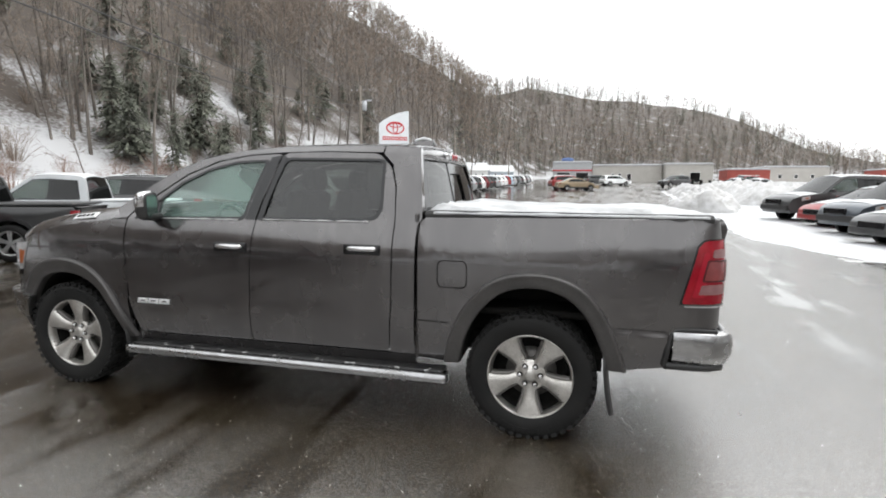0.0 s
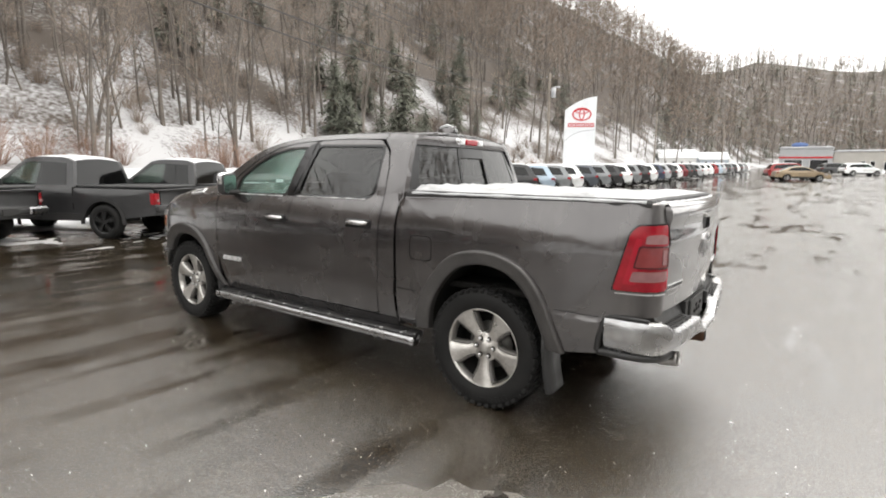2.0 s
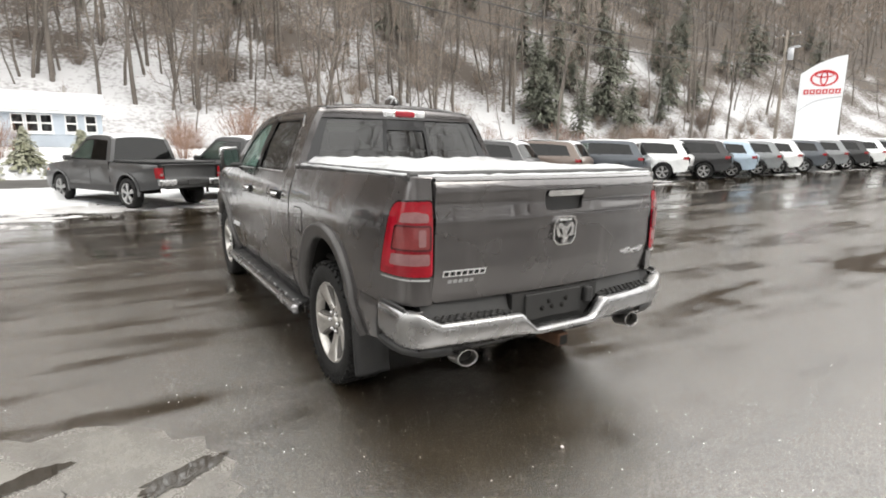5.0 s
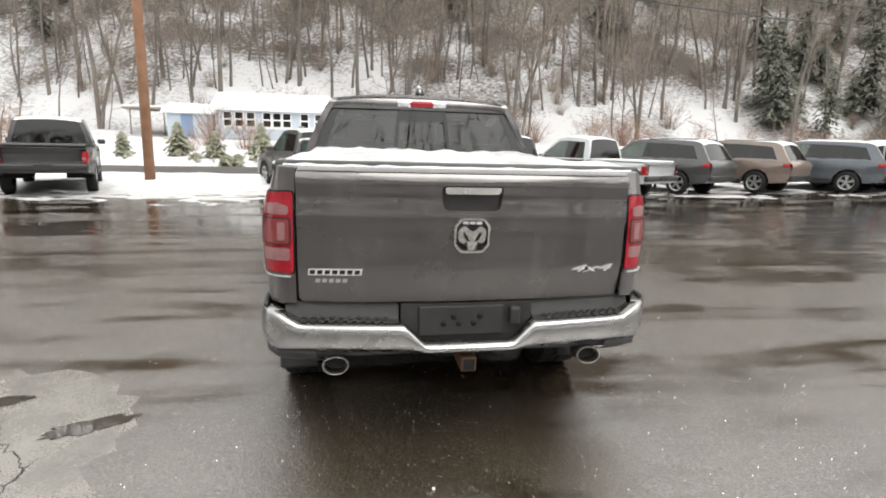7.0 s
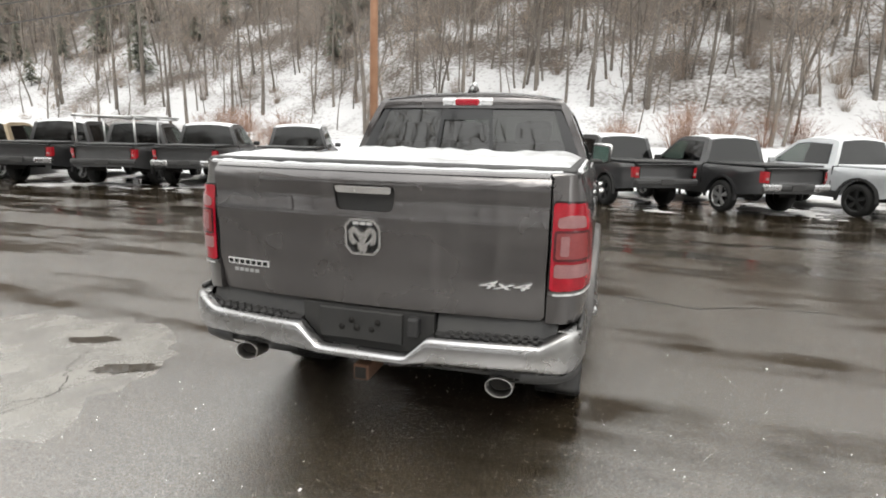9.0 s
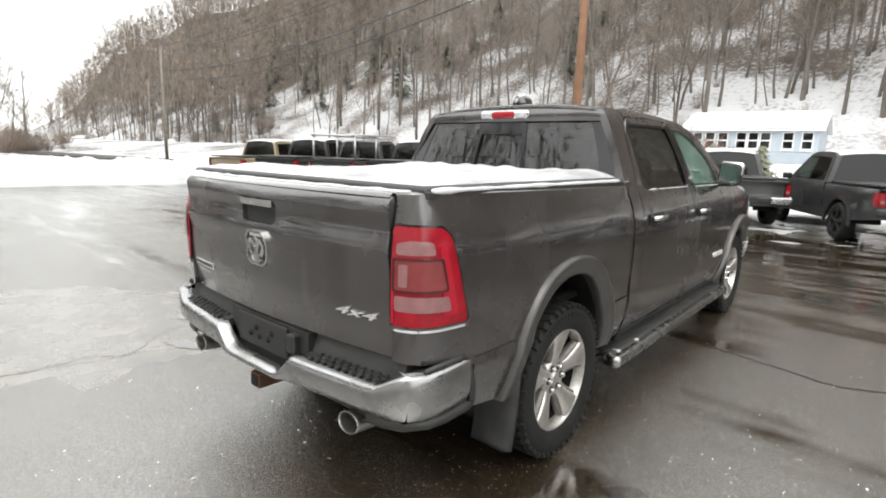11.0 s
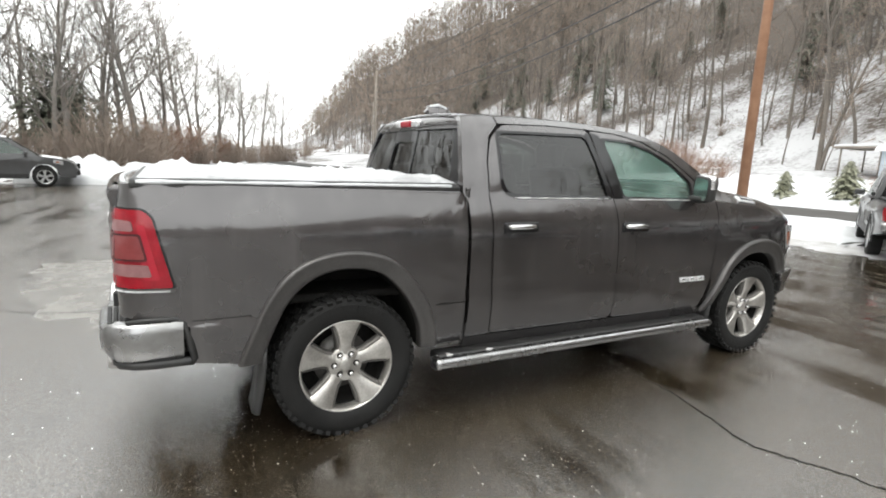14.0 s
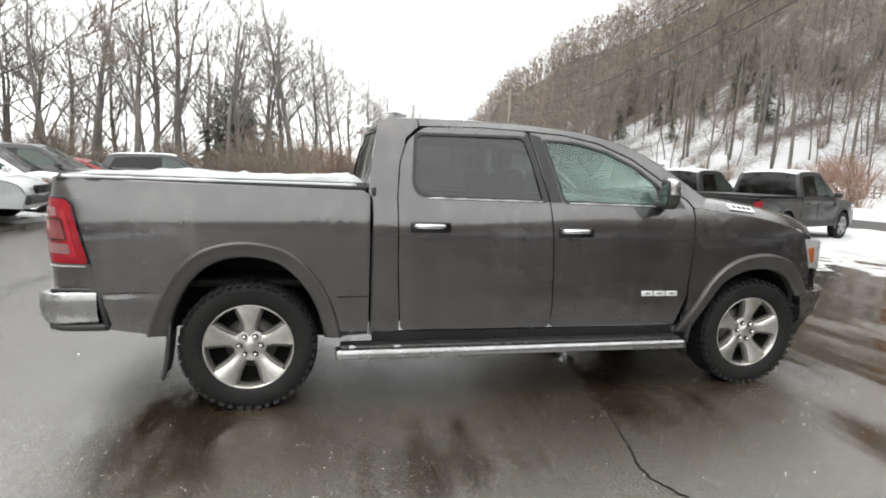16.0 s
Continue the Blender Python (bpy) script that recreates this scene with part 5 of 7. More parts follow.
def car_wheel(parent, x, y, r, dark):
    s = 1 if x > 0 else -1
    key = (r, dark, s)
    if key not in _wheels:
        bm = bmesh.new()
        add_lathe(bm, [(r * 0.66, 0.0), (r * 0.72, s * 0.012), (r * 0.92, s * 0.010), (r, s * -0.03), (r, s * -0.19), (r * 0.9, s * -0.22), (r * 0.6, s * -0.22)], (0, 0, 0), "x", 28)
        bm2 = bmesh.new()
        add_lathe(bm2, [(r * 0.67, s * 0.004), (r * 0.62, s * -0.01), (r * 0.60, s * -0.10)], (0, 0, 0), "x", 28)
        for k in range(5):
            for d in (-0.13, 0.13):
                a = 2 * math.pi * k / 5 + d
                m = Matrix.Rotation(a, 4, "X") @ Matrix.Translation((s * -0.02, 0, r * 0.36)) @ Matrix.Diagonal((0.035, r * 0.11, r * 0.58, 1))
                bmesh.ops.create_cube(bm2, size=1, matrix=m)
        add_lathe(bm2, [(0.0001, 0.0), (r * 0.14, s * -0.002), (r * 0.16, s * -0.04)], (0, 0, 0), "x", 12)
        bm3 = bmesh.new()
        add_lathe(bm3, [(r * 0.61, s * -0.09), (0.0001, s * -0.10)], (0, 0, 0), "x", 20)
        mesh = []
        for nm, b in (("tyre", bm), ("rim", bm2), ("wheel_back", bm3)):
            me = bpy.data.meshes.new(nm)
            b.to_mesh(me)
            b.free()
            mesh.append(me)
        _wheels[key] = mesh
    t, rim, back = _wheels[key]
    w = link_mesh("wheel", t, RUBBER, parent)
    w.location = (x, y, r)
    link_mesh("rim", rim, CARDARKIRON if dark else CARIRON, w, smooth=False)
    link_mesh("wheel_back", back, DARK, w)


def vehicle(kind, colour, label, x, y, turn, dark_rims=False, snow=0.0, rack=False, scale=1.0, group="", bed=None):
    sp = SHAPES[kind]
    W, belt = sp["w"] / 2, sp["belt"]
    low, top = sp["low"], sp["top"]
    y0, y1 = low[0][0], low[-1][0]
    names = {"pickup": "parked_pickup", "suv": "parked_suv", "sedan": "parked_sedan"}
    car = thing(names[kind], label, {"pickup": "pickup truck", "suv": "suv", "sedan": "car"}[kind], group=group)
    P = paint(colour)

    def half(yy, z):
        c = abs(yy) / 2.75 if kind == "pickup" else abs(yy) / 2.5
        h = W * (1 - 0.13 * c ** 7)
        if z > belt:
            return h - 0.05 - (0.27 if kind == "pickup" else 0.34) * (z - belt)
        return h - 0.05 * max(0, (z - belt + 0.12) / 0.12) - 0.10 * max(0, (0.55 - z)) - 0.015 * math.cos(z * 9)

    def at_side(yy, z, s, off=0.0):
        return Vector((s * (half(yy, z) + off), yy, z))

    def flat(name, loops, s, mat, off, deep, parent, lab="", step=0.3):
        bm = sheet(loops, lambda u, v: at_side(u, v, s, off), step, lambda u, v: at_side(u, v, s, off - deep))
        if s < 0:
            bmesh.ops.reverse_faces(bm, faces=bm.faces[:])
        return part(name, bm, mat, parent, lab)

    R = sp["r"] * 1.22
    outline = list(low)
    sill = 0.36 if kind != "pickup" else 0.46
    under = []
    for ax in sp["axles"]:
        for k in range(9):
            a = math.radians(-8 + 196 * k / 8)
            under.append((ax + R * math.cos(a), max(sill, sp["r"] + R * math.sin(a))))
    body = None
    shells = []
    for s in (-1, 1):
        bm = sheet([outline + under], lambda u, v: at_side(u, v, s), 0.22, lambda u, v: at_side(u, v, s, -0.12))
        if s < 0:
            bmesh.ops.reverse_faces(bm, faces=bm.faces[:])
        shells.append(bm)
    bm = bmesh.new()
    chain = curve_through(low, 3)
    add_loft(bm, [[Vector((half(yy, z) * q, yy + (0.10 if yy > 0 else -0.06) * (1 - q * q) * max(0, abs(yy) - 1.6), z + ((0.012 if kind == "pickup" and yy < 0.9 else 0.05) * (1 - q * q) if z > belt - 0.25 else 0))) for q in (-1, -0.93, -0.8, -0.5, 0, 0.5, 0.8, 0.93, 1)] for yy, z in chain])
    shells.append(bm)
    body = part("body", merge(*shells), P, car)
    # cabin: side frames, roof, screens
    tops = top
    for s in (-1, 1):
        flat("cabin_side", [tops + [((tops[0][0] + tops[-1][0]) / 2, belt - 0.02)]], s, P, 0.0, 0.05, car)
        band = [(u - 0.04, v - 0.03) for u, v in sp["wins"][0][:1]] + [(wv[1][0] - (0.03 if wi == 0 else 0), wv[1][1] + 0.025) for wi, wv in enumerate(sp["wins"])]
        band += [(wv[2][0] + 0.02, wv[2][1] + 0.025) for wv in sp["wins"][-1:]] + [(wv[3][0] + 0.07, wv[3][1] - 0.03) for wv in sp["wins"][-1:]]
        flat("window_surround", [band], s, GLOSSBLACK, 0.005, 0.006, car, step=0.4)
        for wi, wv in enumerate(sp["wins"]):
            flat("side_window", [rounded(wv, 0.05, 3)], s, CLEARGLASS if wi == len(sp["wins"]) - 1 and kind != "sedan" else CARGLASS, 0.010, 0.012, car, step=0.4)
        flat("door_seam", [[(wv[0][0] - 0.035, 0.5), (wv[0][0] - 0.03, 0.5), (wv[0][0] - 0.03, belt), (wv[0][0] - 0.035, belt)]], s, DARK, 0.003, 0.004, car)
        flat("sill", [[(sp["axles"][1] + R, sill - 0.06), (sp["axles"][0] - R, sill - 0.06), (sp["axles"][0] - R, sill + 0.10), (sp["axles"][1] + R, sill + 0.10)]], s, TRIM, 0.012, 0.05, car)
        if kind == "pickup":
            for ax in sp["axles"]:
                arc = [(math.cos(math.radians(-6 + 192 * q / 10)), math.sin(math.radians(-6 + 192 * q / 10))) for q in range(11)]
                flat("arch_trim", [[(ax + (R + 0.075) * u, sp["r"] + (R + 0.055) * v) for u, v in arc] + [(ax + (R - 0.005) * u, sp["r"] + (R - 0.005) * v) for u, v in arc[::-1]]], s, TRIM if dark_rims else P, 0.022, 0.03, car, step=0.4)
        for wv in sp["wins"][-2:]:
            box("door_handle", at_side(wv[0][0] + 0.12, belt - 0.13, s, 0.012), (0.02, 0.16, 0.025), P, car, 0.005)
        box("mirror", at_side(sp["wins"][-1][3][0] - 0.08, belt + 0.09, s, 0.17), (0.20, 0.10, 0.14), P, car, 0.03)
        for ax in sp["axles"]:
            car_wheel(car, s * (W - 0.01), ax, sp["r"], dark_rims)
            lin = bmesh.new()
            add_loft(lin, [[Vector((s * (W - 0.11), ax + R * 0.98 * math.cos(a), sp["r"] + R * 0.98 * math.sin(a))), Vector((s * 0.35, ax + R * 0.98 * math.cos(a), sp["r"] + R * 0.98 * math.sin(a)))] for a in (math.pi * k / 8 for k in range(9))])
            part("wheel_liner", lin, DARK, car)
        zt = belt - (0.10 if kind == "pickup" else 0.06)
        zb = zt - (0.25 if kind == "pickup" else 0.12)
        rear = low[3][0]
        tl = bmesh.new()
        wide = 0.11 if kind == "pickup" else 0.30
        wrap = 0.08 if kind == "pickup" else 0.16
        add_loft(tl, [[at_side(rear + wrap, z, s, 0.012), at_side(rear + 0.02, z, s, 0.014), Vector((s * (half(rear, z) - 0.02), rear - 0.035, z)), Vector((s * (half(rear, z) - wide), rear - 0.05, z))] for z in (zb, (zb + zt) / 2, zt)])
        lens = part("tail_lamp", tl, TAILRED, car)
        if kind == "pickup":
            box("reverse_lens", Vector((s * (half(rear, zb + 0.08) - 0.062), rear - 0.047, zb + 0.085)), (0.075, 0.016, 0.06), CLEARLENS, lens, 0.004)
        fr = low[-4][0]
        hl = bmesh.new()
        zc = low[-4][1] - 0.04
        add_loft(hl, [[at_side(fr - 0.28, z + 0.05, s, 0.012), at_side(fr - 0.02, z, s, 0.02), Vector((s * (half(fr, z) - 0.08), fr + 0.10, z - 0.02)), Vector((s * (half(fr, z) - 0.38), fr + 0.16, z - 0.02))] for z in (zc - 0.14, zc)])
        head = part("headlight", hl, WHITELENS, car)
        box("marker", at_side(fr - 0.16, zc - 0.05, s, 0.016), (0.02, 0.09, 0.05), AMBER, head, 0.005)
    gl = sp["glass"]

    def over(name, i, j, mat, inset, parent, lift=0.0):
        bm = bmesh.new()
        add_loft(bm, [[Vector((q * (half(yy, z) - inset), yy, z + lift + 0.05 * (1 - q * q))) for q in (-1, -0.85, -0.5, 0, 0.5, 0.85, 1)] for yy, z in (curve_through(top[i:j + 1], 4) if j - i > 1 else [top[i], top[j]])])
        return part(name, bm, mat, parent)

    over("roof", gl[1], gl[2], P, 0.0, car)
    for nm, i, j in (("rear_window", gl[0], gl[1]), ("windshield", gl[2], gl[3])):
        over(nm + "_surround", i, j, P if nm == "rear_window" else GLOSSBLACK, 0.0, car)
        over(nm, i, j, CARGLASS, 0.10, car, 0.012)
    box("cabin_floor", (0, (top[0][0] + top[-1][0]) / 2, belt - 0.25), (W * 1.6, 1.9, 0.3), CABIN, car, 0.05)
    # bumpers and rear details
    rz = low[1][1]
    rear_bar = box("rear_bumper", (0, low[1][0] - 0.02, rz - 0.03), (W * 1.80, 0.13, 0.19 if kind != "pickup" else 0.16), P if kind == "sedan" else TRIM, car, 0.05)
    if bed == "chrome":
        for s in (-1, 1):
            box("chrome_end", (s * W * 0.69, low[1][0] - 0.035, rz - 0.03), (W * 0.50, 0.13, 0.17), DULLCHROME, rear_bar, 0.05, "chrome bumper end")
    if kind == "pickup":
        box("plate_holder", (0, low[1][0] - 0.09, rz - 0.035), (0.34, 0.02, 0.13), PLATE, rear_bar, 0.005)
    box("front_bumper", (0, low[-2][0] + 0.0, low[-2][1] - 0.08), (W * 1.74, 0.16, 0.22), TRIM if kind != "sedan" else P, car, 0.05)
    box("grille", (0, low[-2][0] + 0.06, low[-3][1] - 0.10), (W * 0.95, 0.10, 0.20), GLOSSBLACK, car, 0.03)
    if kind == "pickup":
        box("tailgate_handle", (0, -2.745, 1.0), (0.24, 0.02, 0.06), TRIM, car, 0.01)
        gap = bmesh.new()
        for s in (-1, 1):
            add_box(gap, (s * 0.72, -2.752, 0.91), (0.008, 0.02, 0.34), 0.0)
        part("tailgate_seam", gap, DARK, car, smooth=False)
        box("bed_cover", (0, -1.72, 1.165), (W * 1.70, 1.84, 0.05), SNOW if bed == "snow" else COVER, car, 0.02)
        box("cab_seam", (0, -0.80, 0.90), (W * 1.99, 0.02, 0.5), DARK, car, 0.0)
    if rack:
        for xx in (-0.62, 0.62):
            box("roof_rail", (xx, (top[2][0] + top[4][0]) / 2, top[3][1] + 0.06), (0.04, abs(top[4][0] - top[2][0]) * 0.9, 0.03), TRIM, car, 0.01)
    if snow:
        bm = bmesh.new()
        rows = []
        for yy, z in curve_through(top[gl[1]:gl[2] + 1], 5):
            rows.append([Vector((q * (half(yy, z) - 0.03), yy, z + 0.055 * (1 - q * q) + 0.002 + snow * (1 - abs(q) ** 4) * (0.8 + 0.5 * noise.noise((q * 3, yy * 3, x))))) for q in (-1, -0.85, -0.5, 0, 0.5, 0.85, 1)])
        add_loft(bm, rows)
        part("roof_snow", bm, SNOW, car, "thin crust of snow")
        bm = bmesh.new()
        hood = [p for p in chain if p[0] > top[-1][0] + 0.02 and p[1] > low[-4][1]]
        if len(hood) > 2:
            add_loft(bm, [[Vector((q * (half(yy, z) - 0.06), yy, z + 0.055 * (1 - q * q) + 0.004 + snow * 0.7 * (1 - abs(q) ** 4))) for q in (-1, -0.85, -0.5, 0, 0.5, 0.85, 1)] for yy, z in hood])
            part("hood_snow", bm, SNOW, car, "thin crust of snow")
    car.matrix_world = pose(x, y, base_z(x, y), 0, 0, turn) @ Matrix.Scale(scale, 4)
    return car


BLACK, CHARCOAL, SILVER, WHITE, BRONZE = (0.023, 0.023, 0.024), (0.048, 0.048, 0.049), (0.36, 0.37, 0.38), (0.74, 0.75, 0.75), (0.145, 0.112, 0.094)
SLATE, BLUE, RED, GREYB, TAN, GOLD = (0.068, 0.077, 0.090), (0.34, 0.42, 0.50), (0.24, 0.018, 0.018), (0.19, 0.20, 0.205), (0.27, 0.215, 0.145), (0.27, 0.205, 0.13)
# pickups and SUVs along the road side
ROW = "vehicles parked along the road side of the lot"
vehicle("pickup", CHARCOAL, "dark grey pickup with chrome bumper parked beside snow", -1.72, 13.75, 28, bed="chrome", snow=0.012, group=ROW)
vehicle("pickup", BLACK, "black pickup with black rear bumper parked in slush", 1.35, 12.95, 28, True, snow=0.012, group=ROW)
vehicle("pickup", BLACK, "black crew-cab pickup with pale spoked wheels in slush", 4.05, 12.75, 28, False, snow=0.012, group=ROW, bed="chrome")
vehicle("pickup", SILVER, "silver extended-cab pickup with snow in its bed", 7.0, 13.0, 28, True, group=ROW, bed="snow", snow=0.02)
vehicle("suv", CHARCOAL, "dark grey boxy SUV with roof rails in slush", 10.4, 14.5, 28, rack=True, snow=0.02, scale=1.03, group=ROW)
vehicle("suv", BRONZE, "bronze luxury SUV with roof rails in slush", 13.45, 14.6, 28, rack=True, snow=0.02, scale=1.02, group=ROW)
DKBLUE, MAROON = (0.03, 0.04, 0.07), (0.13, 0.012, 0.016)
row_paint = [(SLATE, "slate blue"), (WHITE, "white"), (BLACK, "black"), (BLUE, "pale blue"), (GREYB, "grey"), (WHITE, "white"), (SLATE, "dark slate"), (GREYB, "grey"), (BLACK, "black"), (WHITE, "white"), (GREYB, "grey"), (BLACK, "black"),
             (WHITE, "white"), (DKBLUE, "dark blue"), (SILVER, "silver"), (BLACK, "black"), (WHITE, "white"), (MAROON, "dark red"), (CHARCOAL, "charcoal"), (BLACK, "black"), (SILVER, "silver"), (WHITE, "white"), (WHITE, "white"), (RED, "red"),
             (BLUE, "pale blue"), (SILVER, "silver"), (CHARCOAL, "charcoal"), (GREYB, "grey"), (BLACK, "black"), (WHITE, "white"), (CHARCOAL, "charcoal"), (SILVER, "silver"), (GREYB, "grey"), (WHITE, "white")]
row_x = [16.75, 18.9, 21.0, 23.1, 25.2, 27.2, 29.8]
for k, (c, word) in enumerate(row_paint):
    if k >= len(row_x):
        row_x.append(row_x[-1] + (2.5 if row_x[-1] < 62 else 3.7))
    x = row_x[k]
    vehicle("suv", c, word + " SUV with a light crust of snow on its roof", x, float(np.interp(x, (16.75, 19, 21, 24), (14.2, 13.5, 12.9, 12.7))), 28, snow=0.015, scale=1.02 if k < 3 else 0.98, group=ROW)
vehicle("pickup", BLACK, "black full-size pickup parked on snow", -8.8, 13.3, 21, snow=0.012, scale=1.06, group=ROW)
vehicle("pickup", BLACK, "black pickup with chrome bumper parked in slush", -11.5, 12.3, 21, bed="chrome", snow=0.012, scale=1.05, group=ROW)
rigged = vehicle("pickup", CHARCOAL, "charcoal pickup with a pale ladder rack over its bed", -13.6, 11.5, 21, True, scale=1.04, group=ROW)
for xx in (-0.78, 0.78):
    for yy in (-2.5, -1.0):
        tube("rack_post", [(xx, yy, 1.13), (xx, yy, 1.92)], 0.03, SILVERBAR, rigged, 8)
    tube("rack_rail", [(xx, -2.6, 1.95), (xx, 0.6, 1.98)], 0.035, SILVERBAR, rigged, 8)
for yy in (-2.5, -1.0, 0.4):
    tube("rack_bar", [(-0.85, yy, 1.93), (0.85, yy, 1.93)], 0.03, SILVERBAR, rigged, 8)
vehicle("pickup", BLACK, "black pickup with large chrome bumper", -16.0, 10.9, 21, bed="chrome", snow=0.02, scale=1.05, group=ROW)
vehicle("pickup", TAN, "tan pickup with snow on its roof", -18.6, 10.3, 21, bed="chrome", snow=0.03, group=ROW)
# the row on the other side, noses to the lot
ROW2 = "snow-dusted vehicles facing the lot"
vehicle("suv", CHARCOAL, "dark SUV dusted with snow, nose to the lot", 20.8, -10.4, 14, snow=0.02, scale=1.05, group=ROW2)
vehicle("sedan", RED, "dull red sedan dusted with snow", 18.0, -10.6, 14, snow=0.03, group=ROW2)
vehicle("suv", SLATE, "dark grey SUV dusted with snow, amber side marker", 15.3, -10.3, 14, snow=0.02, group=ROW2)
vehicle("sedan", CHARCOAL, "charcoal sedan dusted with snow", 12.6, -10.0, 14, snow=0.03, group=ROW2)
vehicle("suv", SILVER, "silver SUV standing on slush", -9.6, -8.6, 8, snow=0.015, group=ROW2)
vehicle("suv", WHITE, "pale silver crossover standing on slush", -12.4, -8.7, 8, snow=0.02, scale=0.96, group=ROW2)
vehicle("suv", CHARCOAL, "dark SUV with a windshield sticker", -15.2, -8.8, 8, scale=1.05, group=ROW2)
vehicle("sedan", RED, "red sedan standing on slush", -18.0, -8.6, 8, group=ROW2)
vehicle("suv", CHARCOAL, "dark grey SUV beside the snow bank", -20.5, -6.3, 10, snow=0.012, group=ROW2)
# far down the lot
vehicle("sedan", GOLD, "pale gold sedan standing far down the lot", 60.0, 0.3, 197)
vehicle("suv", RED, "red SUV far down the lot", 66.0, 1.4, 200, snow=0.015)
vehicle("suv", WHITE, "white SUV far down the lot", 88.5, -5.6, 205)
vehicle("suv", CHARCOAL, "dark SUV near the far building", 94.0, -3.0, 205)
vehicle("suv", CHARCOAL, "dark SUV beyond the snow piles", 84.0, -14.0, 30)
vehicle("sedan", CHARCOAL, "dark sedan beyond the snow piles", 70.0, -19.0, 40, snow=0.02)
vehicle("suv", RED, "red SUV beyond the snow piles", 78.0, -22.0, 30, snow=0.02)
vehicle("sedan", SILVER, "snow-covered silver sedan beyond the snow piles", 60.0, -18.5, 40, snow=0.05)

# ---------------- snow, slush and the things along the lot ----------------
def ridge(name, line, width, height, label, mat=SNOW, seed=0, n=10, rough=0.5, sub=8):
    """A ploughed bank of snow along a line of (x, y)."""
    pts = curve_through(line, sub)
    rows = []
    for i, (x, y) in enumerate(pts):
        a, b = pts[max(i - 1, 0)], pts[min(i + 1, len(pts) - 1)]
        t = Vector((b[0] - a[0], b[1] - a[1])).normalized()
        o = Vector((-t.y, t.x))
        end = min(1, i / 2, (len(pts) - 1 - i) / 2)
        row = []
        for k in range(n + 1):
            q = 2 * k / n - 1
            w = width * (1 + 0.3 * noise.noise((x * 0.4, y * 0.4, seed)))
            p = Vector((x, y)) + o * q * w / 2 * (0.25 + 0.75 * end)
            h = height * end * (1 - q * q) ** 0.7 * (1 + rough * (noise.noise((p.x * 0.9, p.y * 0.9, seed + 3)) + 0.6 * noise.noise((p.x * 2.6, p.y * 2.6, seed + 5)) + (0.45 * noise.noise((p.x * 5.5, p.y * 5.5, seed + 8)) if sub > 8 else 0)))
            row.append(Vector((p.x, p.y, land_z(p.x, p.y) + (max(0.02, h) if abs(q) < 0.99 else -0.12))))
        rows.append(row)
    bm = bmesh.new()
    add_loft(bm, rows)
    bmesh.ops.recalc_face_normals(bm, faces=bm.faces[:])
    return tagged(part(name, bm, mat), label, "snow", kind="structure")


def snow_sheet(name, xs, low, high, n, label, seed=0, thick=0.05):
    """A ragged thin cover of snow between two lines."""
    v, f = [], []
    for x in xs:
        a, b = low(x) + 0.5 * noise.noise((x * 0.55, 0, seed)) + 0.45 * noise.noise((x * 1.7, 0, seed)) + 0.3 * noise.noise((x * 4.1, 3, seed)), high(x) + 0.5 * noise.noise((x * 0.55, 9, seed))
        for k in range(n + 1):
            y = a + (b - a) * k / n
            e = min(1, k * 0.8, (n - k) * 0.8)
            v.append((x, y, base_z(x, y) + (0.012 if e else -0.03) + e * thick * (0.5 + 0.6 * noise.noise((x * 0.8, y * 0.8, seed)) + 0.3 * noise.noise((x * 3, y * 3, seed)))))
    for i in range(len(xs) - 1):
        for k in range(n):
            f.append((i * (n + 1) + k, (i + 1) * (n + 1) + k, (i + 1) * (n + 1) + k + 1, i * (n + 1) + k + 1))
    return tagged(raw(name, v, f, SNOW), label, "snow", kind="structure")


def span(a, b, step):
    return [a + step * k for k in range(int((b - a) / step) + 1)]


snow_sheet("snow_verge_1", span(-40, 120, 0.35), lambda x: edge_far(x) + 4.6, lambda x: road_line(x) + 11.7, 14, "snow strip between the parked row and the road", 1, 0.10)
snow_sheet("snow_verge_2", span(-60, 120, 1.0), lambda x: road_line(x) + 17.3, lambda x: road_line(x) + 31, 8, "snow verge beyond the road", 2, 0.15)
snow_sheet("snow_patch_1", span(-7.2, -2.6, 0.15), lambda x: edge_far(x) + 3.4, lambda x: edge_far(x) + 7, 10, "open snow between parked pickups", 3, 0.08)
# between x = -8 and 9 the unseen snow is set back, darkening the tailgate
snow_sheet("snow_verge_3", span(-26, 60, 0.3), lambda x: edge_near(x) - 8.5, lambda x: edge_near(x) - 1.6 + 1.9 * max(0.0, min(1.0, (x - 7) / 6)) - 4.5 * max(0.0, min(1.0, (x + 8) / 2, (9 - x) / 2)), 16, "slushy snow under the vehicles facing the lot", 4, 0.07)
ridge("snow_bank_1", [(x, road_line(x) + 18.6) for x in span(-60, 110, 8)], 2.2, 0.5, "ploughed snow bank beside the road", seed=5)
ridge("snow_bank_2", [(-19, 13.5), (-20.5, 10), (-21.2, 6), (-21.8, 2), (-22.6, -2), (-23.5, -6)], 2.8, 0.85, "ploughed snow bank closing the lot", seed=6, n=22, rough=0.45, sub=28)
ridge("snow_bank_3", [(24, -5.8), (30, -7.5), (38, -9), (47, -10), (56, -10.5)], 3.4, 0.75, "lumpy dirty heap of ploughed snow", SLUSH, seed=7, rough=0.8, n=22, sub=30)
ridge("snow_bank_4", [(30, -12), (40, -14), (52, -15), (66, -16)], 6.0, 1.0, "lumpy dirty heap of ploughed snow", SLUSH, seed=8, rough=0.8, n=18, sub=20)
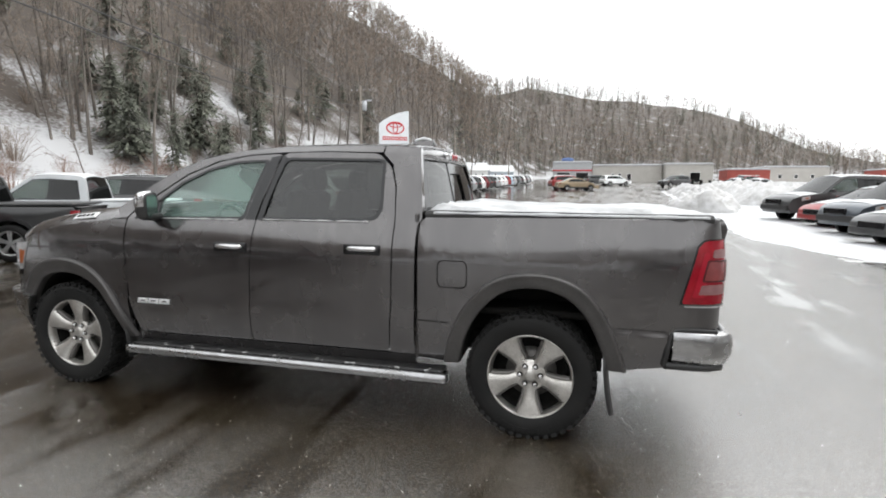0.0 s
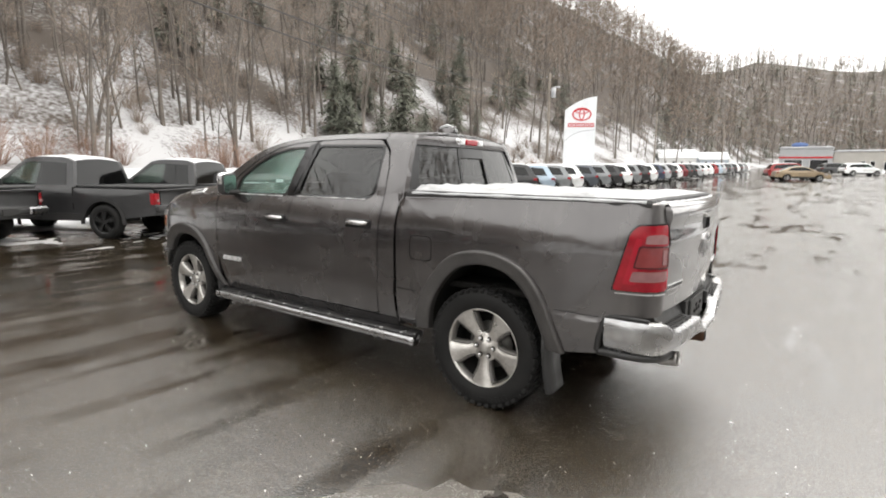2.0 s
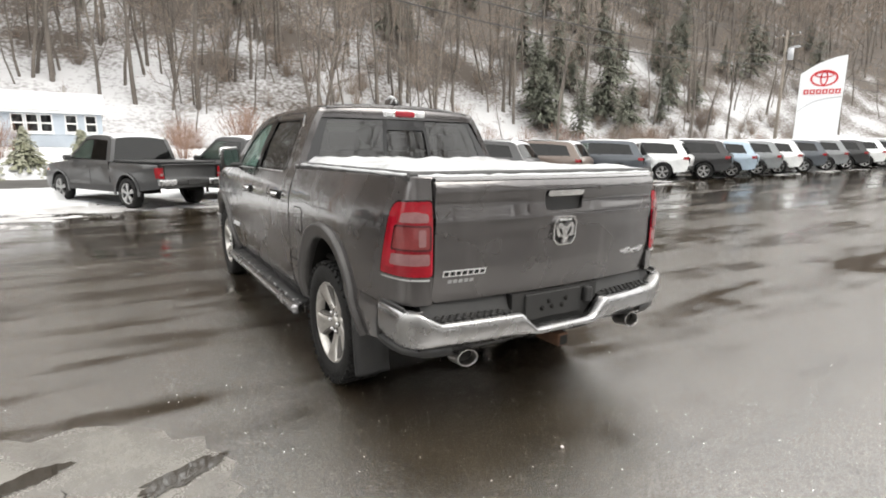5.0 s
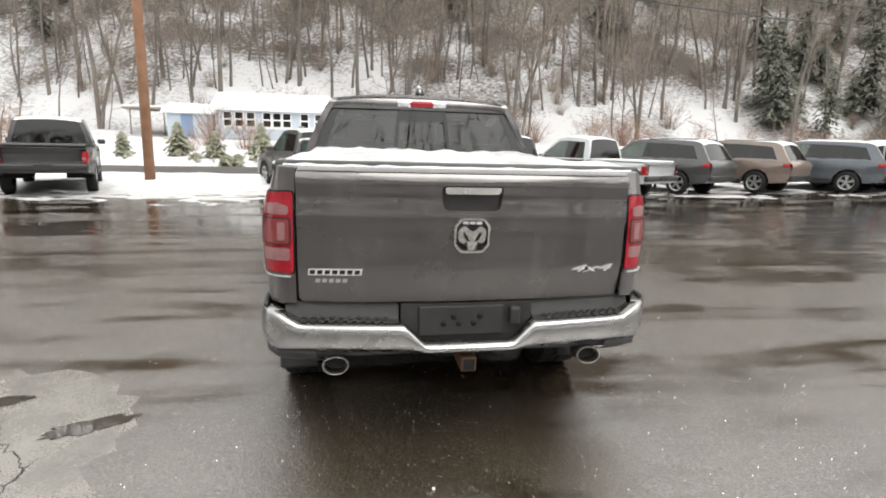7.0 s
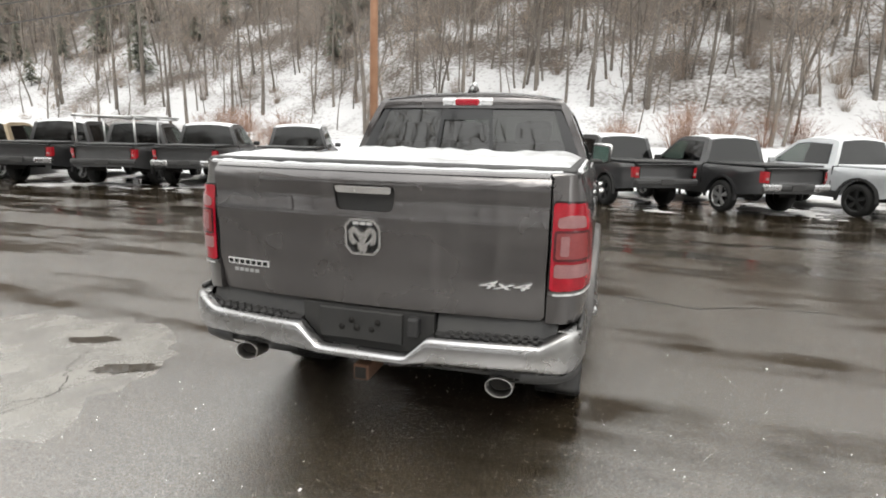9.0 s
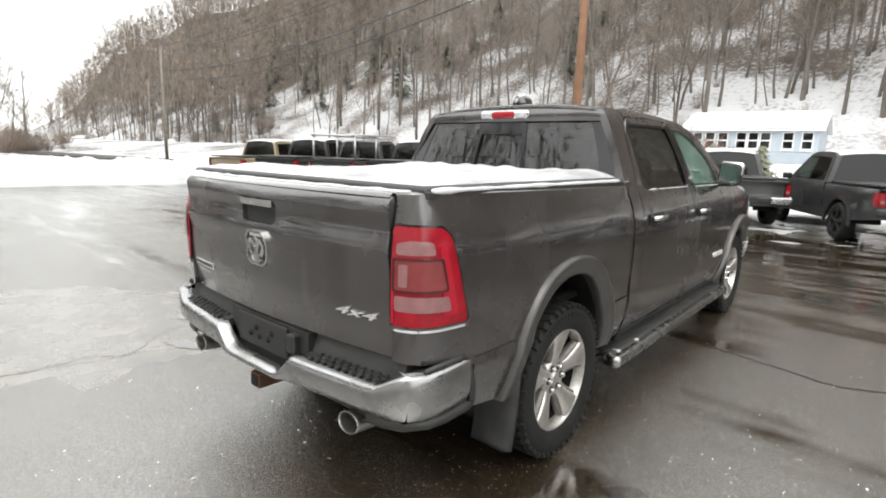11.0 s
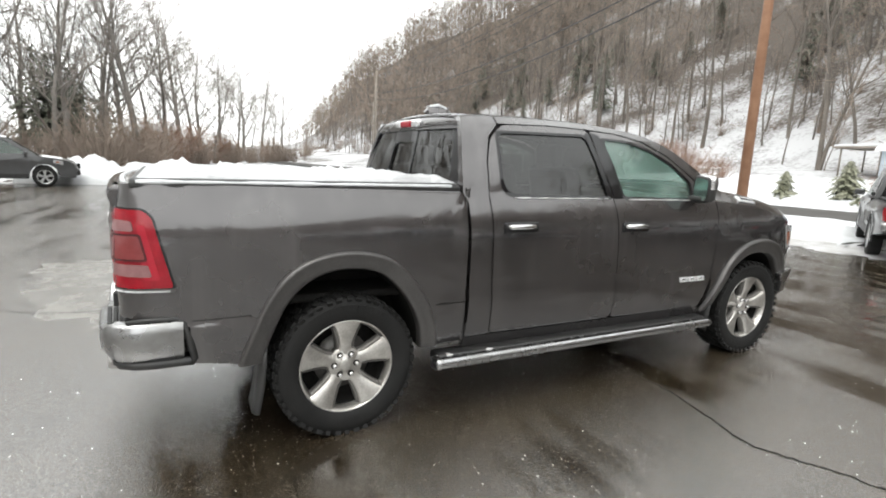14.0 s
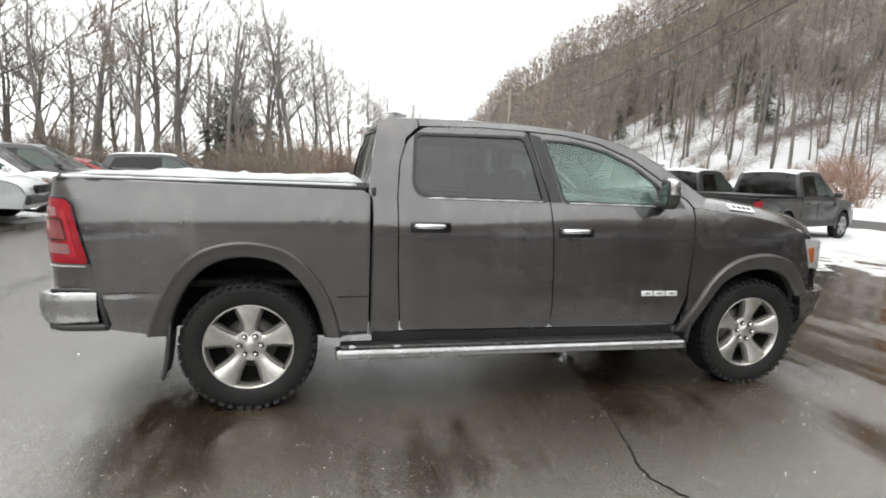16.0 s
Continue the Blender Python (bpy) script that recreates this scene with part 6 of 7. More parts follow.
ridge("snow_bank_5", [(-6.8, edge_far(-6.8) + 5.6), (-5, edge_far(-5) + 5.9), (-3, edge_far(-3) + 6.0)], 1.6, 0.28, "low bank of ploughed snow beside the road", seed=9)
ridge("snow_bank_6", [(-40, 16), (-32, 15.2), (-26, 14.6), (-20, 14.2)], 2.4, 0.8, "ploughed snow bank beside the road", seed=10)
# slush left in the lot: a thin crust that breaks up towards the open asphalt
def slush_field(name, xs, y_of, n, bias, label, seed):
    v, f = [], []
    for x in xs:
        for k in range(n + 1):
            y = y_of(x, k / n)
            m = noise.noise((x * 0.45, y * 0.7, seed)) + 0.7 * noise.noise((x * 1.5, y * 2.1, seed + 2)) + 0.45 * noise.noise((x * 4.6, y * 5.5, seed + 4)) + bias(k / n)
            v.append((x, y, base_z(x, y) + max(-0.03, min(0.05, 0.045 * m)) + (0.012 * noise.noise((x * 9, y * 9, seed)) if m > 0.1 else 0)))
    for i in range(len(xs) - 1):
        for k in range(n):
            f.append((i * (n + 1) + k, (i + 1) * (n + 1) + k, (i + 1) * (n + 1) + k + 1, i * (n + 1) + k + 1))
    return tagged(raw(name, v, f, SLUSH), label, "slush", kind="stuff")


slush_field("slush", span(-24, 44, 0.13), lambda x, t: edge_far(x) + 0.2 + 5.0 * t, 38, lambda t: -0.42 + 0.8 * t, "thin patchy slush round the parked row", 21)
slush_field("far_slush", span(44, 124, 0.4), lambda x, t: edge_far(x) + 0.2 + 5.0 * t, 18, lambda t: -0.45 + 0.9 * t, "thin slush under the far end of the parked row", 23)
slush_field("open_slush", span(-7.4, -2.5, 0.09), lambda x, t: edge_far(x) + 2.4 + 2.0 * t, 24, lambda t: -0.35 + 1.3 * t, "ragged edge of snow lying between pickups", 31)
# same unseen setback as snow_verge_3, for a darker tailgate reflection
slush_field("near_slush", span(-26, 44, 0.16), lambda x, t: edge_near(x) + 0.5 - 3.2 * t - 4.5 * max(0.0, min(1.0, (x + 8) / 2, (9 - x) / 2)), 22, lambda t: -1.0 + 1.6 * t, "thin patchy slush before the facing vehicles", 27)

# puddles and cracks
WATER = material("puddle_water", (0.026, 0.023, 0.019), (0.045, 0.04, 0.034), rough=0.03, scale=2, fine=60, spec=1.3)


def puddle(x, y, rx, ry, turn, seed):
    v, m = [(0, 0, 0)], 64
    for j in range(m):
        a = 2 * math.pi * j / m
        w = 1 + 0.40 * noise.noise((math.cos(a) * 1.5 + seed, math.sin(a) * 1.5, 7)) + 0.30 * noise.noise((math.cos(a) * 4 + seed, math.sin(a) * 4, 2)) + 0.15 * noise.noise((math.cos(a) * 11, math.sin(a) * 11, seed))
        v.append((math.cos(a) * rx * w, math.sin(a) * ry * w, 0))
    ob = raw("puddle", v, [(0, 1 + j, 1 + (j + 1) % m) for j in range(m)], WATER)
    ob.matrix_world = pose(x, y, base_z(x, y) + 0.0065, 0, 0, turn)
    return tagged(ob, "shallow dark puddle on the asphalt", "puddle", group="puddles")


def crack(name, pts, width, seed):
    """A thin ragged sunken crack in the asphalt."""
    line = []
    for i, (x, y) in enumerate(curve_through(pts, 10)):
        line.append((x + 0.03 * noise.noise((i * 0.6, 0, seed)), y + 0.03 * noise.noise((i * 0.6, 5, seed))))
    v, f = [], []
    for i, (x, y) in enumerate(line):
        a, b = line[max(i - 1, 0)], line[min(i + 1, len(line) - 1)]
        t = Vector((b[0] - a[0], b[1] - a[1])).normalized()
        w = width * (0.5 + 0.6 * abs(noise.noise((i * 0.35, 2, seed))) + 0.3 * math.sin(i * 1.3) ** 2) * min(1, (i + 0.2) / 3, (len(line) - 0.8 - i) / 3)
        for q in (-1, 1):
            v.append((x - t.y * w * q, y + t.x * w * q, base_z(x, y) + 0.003))
        if i:
            f.append((2 * i - 2, 2 * i - 1, 2 * i + 1, 2 * i))
    return tagged(raw(name, v, f, DARK), "thin dark crack in the asphalt", "crack", kind="structure")


puddle(-2.6, -0.36, 0.17, 0.07, 20, 1)
puddle(-1.95, -0.68, 0.24, 0.075, 24, 2)
# paler base colour stands in for bright sky mirrored on wet asphalt
PALEWET = material("pale_sheen_asphalt", (0.075, 0.068, 0.058), (0.17, 0.157, 0.138), rough=0.18, rough2=0.34, scale=2.6, fine=110, bump=0.25, spec=1.8)


def sheen_patch(name, x, y, rx, ry, turn, seed):
    """A paler piece of asphalt, sky sheen painted as colour, a few millimetres proud inside its ragged edge."""
    v, f, m = [(0, 0, 0.003)], [], 60
    for q, h in ((0.5, 0.003), (0.92, 0.003), (1.0, -0.004)):
        for j in range(m):
            a = 2 * math.pi * j / m
            w = 1 + 0.30 * noise.noise((math.cos(a) * 1.5 + seed, math.sin(a) * 1.5, 7)) + 0.22 * noise.noise((math.cos(a) * 5 + seed, math.sin(a) * 5, 3)) + 0.10 * noise.noise((math.cos(a) * 14 + seed, math.sin(a) * 14, 3))
            v.append((math.cos(a) * rx * w * q, math.sin(a) * ry * w * q, h))
    for j in range(m):
        n = (j + 1) % m
        f.append((0, 1 + j, 1 + n))
        for r in (0, 1):
            f.append((1 + r * m + j, 1 + (r + 1) * m + j, 1 + (r + 1) * m + n, 1 + r * m + n))
    ob = raw(name, v, f, PALEWET)
    ob.matrix_world = pose(x, y, base_z(x, y), 0, 0, turn)
    return tagged(ob, "pale patch of wet asphalt with sky sheen in its colour", "asphalt", kind="structure")


sheen_patch("asphalt_patch_1", -3.25, -1.15, 1.75, 1.2, 25, 4)
crack("crack_1", [(0.95, 2.30), (1.28, 2.30), (1.57, 2.24), (1.8, 2.18), (2.0, 2.13), (2.21, 2.2), (2.43, 2.31), (2.9, 2.4), (3.4, 2.38)], 0.009, 1)
crack("crack_2", [(-2.45, -0.5), (-2.35, -0.75), (-2.15, -0.95), (-2.06, -1.12), (-2.2, -1.3), (-2.2, -1.7), (-2.35, -2.1)], 0.005, 2)
crack("crack_3", [(-2.06, -0.95), (-2.08, -1.25), (-2.2, -1.6), (-2.3, -2.0), (-2.6, -2.4), (-3.4, -2.7)], 0.004, 3)

# road salt, grit and crumbs of ice scattered over the asphalt
ICE = material("salt_and_ice", (0.42, 0.42, 0.42), (0.72, 0.72, 0.73), rough=0.4, scale=40, fine=200)
gr = random.Random(77)
iv, jf = [], []
for k in range(7000):
    x, y = gr.uniform(-7.0, 7.0), gr.uniform(-3.4, 6.5)
    if gr.random() > 0.55 + 0.45 * noise.noise((x * 0.8, y * 1.4, 9)):
        continue
    q = gr.uniform(0.0012, 0.0030) if gr.random() < 0.993 else gr.uniform(0.004, 0.011)
    a, n = gr.uniform(0, 2), len(iv)
    for j in range(4):
        iv.append((x + q * gr.uniform(0.7, 1.5) * math.cos(a + j * math.pi / 2), y + q * gr.uniform(0.7, 1.5) * math.sin(a + j * math.pi / 2), base_z(x, y) + 0.001))
    iv.append((x, y, base_z(x, y) + 0.001 + q * gr.uniform(0.6, 1.1)))
    jf += [(n, n + 1, n + 4), (n + 1, n + 2, n + 4), (n + 2, n + 3, n + 4), (n + 3, n, n + 4)]
tagged(raw("salt_grit", iv, jf, ICE, smooth=False), "pale road salt and ice crumbs scattered on wet asphalt", "grit", kind="stuff")

# brand pylon: a tall white slab with a curved top, red ring device and plain red bars
SIGNWHITE = material("sign_white", (0.74, 0.76, 0.78), (0.68, 0.70, 0.72), rough=0.35, scale=1.2, fine=14)
SIGNRED = material("sign_red", (0.55, 0.02, 0.03), (0.48, 0.015, 0.02), rough=0.4, scale=3, fine=30)
SIGNGREY = material("sign_grey", (0.45, 0.46, 0.48), (0.4, 0.41, 0.43), rough=0.4, scale=3, fine=30)
pylon = thing("pylon_sign", "tall white dealership pylon with red ring emblem", "sign")


def slab(u, v, d):
    return Vector((u, d, v))


face = [(-1.4, 0.0), (1.4, 0.0)] + curve_through([(1.4, 8.15), (0.9, 8.08), (0.2, 7.88), (-0.6, 7.5), (-1.4, 6.95)], 4)
part("slab", sheet([face], lambda u, v: slab(u, v, -0.22), 1.2, lambda u, v: slab(u, v, 0.22)), SIGNWHITE, pylon, smooth=False)
part("slab_back", sheet([face], lambda u, v: slab(u, v, 0.22), 4), SIGNWHITE, pylon, smooth=False)


def ring_loop(cx, cz, a, b, n=28):
    return [(cx + a * math.cos(2 * math.pi * k / n), cz + b * math.sin(2 * math.pi * k / n)) for k in range(n)]


for nm, cx, cz, a, b, w in (("emblem_ring", 0.1, 6.55, 0.88, 0.60, 0.13), ("emblem_oval", 0.1, 6.80, 0.62, 0.22, 0.10), ("emblem_oval", 0.1, 6.55, 0.26, 0.52, 0.10)):
    part(nm, sheet([ring_loop(cx, cz, a, b), ring_loop(cx, cz, a - w, b - w * 0.85)], lambda u, v: slab(u, v, -0.25 if nm == "emblem_ring" else -0.245), 3, lambda u, v: slab(u, v, -0.21)), SIGNRED, pylon, smooth=False)
for k in range(6):
    x0 = -1.10 + k * 0.40
    part("name_bar", sheet([[(x0, 5.40), (x0 + 0.32, 5.40), (x0 + 0.32, 5.75), (x0, 5.75)], [(x0 + 0.09, 5.48), (x0 + 0.23, 5.48), (x0 + 0.23, 5.67), (x0 + 0.09, 5.67)]], lambda u, v: slab(u, v, -0.245), 3, lambda u, v: slab(u, v, -0.21)), SIGNRED, pylon, smooth=False)
swoosh = curve_through([(-1.38, 4.15), (-0.6, 4.75), (0.2, 5.05), (1.38, 5.2)], 6)
part("sweep_line", sheet([swoosh + [(u, v - 0.07) for u, v in swoosh[::-1]]], lambda u, v: slab(u, v, -0.235), 3, lambda u, v: slab(u, v, -0.21)), SIGNGREY, pylon, smooth=False)
pylon.matrix_world = pose(44.5, 17.3, base_z(44.5, 17.3) - 0.3, 0, 0, -62)


# utility poles and wires
def pole(x, y, h, mat, label, lamp=False, r=0.16, turn=0):
    z = land_z(x, y)
    p = thing("utility_pole", label, "utility pole")
    tube("shaft", [(x, y, z - 0.6), (x + 0.02, y, z + h * 0.5), (x + 0.05, y + 0.03, z + h)], [r, r * 0.85, r * 0.62], mat, p, 12)
    arm = Matrix.Rotation(radians(turn), 4, "Z")
    bm = bmesh.new()
    add_box(bm, Vector((x + 0.05, y, z + h - 0.55)), (0.09, 2.3, 0.11), 0.01, arm)
    part("crossarm", bm, mat, p, smooth=False)
    for q in (-1.05, -0.4, 0.4, 1.05):
        c = Vector((x + 0.05, y, z + h - 0.42)) + arm @ Vector((0, q, 0))
        tube("insulator", [c - Vector((0, 0, 0.08)), c, c + Vector((0, 0, 0.10))], [0.03, 0.05, 0.03], SIGNGREY, p, 8)
    if lamp:
        tube("transformer", [(x + 0.1, y - 0.42, z + h - 2.6), (x + 0.1, y - 0.42, z + h - 1.6)], 0.24, SIGNGREY, p, 14)
        tube("lamp_arm", [(x, y, z + h - 1.9), (x - 0.5, y - 0.8, z + h - 1.6), (x - 0.7, y - 1.2, z + h - 1.65)], 0.03, SIGNGREY, p, 6)
        box("lamp_head", (x - 0.75, y - 1.3, z + h - 1.7), (0.25, 0.5, 0.16), SIGNGREY, p, 0.06)
    return Vector((x + 0.05, y, z + h))


tops = [pole(-104, 38, 10.5, OLDPOLE, "weathered grey utility pole by the road"),
        pole(-52, 19.5, 10.5, OLDPOLE, "weathered grey utility pole by the road"),
        pole(-7.25, 15.9, 11.5, POLEWOOD, "orange-brown treated wooden utility pole standing in snow", r=0.17),
        pole(50.8, 23.4, 11.4, OLDPOLE, "grey utility pole with transformer and lamp", True),
        pole(100, 24.5, 11, OLDPOLE, "weathered grey utility pole far down the road"),
        pole(140, 19, 11, OLDPOLE, "weathered grey utility pole far down the road")]
for k, (a, b) in enumerate(zip(tops, tops[1:])):
    for off, drop, sag in ((-1.0, 0.35, 1.0), (0.4, 0.35, 1.0), (1.0, 0.35, 1.0), (0.0, 2.2, 1.3), (0.0, 2.9, 1.5)):
        pts = []
        for i in range(15):
            t = i / 14
            p = a.lerp(b, t) + Vector((0, off, -drop - sag * 4 * t * (1 - t)))
            pts.append(p)
        tagged(tube("overhead_wire", pts, 0.018 if drop < 1 else 0.03, WIRE, None, 4), "thin black overhead wire between utility poles", "wire", group="overhead wires")

# houses
SIDING_B = material("pale_blue_siding", (0.40, 0.45, 0.51), (0.46, 0.51, 0.565), rough=0.6, scale=1.2, fine=20)
SIDING_W = material("white_siding", (0.72, 0.72, 0.71), (0.64, 0.64, 0.63), rough=0.6, scale=1.2, fine=20)
DOORBLUE = material("blue_door", (0.17, 0.26, 0.40), (0.145, 0.225, 0.35), rough=0.5, scale=3, fine=30)
HOUSEGLASS = glass("house_glass", (0.06, 0.07, 0.08), 0.02)
WHITEPAINT = material("white_paint", (0.76, 0.76, 0.75), (0.7, 0.7, 0.69), rough=0.5, scale=3, fine=30)


def house(x, y, turn, wide, deep, wall, roof, siding, windows, label, door=None, z=None):
    """A gabled house, its ridge along x; windows: centres along the front."""
    h = thing("house", label, "house")
    eave, t = wall, 0.14
    bm = bmesh.new()
    front = [[(-wide / 2, -0.8), (wide / 2, -0.8), (wide / 2, wall), (-wide / 2, wall)]] + [[(c - 0.30, 1.0), (c + 0.30, 1.0), (c + 0.30, 2.05), (c - 0.30, 2.05)] for c in windows]
    b1 = sheet(front, lambda u, v: Vector((u, -deep / 2, v)), 4, lambda u, v: Vector((u, -deep / 2 + t, v)))
    b2 = sheet([[(-wide / 2, -0.8), (wide / 2, -0.8), (wide / 2, wall), (-wide / 2, wall)]], lambda u, v: Vector((-u, deep / 2, v)), 4)
    sides = []
    for s in (-1, 1):
        sides.append(sheet([[(-deep / 2, -0.8), (deep / 2, -0.8), (deep / 2, wall), (0, wall + roof), (-deep / 2, wall)]], lambda u, v: Vector((s * wide / 2, s * u, v)), 4))
    part("wall", merge(b1, b2, *sides), siding, h, smooth=False)
    for k in range(int(wall / 0.24)):
        z0 = 0.05 + k * 0.24
        blocks = [(-wide / 2, wide / 2)]
        if 0.80 < z0 < 2.1:
            cuts = sorted(windows)
            xs = [-wide / 2] + [q for c in cuts for q in (c - 0.36, c + 0.36)] + [wide / 2]
            blocks = [(xs[i], xs[i + 1]) for i in range(0, len(xs), 2) if xs[i + 1] - xs[i] > 0.05]
        for a, b in blocks:
            box("siding_board", ((a + b) / 2, -deep / 2 - 0.008, z0 + 0.11), (b - a, 0.02, 0.215), siding, h, 0.0, "", Matrix.Rotation(radians(3), 4, "X"))
    for s in (-1, 1):
        bm = bmesh.new()
        run, rise = deep / 2 + 0.35, roof * (deep / 2 + 0.35) / (deep / 2)
        add_loft(bm, [[Vector((xx, s * q * run, wall + roof - rise * q + d)) for q, d in ((0, 0.0), (1, 0.0), (1, 0.14), (0, 0.16))] for xx in (-wide / 2 - 0.3, wide / 2 + 0.3)], closed=True, cap=True)
        slope = part("roof", bm, WHITEPAINT, h, smooth=False)
        bm = bmesh.new()
        rows = []
        for i in range(13):
            xx = -wide / 2 - 0.28 + (wide + 0.56) * i / 12
            rows.append([Vector((xx, s * q * run, wall + roof - rise * q + 0.16 + 0.16 * min(1, (1 - q) * 6 + 0.15) * (1 + 0.25 * noise.noise((xx, q * 3, s))))) for q in (0, 0.2, 0.5, 0.8, 0.95, 1.0)])
        add_loft(bm, rows)
        part("roof_snow", bm, SNOW, slope, "unbroken snow")
    for c in windows:
        w = box("window", (c, -deep / 2 - 0.005, 1.525), (0.70, 0.06, 1.17), WHITEPAINT, h, 0.01, "white-framed sash window")
        for zz in (1.25, 1.81):
            box("pane", (c, -deep / 2 - 0.03, zz), (0.54, 0.02, 0.46), HOUSEGLASS, w, 0.0)
        box("sill", (c, -deep / 2 - 0.05, 0.86), (0.80, 0.12, 0.06), WHITEPAINT, w, 0.01)
    if door is not None:
        box("door", (door, -deep / 2 - 0.02, 0.78), (0.85, 0.06, 1.6), DOORBLUE, h, 0.01, "blue door")
    h.matrix_world = pose(x, y, land_z(x, y) if z is None else z, 0, 0, turn)
    return h


house(-6.7, 44, 2, 8.4, 6.5, 2.3, 1.15, SIDING_B, [-3.3, -2.45, -1.6, -0.4, 0.35, 1.1, 2.45, 3.55], "pale blue ranch house under a snow-covered roof", z=1.4)
house(-12.6, 42.5, 2, 3.2, 4.5, 1.75, 0.45, SIDING_B, [], "small pale blue garage with a bright blue door", door=-0.2, z=1.55)
house(150, 31.5, -70, 9, 7, 3.0, 2.0, SIDING_W, [-3, -1, 1, 3], "white gabled house with snow on its roof far down the road")
house(158, 24, -70, 7, 6, 2.7, 1.6, SIDING_B, [-2, 0, 2], "small pale blue house with snowy roof far down the road")
# carport beside the garage
carport = thing("carport", "low open carport with snow on its roof", "carport")
for xx in (-17.0, -14.6):
    for yy in (41.2, 44.4):
        tube("post", [(xx, yy, land_z(xx, yy) - 0.3), (xx, yy, 3.45)], 0.06, OLDPOLE, carport, 6)
box("carport_roof", (-15.8, 42.8, 3.52), (3.2, 4.0, 0.14), OLDPOLE, carport, 0.02)
box("carport_snow", (-15.8, 42.8, 3.66), (3.1, 3.9, 0.16), SNOW, carport, 0.06)

# far sales building
FACADE = material("grey_cladding", (0.36, 0.37, 0.38), (0.42, 0.43, 0.44), rough=0.6, scale=0.8, fine=12)
BEIGE = material("beige_block", (0.40, 0.38, 0.35), (0.46, 0.44, 0.41), rough=0.7, scale=0.8, fine=12)
OVAL = material("blue_oval", (0.10, 0.17, 0.38), (0.09, 0.15, 0.34), rough=0.3, scale=3, fine=30)


def hall(x, y0, y1, deep, high, mat, label, gaps, band=None):
    b = thing("sales_building", label, "building")
    z = base_z(x, (y0 + y1) / 2) - 0.4
    box("wall", (x + deep / 2, (y0 + y1) / 2, z + high / 2), (deep, abs(y1 - y0), high), mat, b, 0.05)
    r = box("roof", (x + deep / 2, (y0 + y1) / 2, z + high + 0.08), (deep + 0.5, abs(y1 - y0) + 0.3, 0.22), SIGNGREY, b, 0.05)
    box("roof_snow", (x + deep / 2, (y0 + y1) / 2, z + high + 0.26), (deep, abs(y1 - y0) * 0.96, 0.18), SNOW, r, 0.08)
    for c, w, h0, h1 in gaps:
        win = box("window", (x - 0.02, c, z + (h0 + h1) / 2), (0.12, w, h1 - h0), WHITEPAINT, b, 0.01)
        box("pane", (x - 0.07, c, z + (h0 + h1) / 2), (0.06, w - 0.2, h1 - h0 - 0.2), HOUSEGLASS, win, 0.0)
    if band:
        box("fascia_band", (x - 0.12, (y0 + y1) / 2, z + high * 0.62), (0.12, abs(y1 - y0), 0.35), SIGNRED, b, 0.02, "red fascia band")
    return b, z


b, z = hall(140, 7.3, -2.6, 12, 5.4, FACADE, "grey showroom with red fascia band and big windows", [(4.6, 3.6, 0.6, 2.9), (-0.2, 3.4, 0.6, 2.9)], True)
bm = bmesh.new()
add_lathe(bm, [(0.0001, -0.1), (1.0, -0.1), (1.05, 0.1)], (0, 0, 0), "x", 28)
bmesh.ops.transform(bm, matrix=Matrix.Translation((140.2, 3.6, z + 6.1)) @ Matrix.Diagonal((1, 1.5, 0.55, 1)), verts=bm.verts[:])
part("oval_emblem", bm, OVAL, b, "plain blue oval emblem")
hall(142, -2.8, -20, 14, 4.6, BEIGE, "long low beige block building with snowy roof", [(-8, 0.9, 1.3, 2.6), (-9.6, 0.9, 1.3, 2.6), (-12, 1.1, 0.4, 2.5)])
hall(138, -20.2, -31, 12, 4.8, BEIGE, "low beige service building with snowy roof", [(-24, 0.9, 1.2, 2.4), (-27, 2.4, 0.4, 2.9)])
hall(165, -50, -66, 12, 4.4, BEIGE, "long pale shed with a snowy roof in the distance", [(-54, 1, 1.2, 2.4), (-58, 1, 1.2, 2.4), (-62, 1, 1.2, 2.4)])
BARN = material("barn_red", (0.28, 0.05, 0.04), (0.34, 0.08, 0.06), rough=0.7, scale=1, fine=14)
hall(150, -37, -47, 9, 3.6, BARN, "low red shed in the distance", [(-40, 1, 1.0, 2.2), (-44, 1, 1.0, 2.2)])
hall(160, -76, -90, 9, 3.6, BARN, "low red building in the distance", [(-80, 1, 1.0, 2.2), (-85, 1, 1.0, 2.2)])
# short posts standing in the snow
for k in range(7):
    p = tube("bollard", [(62 + k * 0.5, -12.5 - k * 1.0, base_z(62, -13) - 0.2), (62 + k * 0.5, -12.5 - k * 1.0, base_z(62, -13) + 1.3)], 0.16, DARK, None, 10)
    tagged(p, "dark post standing in snow", "post", group="posts in the snow")
# low fence beyond the road
fence = thing("fence", "low pale fence in the snow beyond the road", "fence")
for k in range(16):
    xx = -27 + k * 0.42
    box("picket", (xx, 33.5, land_z(xx, 33.5) + 0.42), (0.09, 0.03, 0.95), OLDPOLE, fence, 0.005)
for zz in (0.3, 0.7):
    box("fence_rail", (-23.85, 33.53, land_z(-24, 33.5) + zz), (6.6, 0.04, 0.07), OLDPOLE, fence, 0.005)

